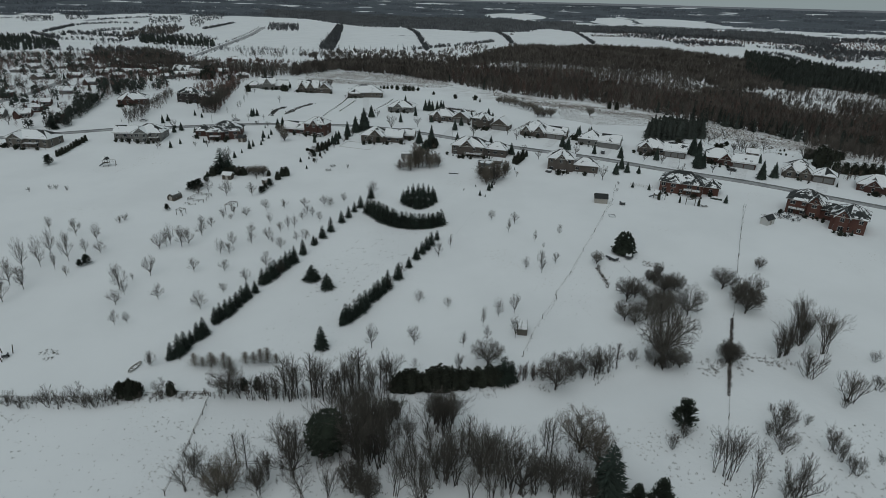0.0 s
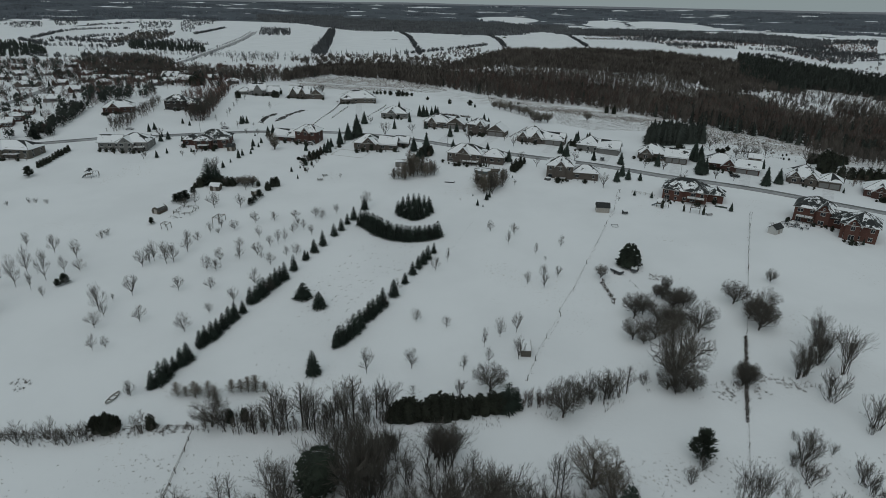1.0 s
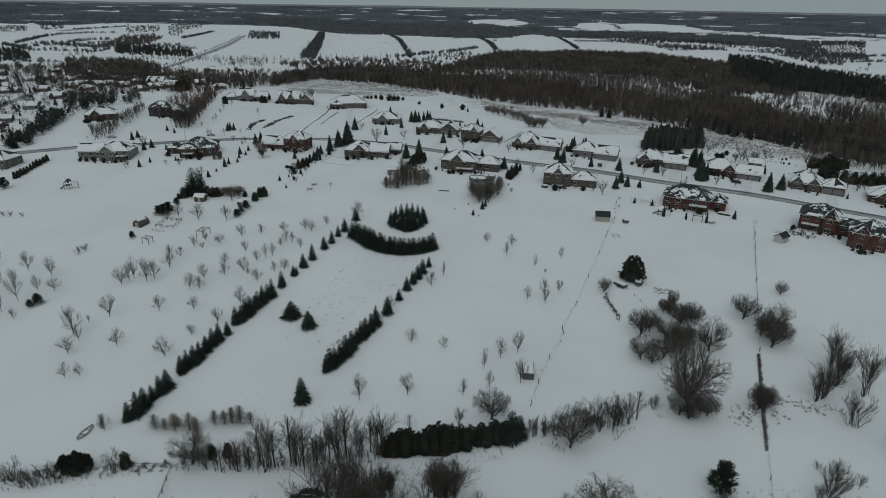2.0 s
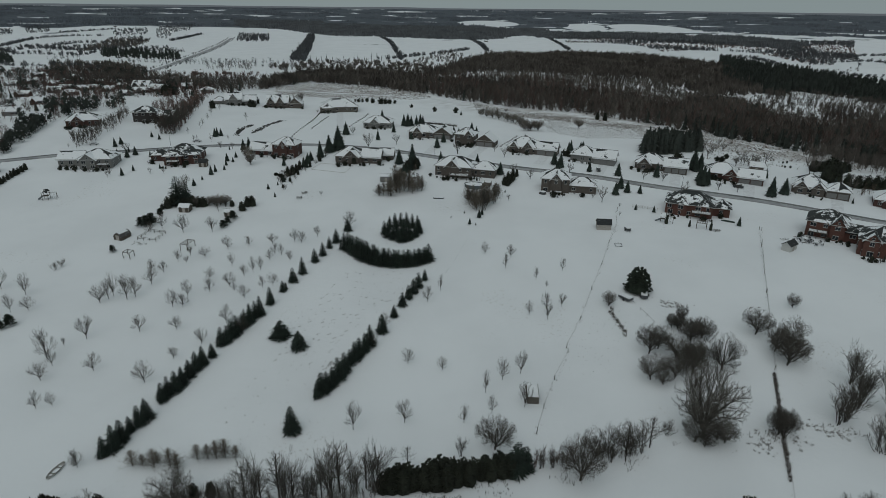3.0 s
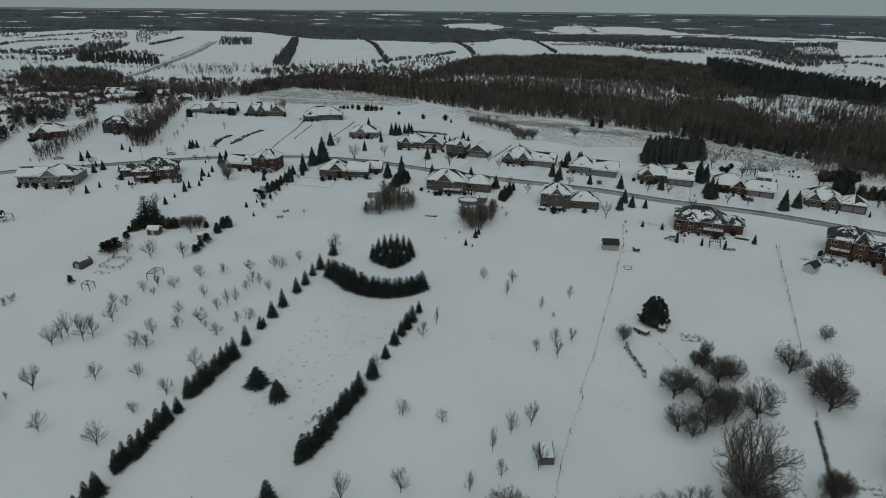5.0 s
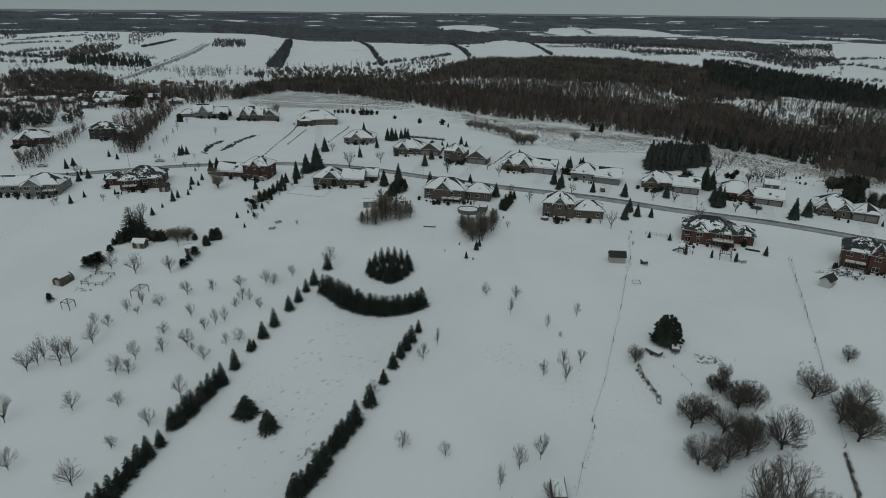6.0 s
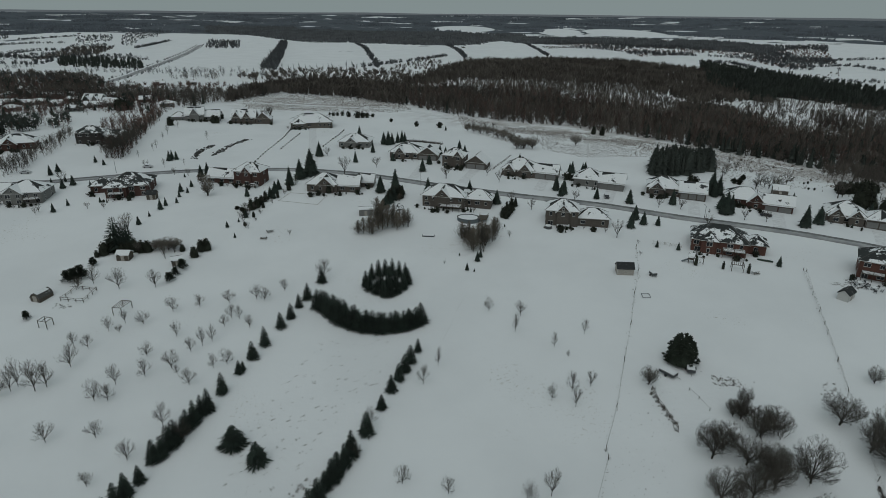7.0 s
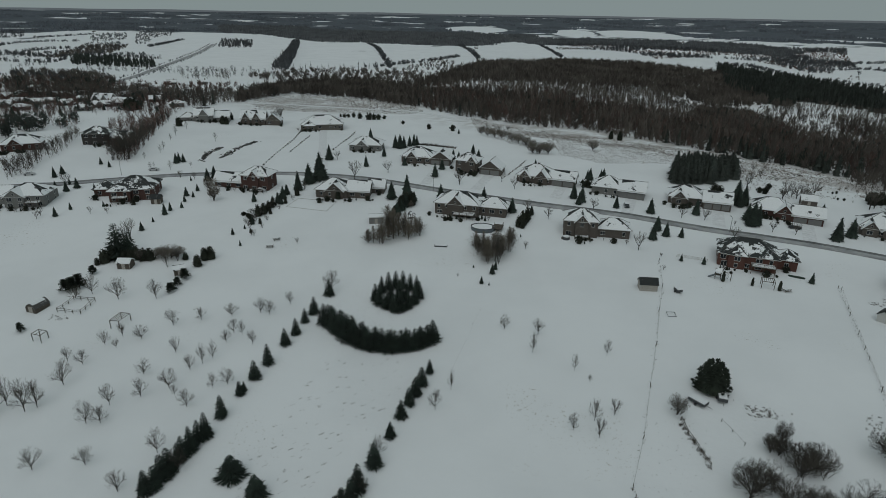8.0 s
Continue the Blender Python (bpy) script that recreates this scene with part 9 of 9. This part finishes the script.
boulders("rockery", "curved bank of dark fieldstones in snow", ROCKS_W, 130, 0.58, 3)
boulders("rockery", "curved bank of dark fieldstones beside the drive", ROCKS_E, 170, 0.58, 4)
stuff("low_hedge", along(LOW_HEDGE, 0.3, 80, 0.5), "scrub", (1.5, 2.2), WOOD_TWIG, "low dark clipped hedge behind the houses", "hedge", 80, 1.2)
stuff("low_hedge", along(GARDEN_WALL, 0.7, 81, 0.4), "scrub", (0.7, 1.1), WOOD_TWIG, "low bare hedge beside a house", "hedge", 81, 1.2)

def boat(name, label, x, y, angle, length, width, upturned, hull_mat):
    """A small open boat: a hull pointed at both ends, gunwales, thwarts."""
    root = empty(name, on_ground(x, y, angle), label, "boat")
    n, g = 12, Geo()
    for i in range(n + 1):
        f = i / n
        w = width / 2 * math.sin(math.pi * min(0.985, max(0.015, f))) ** 0.6
        for a, c in ((-1, 0.55), (-0.75, 0.15), (0, 0.0), (0.75, 0.15), (1, 0.55)):
            z = c + 0.12 * (2 * f - 1) ** 4
            g.v.append((length * (f - 0.5), a * w, 0.62 - z if upturned else z))
    g.f = [(5 * i + j, 5 * i + j + 1, 5 * i + j + 6, 5 * i + j + 5) for i in range(n) for j in range(4)]
    part("hull", g, hull_mat, root)
    for s in (0, 4):
        for i in range(n):
            part("gunwale", Geo().prism(g.v[5 * i + s], g.v[5 * i + 5 + s], 0.035, 0.035, 4), TIMBER, root)
    if not upturned:
        for f in (-0.18, 0.18):
            part("thwart", Geo().box(length * f - 0.12, length * f + 0.12, -width * 0.42, width * 0.42, 0.36, 0.4), TIMBER, root)
        part("snow_cover", Geo().box(-length * 0.3, length * 0.3, -width * 0.3, width * 0.3, 0.1, 0.3), SNOW, root, "snow lying in the boat")


boat("rowing_boat", "pale open rowing boat full of snow by the hedgerow", -72.1, 123.7, 78, 4.6, 1.4, False, SIDING_PALE)
boat("canoe", "dark green canoe lying upturned in the snow", 118.8, 246.6, -31, 4.9, 0.95, True, CANOE)
fence("old leaning timber posts in the snow field", [(-108.2, 128.1), (-105.6, 128.2), (-105.8, 124.6)], 6, 2.3, (), 0.13, lean=0.4)
trailer("small dark cart beside leaning posts in snow", -106.3, 126.6, 20, 1.1, 1.5, 0.5)
for x, y, height in ((93.6, 244.5, 3.6), (101.3, 241.2, 2.9), (107.9, 237.6, 3.4)):
    plant("cedar", x, y, height, 0.75, "columnar cedars", "small dark columnar cedar behind a brick house")
plant("small_spruce", 121.2, 242.5, 3.9, 1.3, "", "small full spruce beside an upturned canoe")
picnic_table(110.0, 237.1, 10, "snowy garden table behind the brick house")

# weeds, brush and tufts
spread = random.Random(90)
stuff("brush_pile", [(x + spread.gauss(0, 1.5), y + spread.gauss(0, 1.1)) for x, y in BRUSH_A + BRUSH_B for k in range(22)] + [(x + spread.gauss(0, 0.7), y + spread.gauss(0, 0.6)) for x, y in BRUSH_C + BRUSH_D for k in range(6)], "scrub", (0.12, 0.7), WOOD_TWIG, "heaps of dark brush half buried in snow", "brush", 91, 1.8)
stuff("fence_weeds", along([(65.0, 166.9), (65.3, 162.9), (65.4, 159.1)], 0.12, 126, 0.35), "scrub", (0.4, 1.1), WOOD_TWIG, "dark weeds along a fallen rail fence", "weeds", 126)
stuff("fence_weeds", along(WEED_LINE, 0.12, 92, 0.3), "scrub", (0.35, 1.15), WOOD_TWIG, "dense dark weeds along the fence line", "weeds", 92)
stuff("fence_weeds", along(FENCE_LINE_NEAR, 1.6, 93, 0.3), "tuft", (0.1, 0.4), GRASS, "dry weeds along the fence line", "weeds", 93)
stuff("fence_weeds", along(FENCE_WEST + FENCE_WEST_NEAR, 1.1, 94, 0.5), "tuft", (0.15, 0.5), GRASS, "dry weeds along the old fence", "weeds", 94)
stuff("fence_weeds", along(FENCE_GROVE, 0.25, 95, 0.8), "scrub", (0.4, 1.2), WOOD_TWIG, "dark weeds along the broken fence", "weeds", 95)
stuff("hedgerow_weeds", [p for p in along(BELT_WEEDS, 0.085, 96, 2.2) if noise.noise((p[0] * 0.11, p[1] * 0.11, 4.0)) > 0.12], "fine", (0.25, 0.9), WOOD_TWIG, "dry undergrowth along the hedgerow", "weeds", 96)
stuff("hedgerow_weeds", along(FENCE_BELT, 0.3, 97, 1.3), "scrub", (0.4, 1.4), WOOD_TWIG, "undergrowth along the hedgerow fence", "weeds", 97)
near_field = [(-110, 60), (120, 60), (130, 108), (-110, 106)]
stuff("grass_tufts", scatter(near_field, 1.2, 98, keep=0.6, clump=0.42), "tuft", (0.16, 0.55), GRASS, "dry grass tips pricking through field snow", "grass", 98)
stuff("grass_tufts", scatter([(-102, 82), (-52, 82), (-50, 106), (-96, 106)], 1.5, 127, keep=0.45), "tuft", (0.1, 0.42), GRASS, "dry grass tips in the field beside the rail fence", "grass", 127)
stuff("grass_tufts", scatter(EAST_STRIP, 1.2, 99, keep=0.5, clump=0.42), "tuft", (0.06, 0.3), GRASS, "dry grass tips in the meadow snow", "grass", 99)
stuff("footprints", along(TRACKS, 0.8, 100, 0.25), "tuft", (0.06, 0.12), ROCK, "line of dark footprints across the snow", "tracks", 100, 2.5)


# the last ridge against the sky, a backdrop whose glow imitates haze
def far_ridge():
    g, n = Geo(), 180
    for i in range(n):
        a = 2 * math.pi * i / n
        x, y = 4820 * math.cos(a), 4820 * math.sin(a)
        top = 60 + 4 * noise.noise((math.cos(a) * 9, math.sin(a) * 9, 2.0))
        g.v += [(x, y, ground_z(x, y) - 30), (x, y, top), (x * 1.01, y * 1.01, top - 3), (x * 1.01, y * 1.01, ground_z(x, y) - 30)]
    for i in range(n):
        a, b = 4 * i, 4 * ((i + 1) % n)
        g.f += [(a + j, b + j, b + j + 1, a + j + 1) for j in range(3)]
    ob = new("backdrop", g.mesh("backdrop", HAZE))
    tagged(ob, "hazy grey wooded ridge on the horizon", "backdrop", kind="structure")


far_ridge()
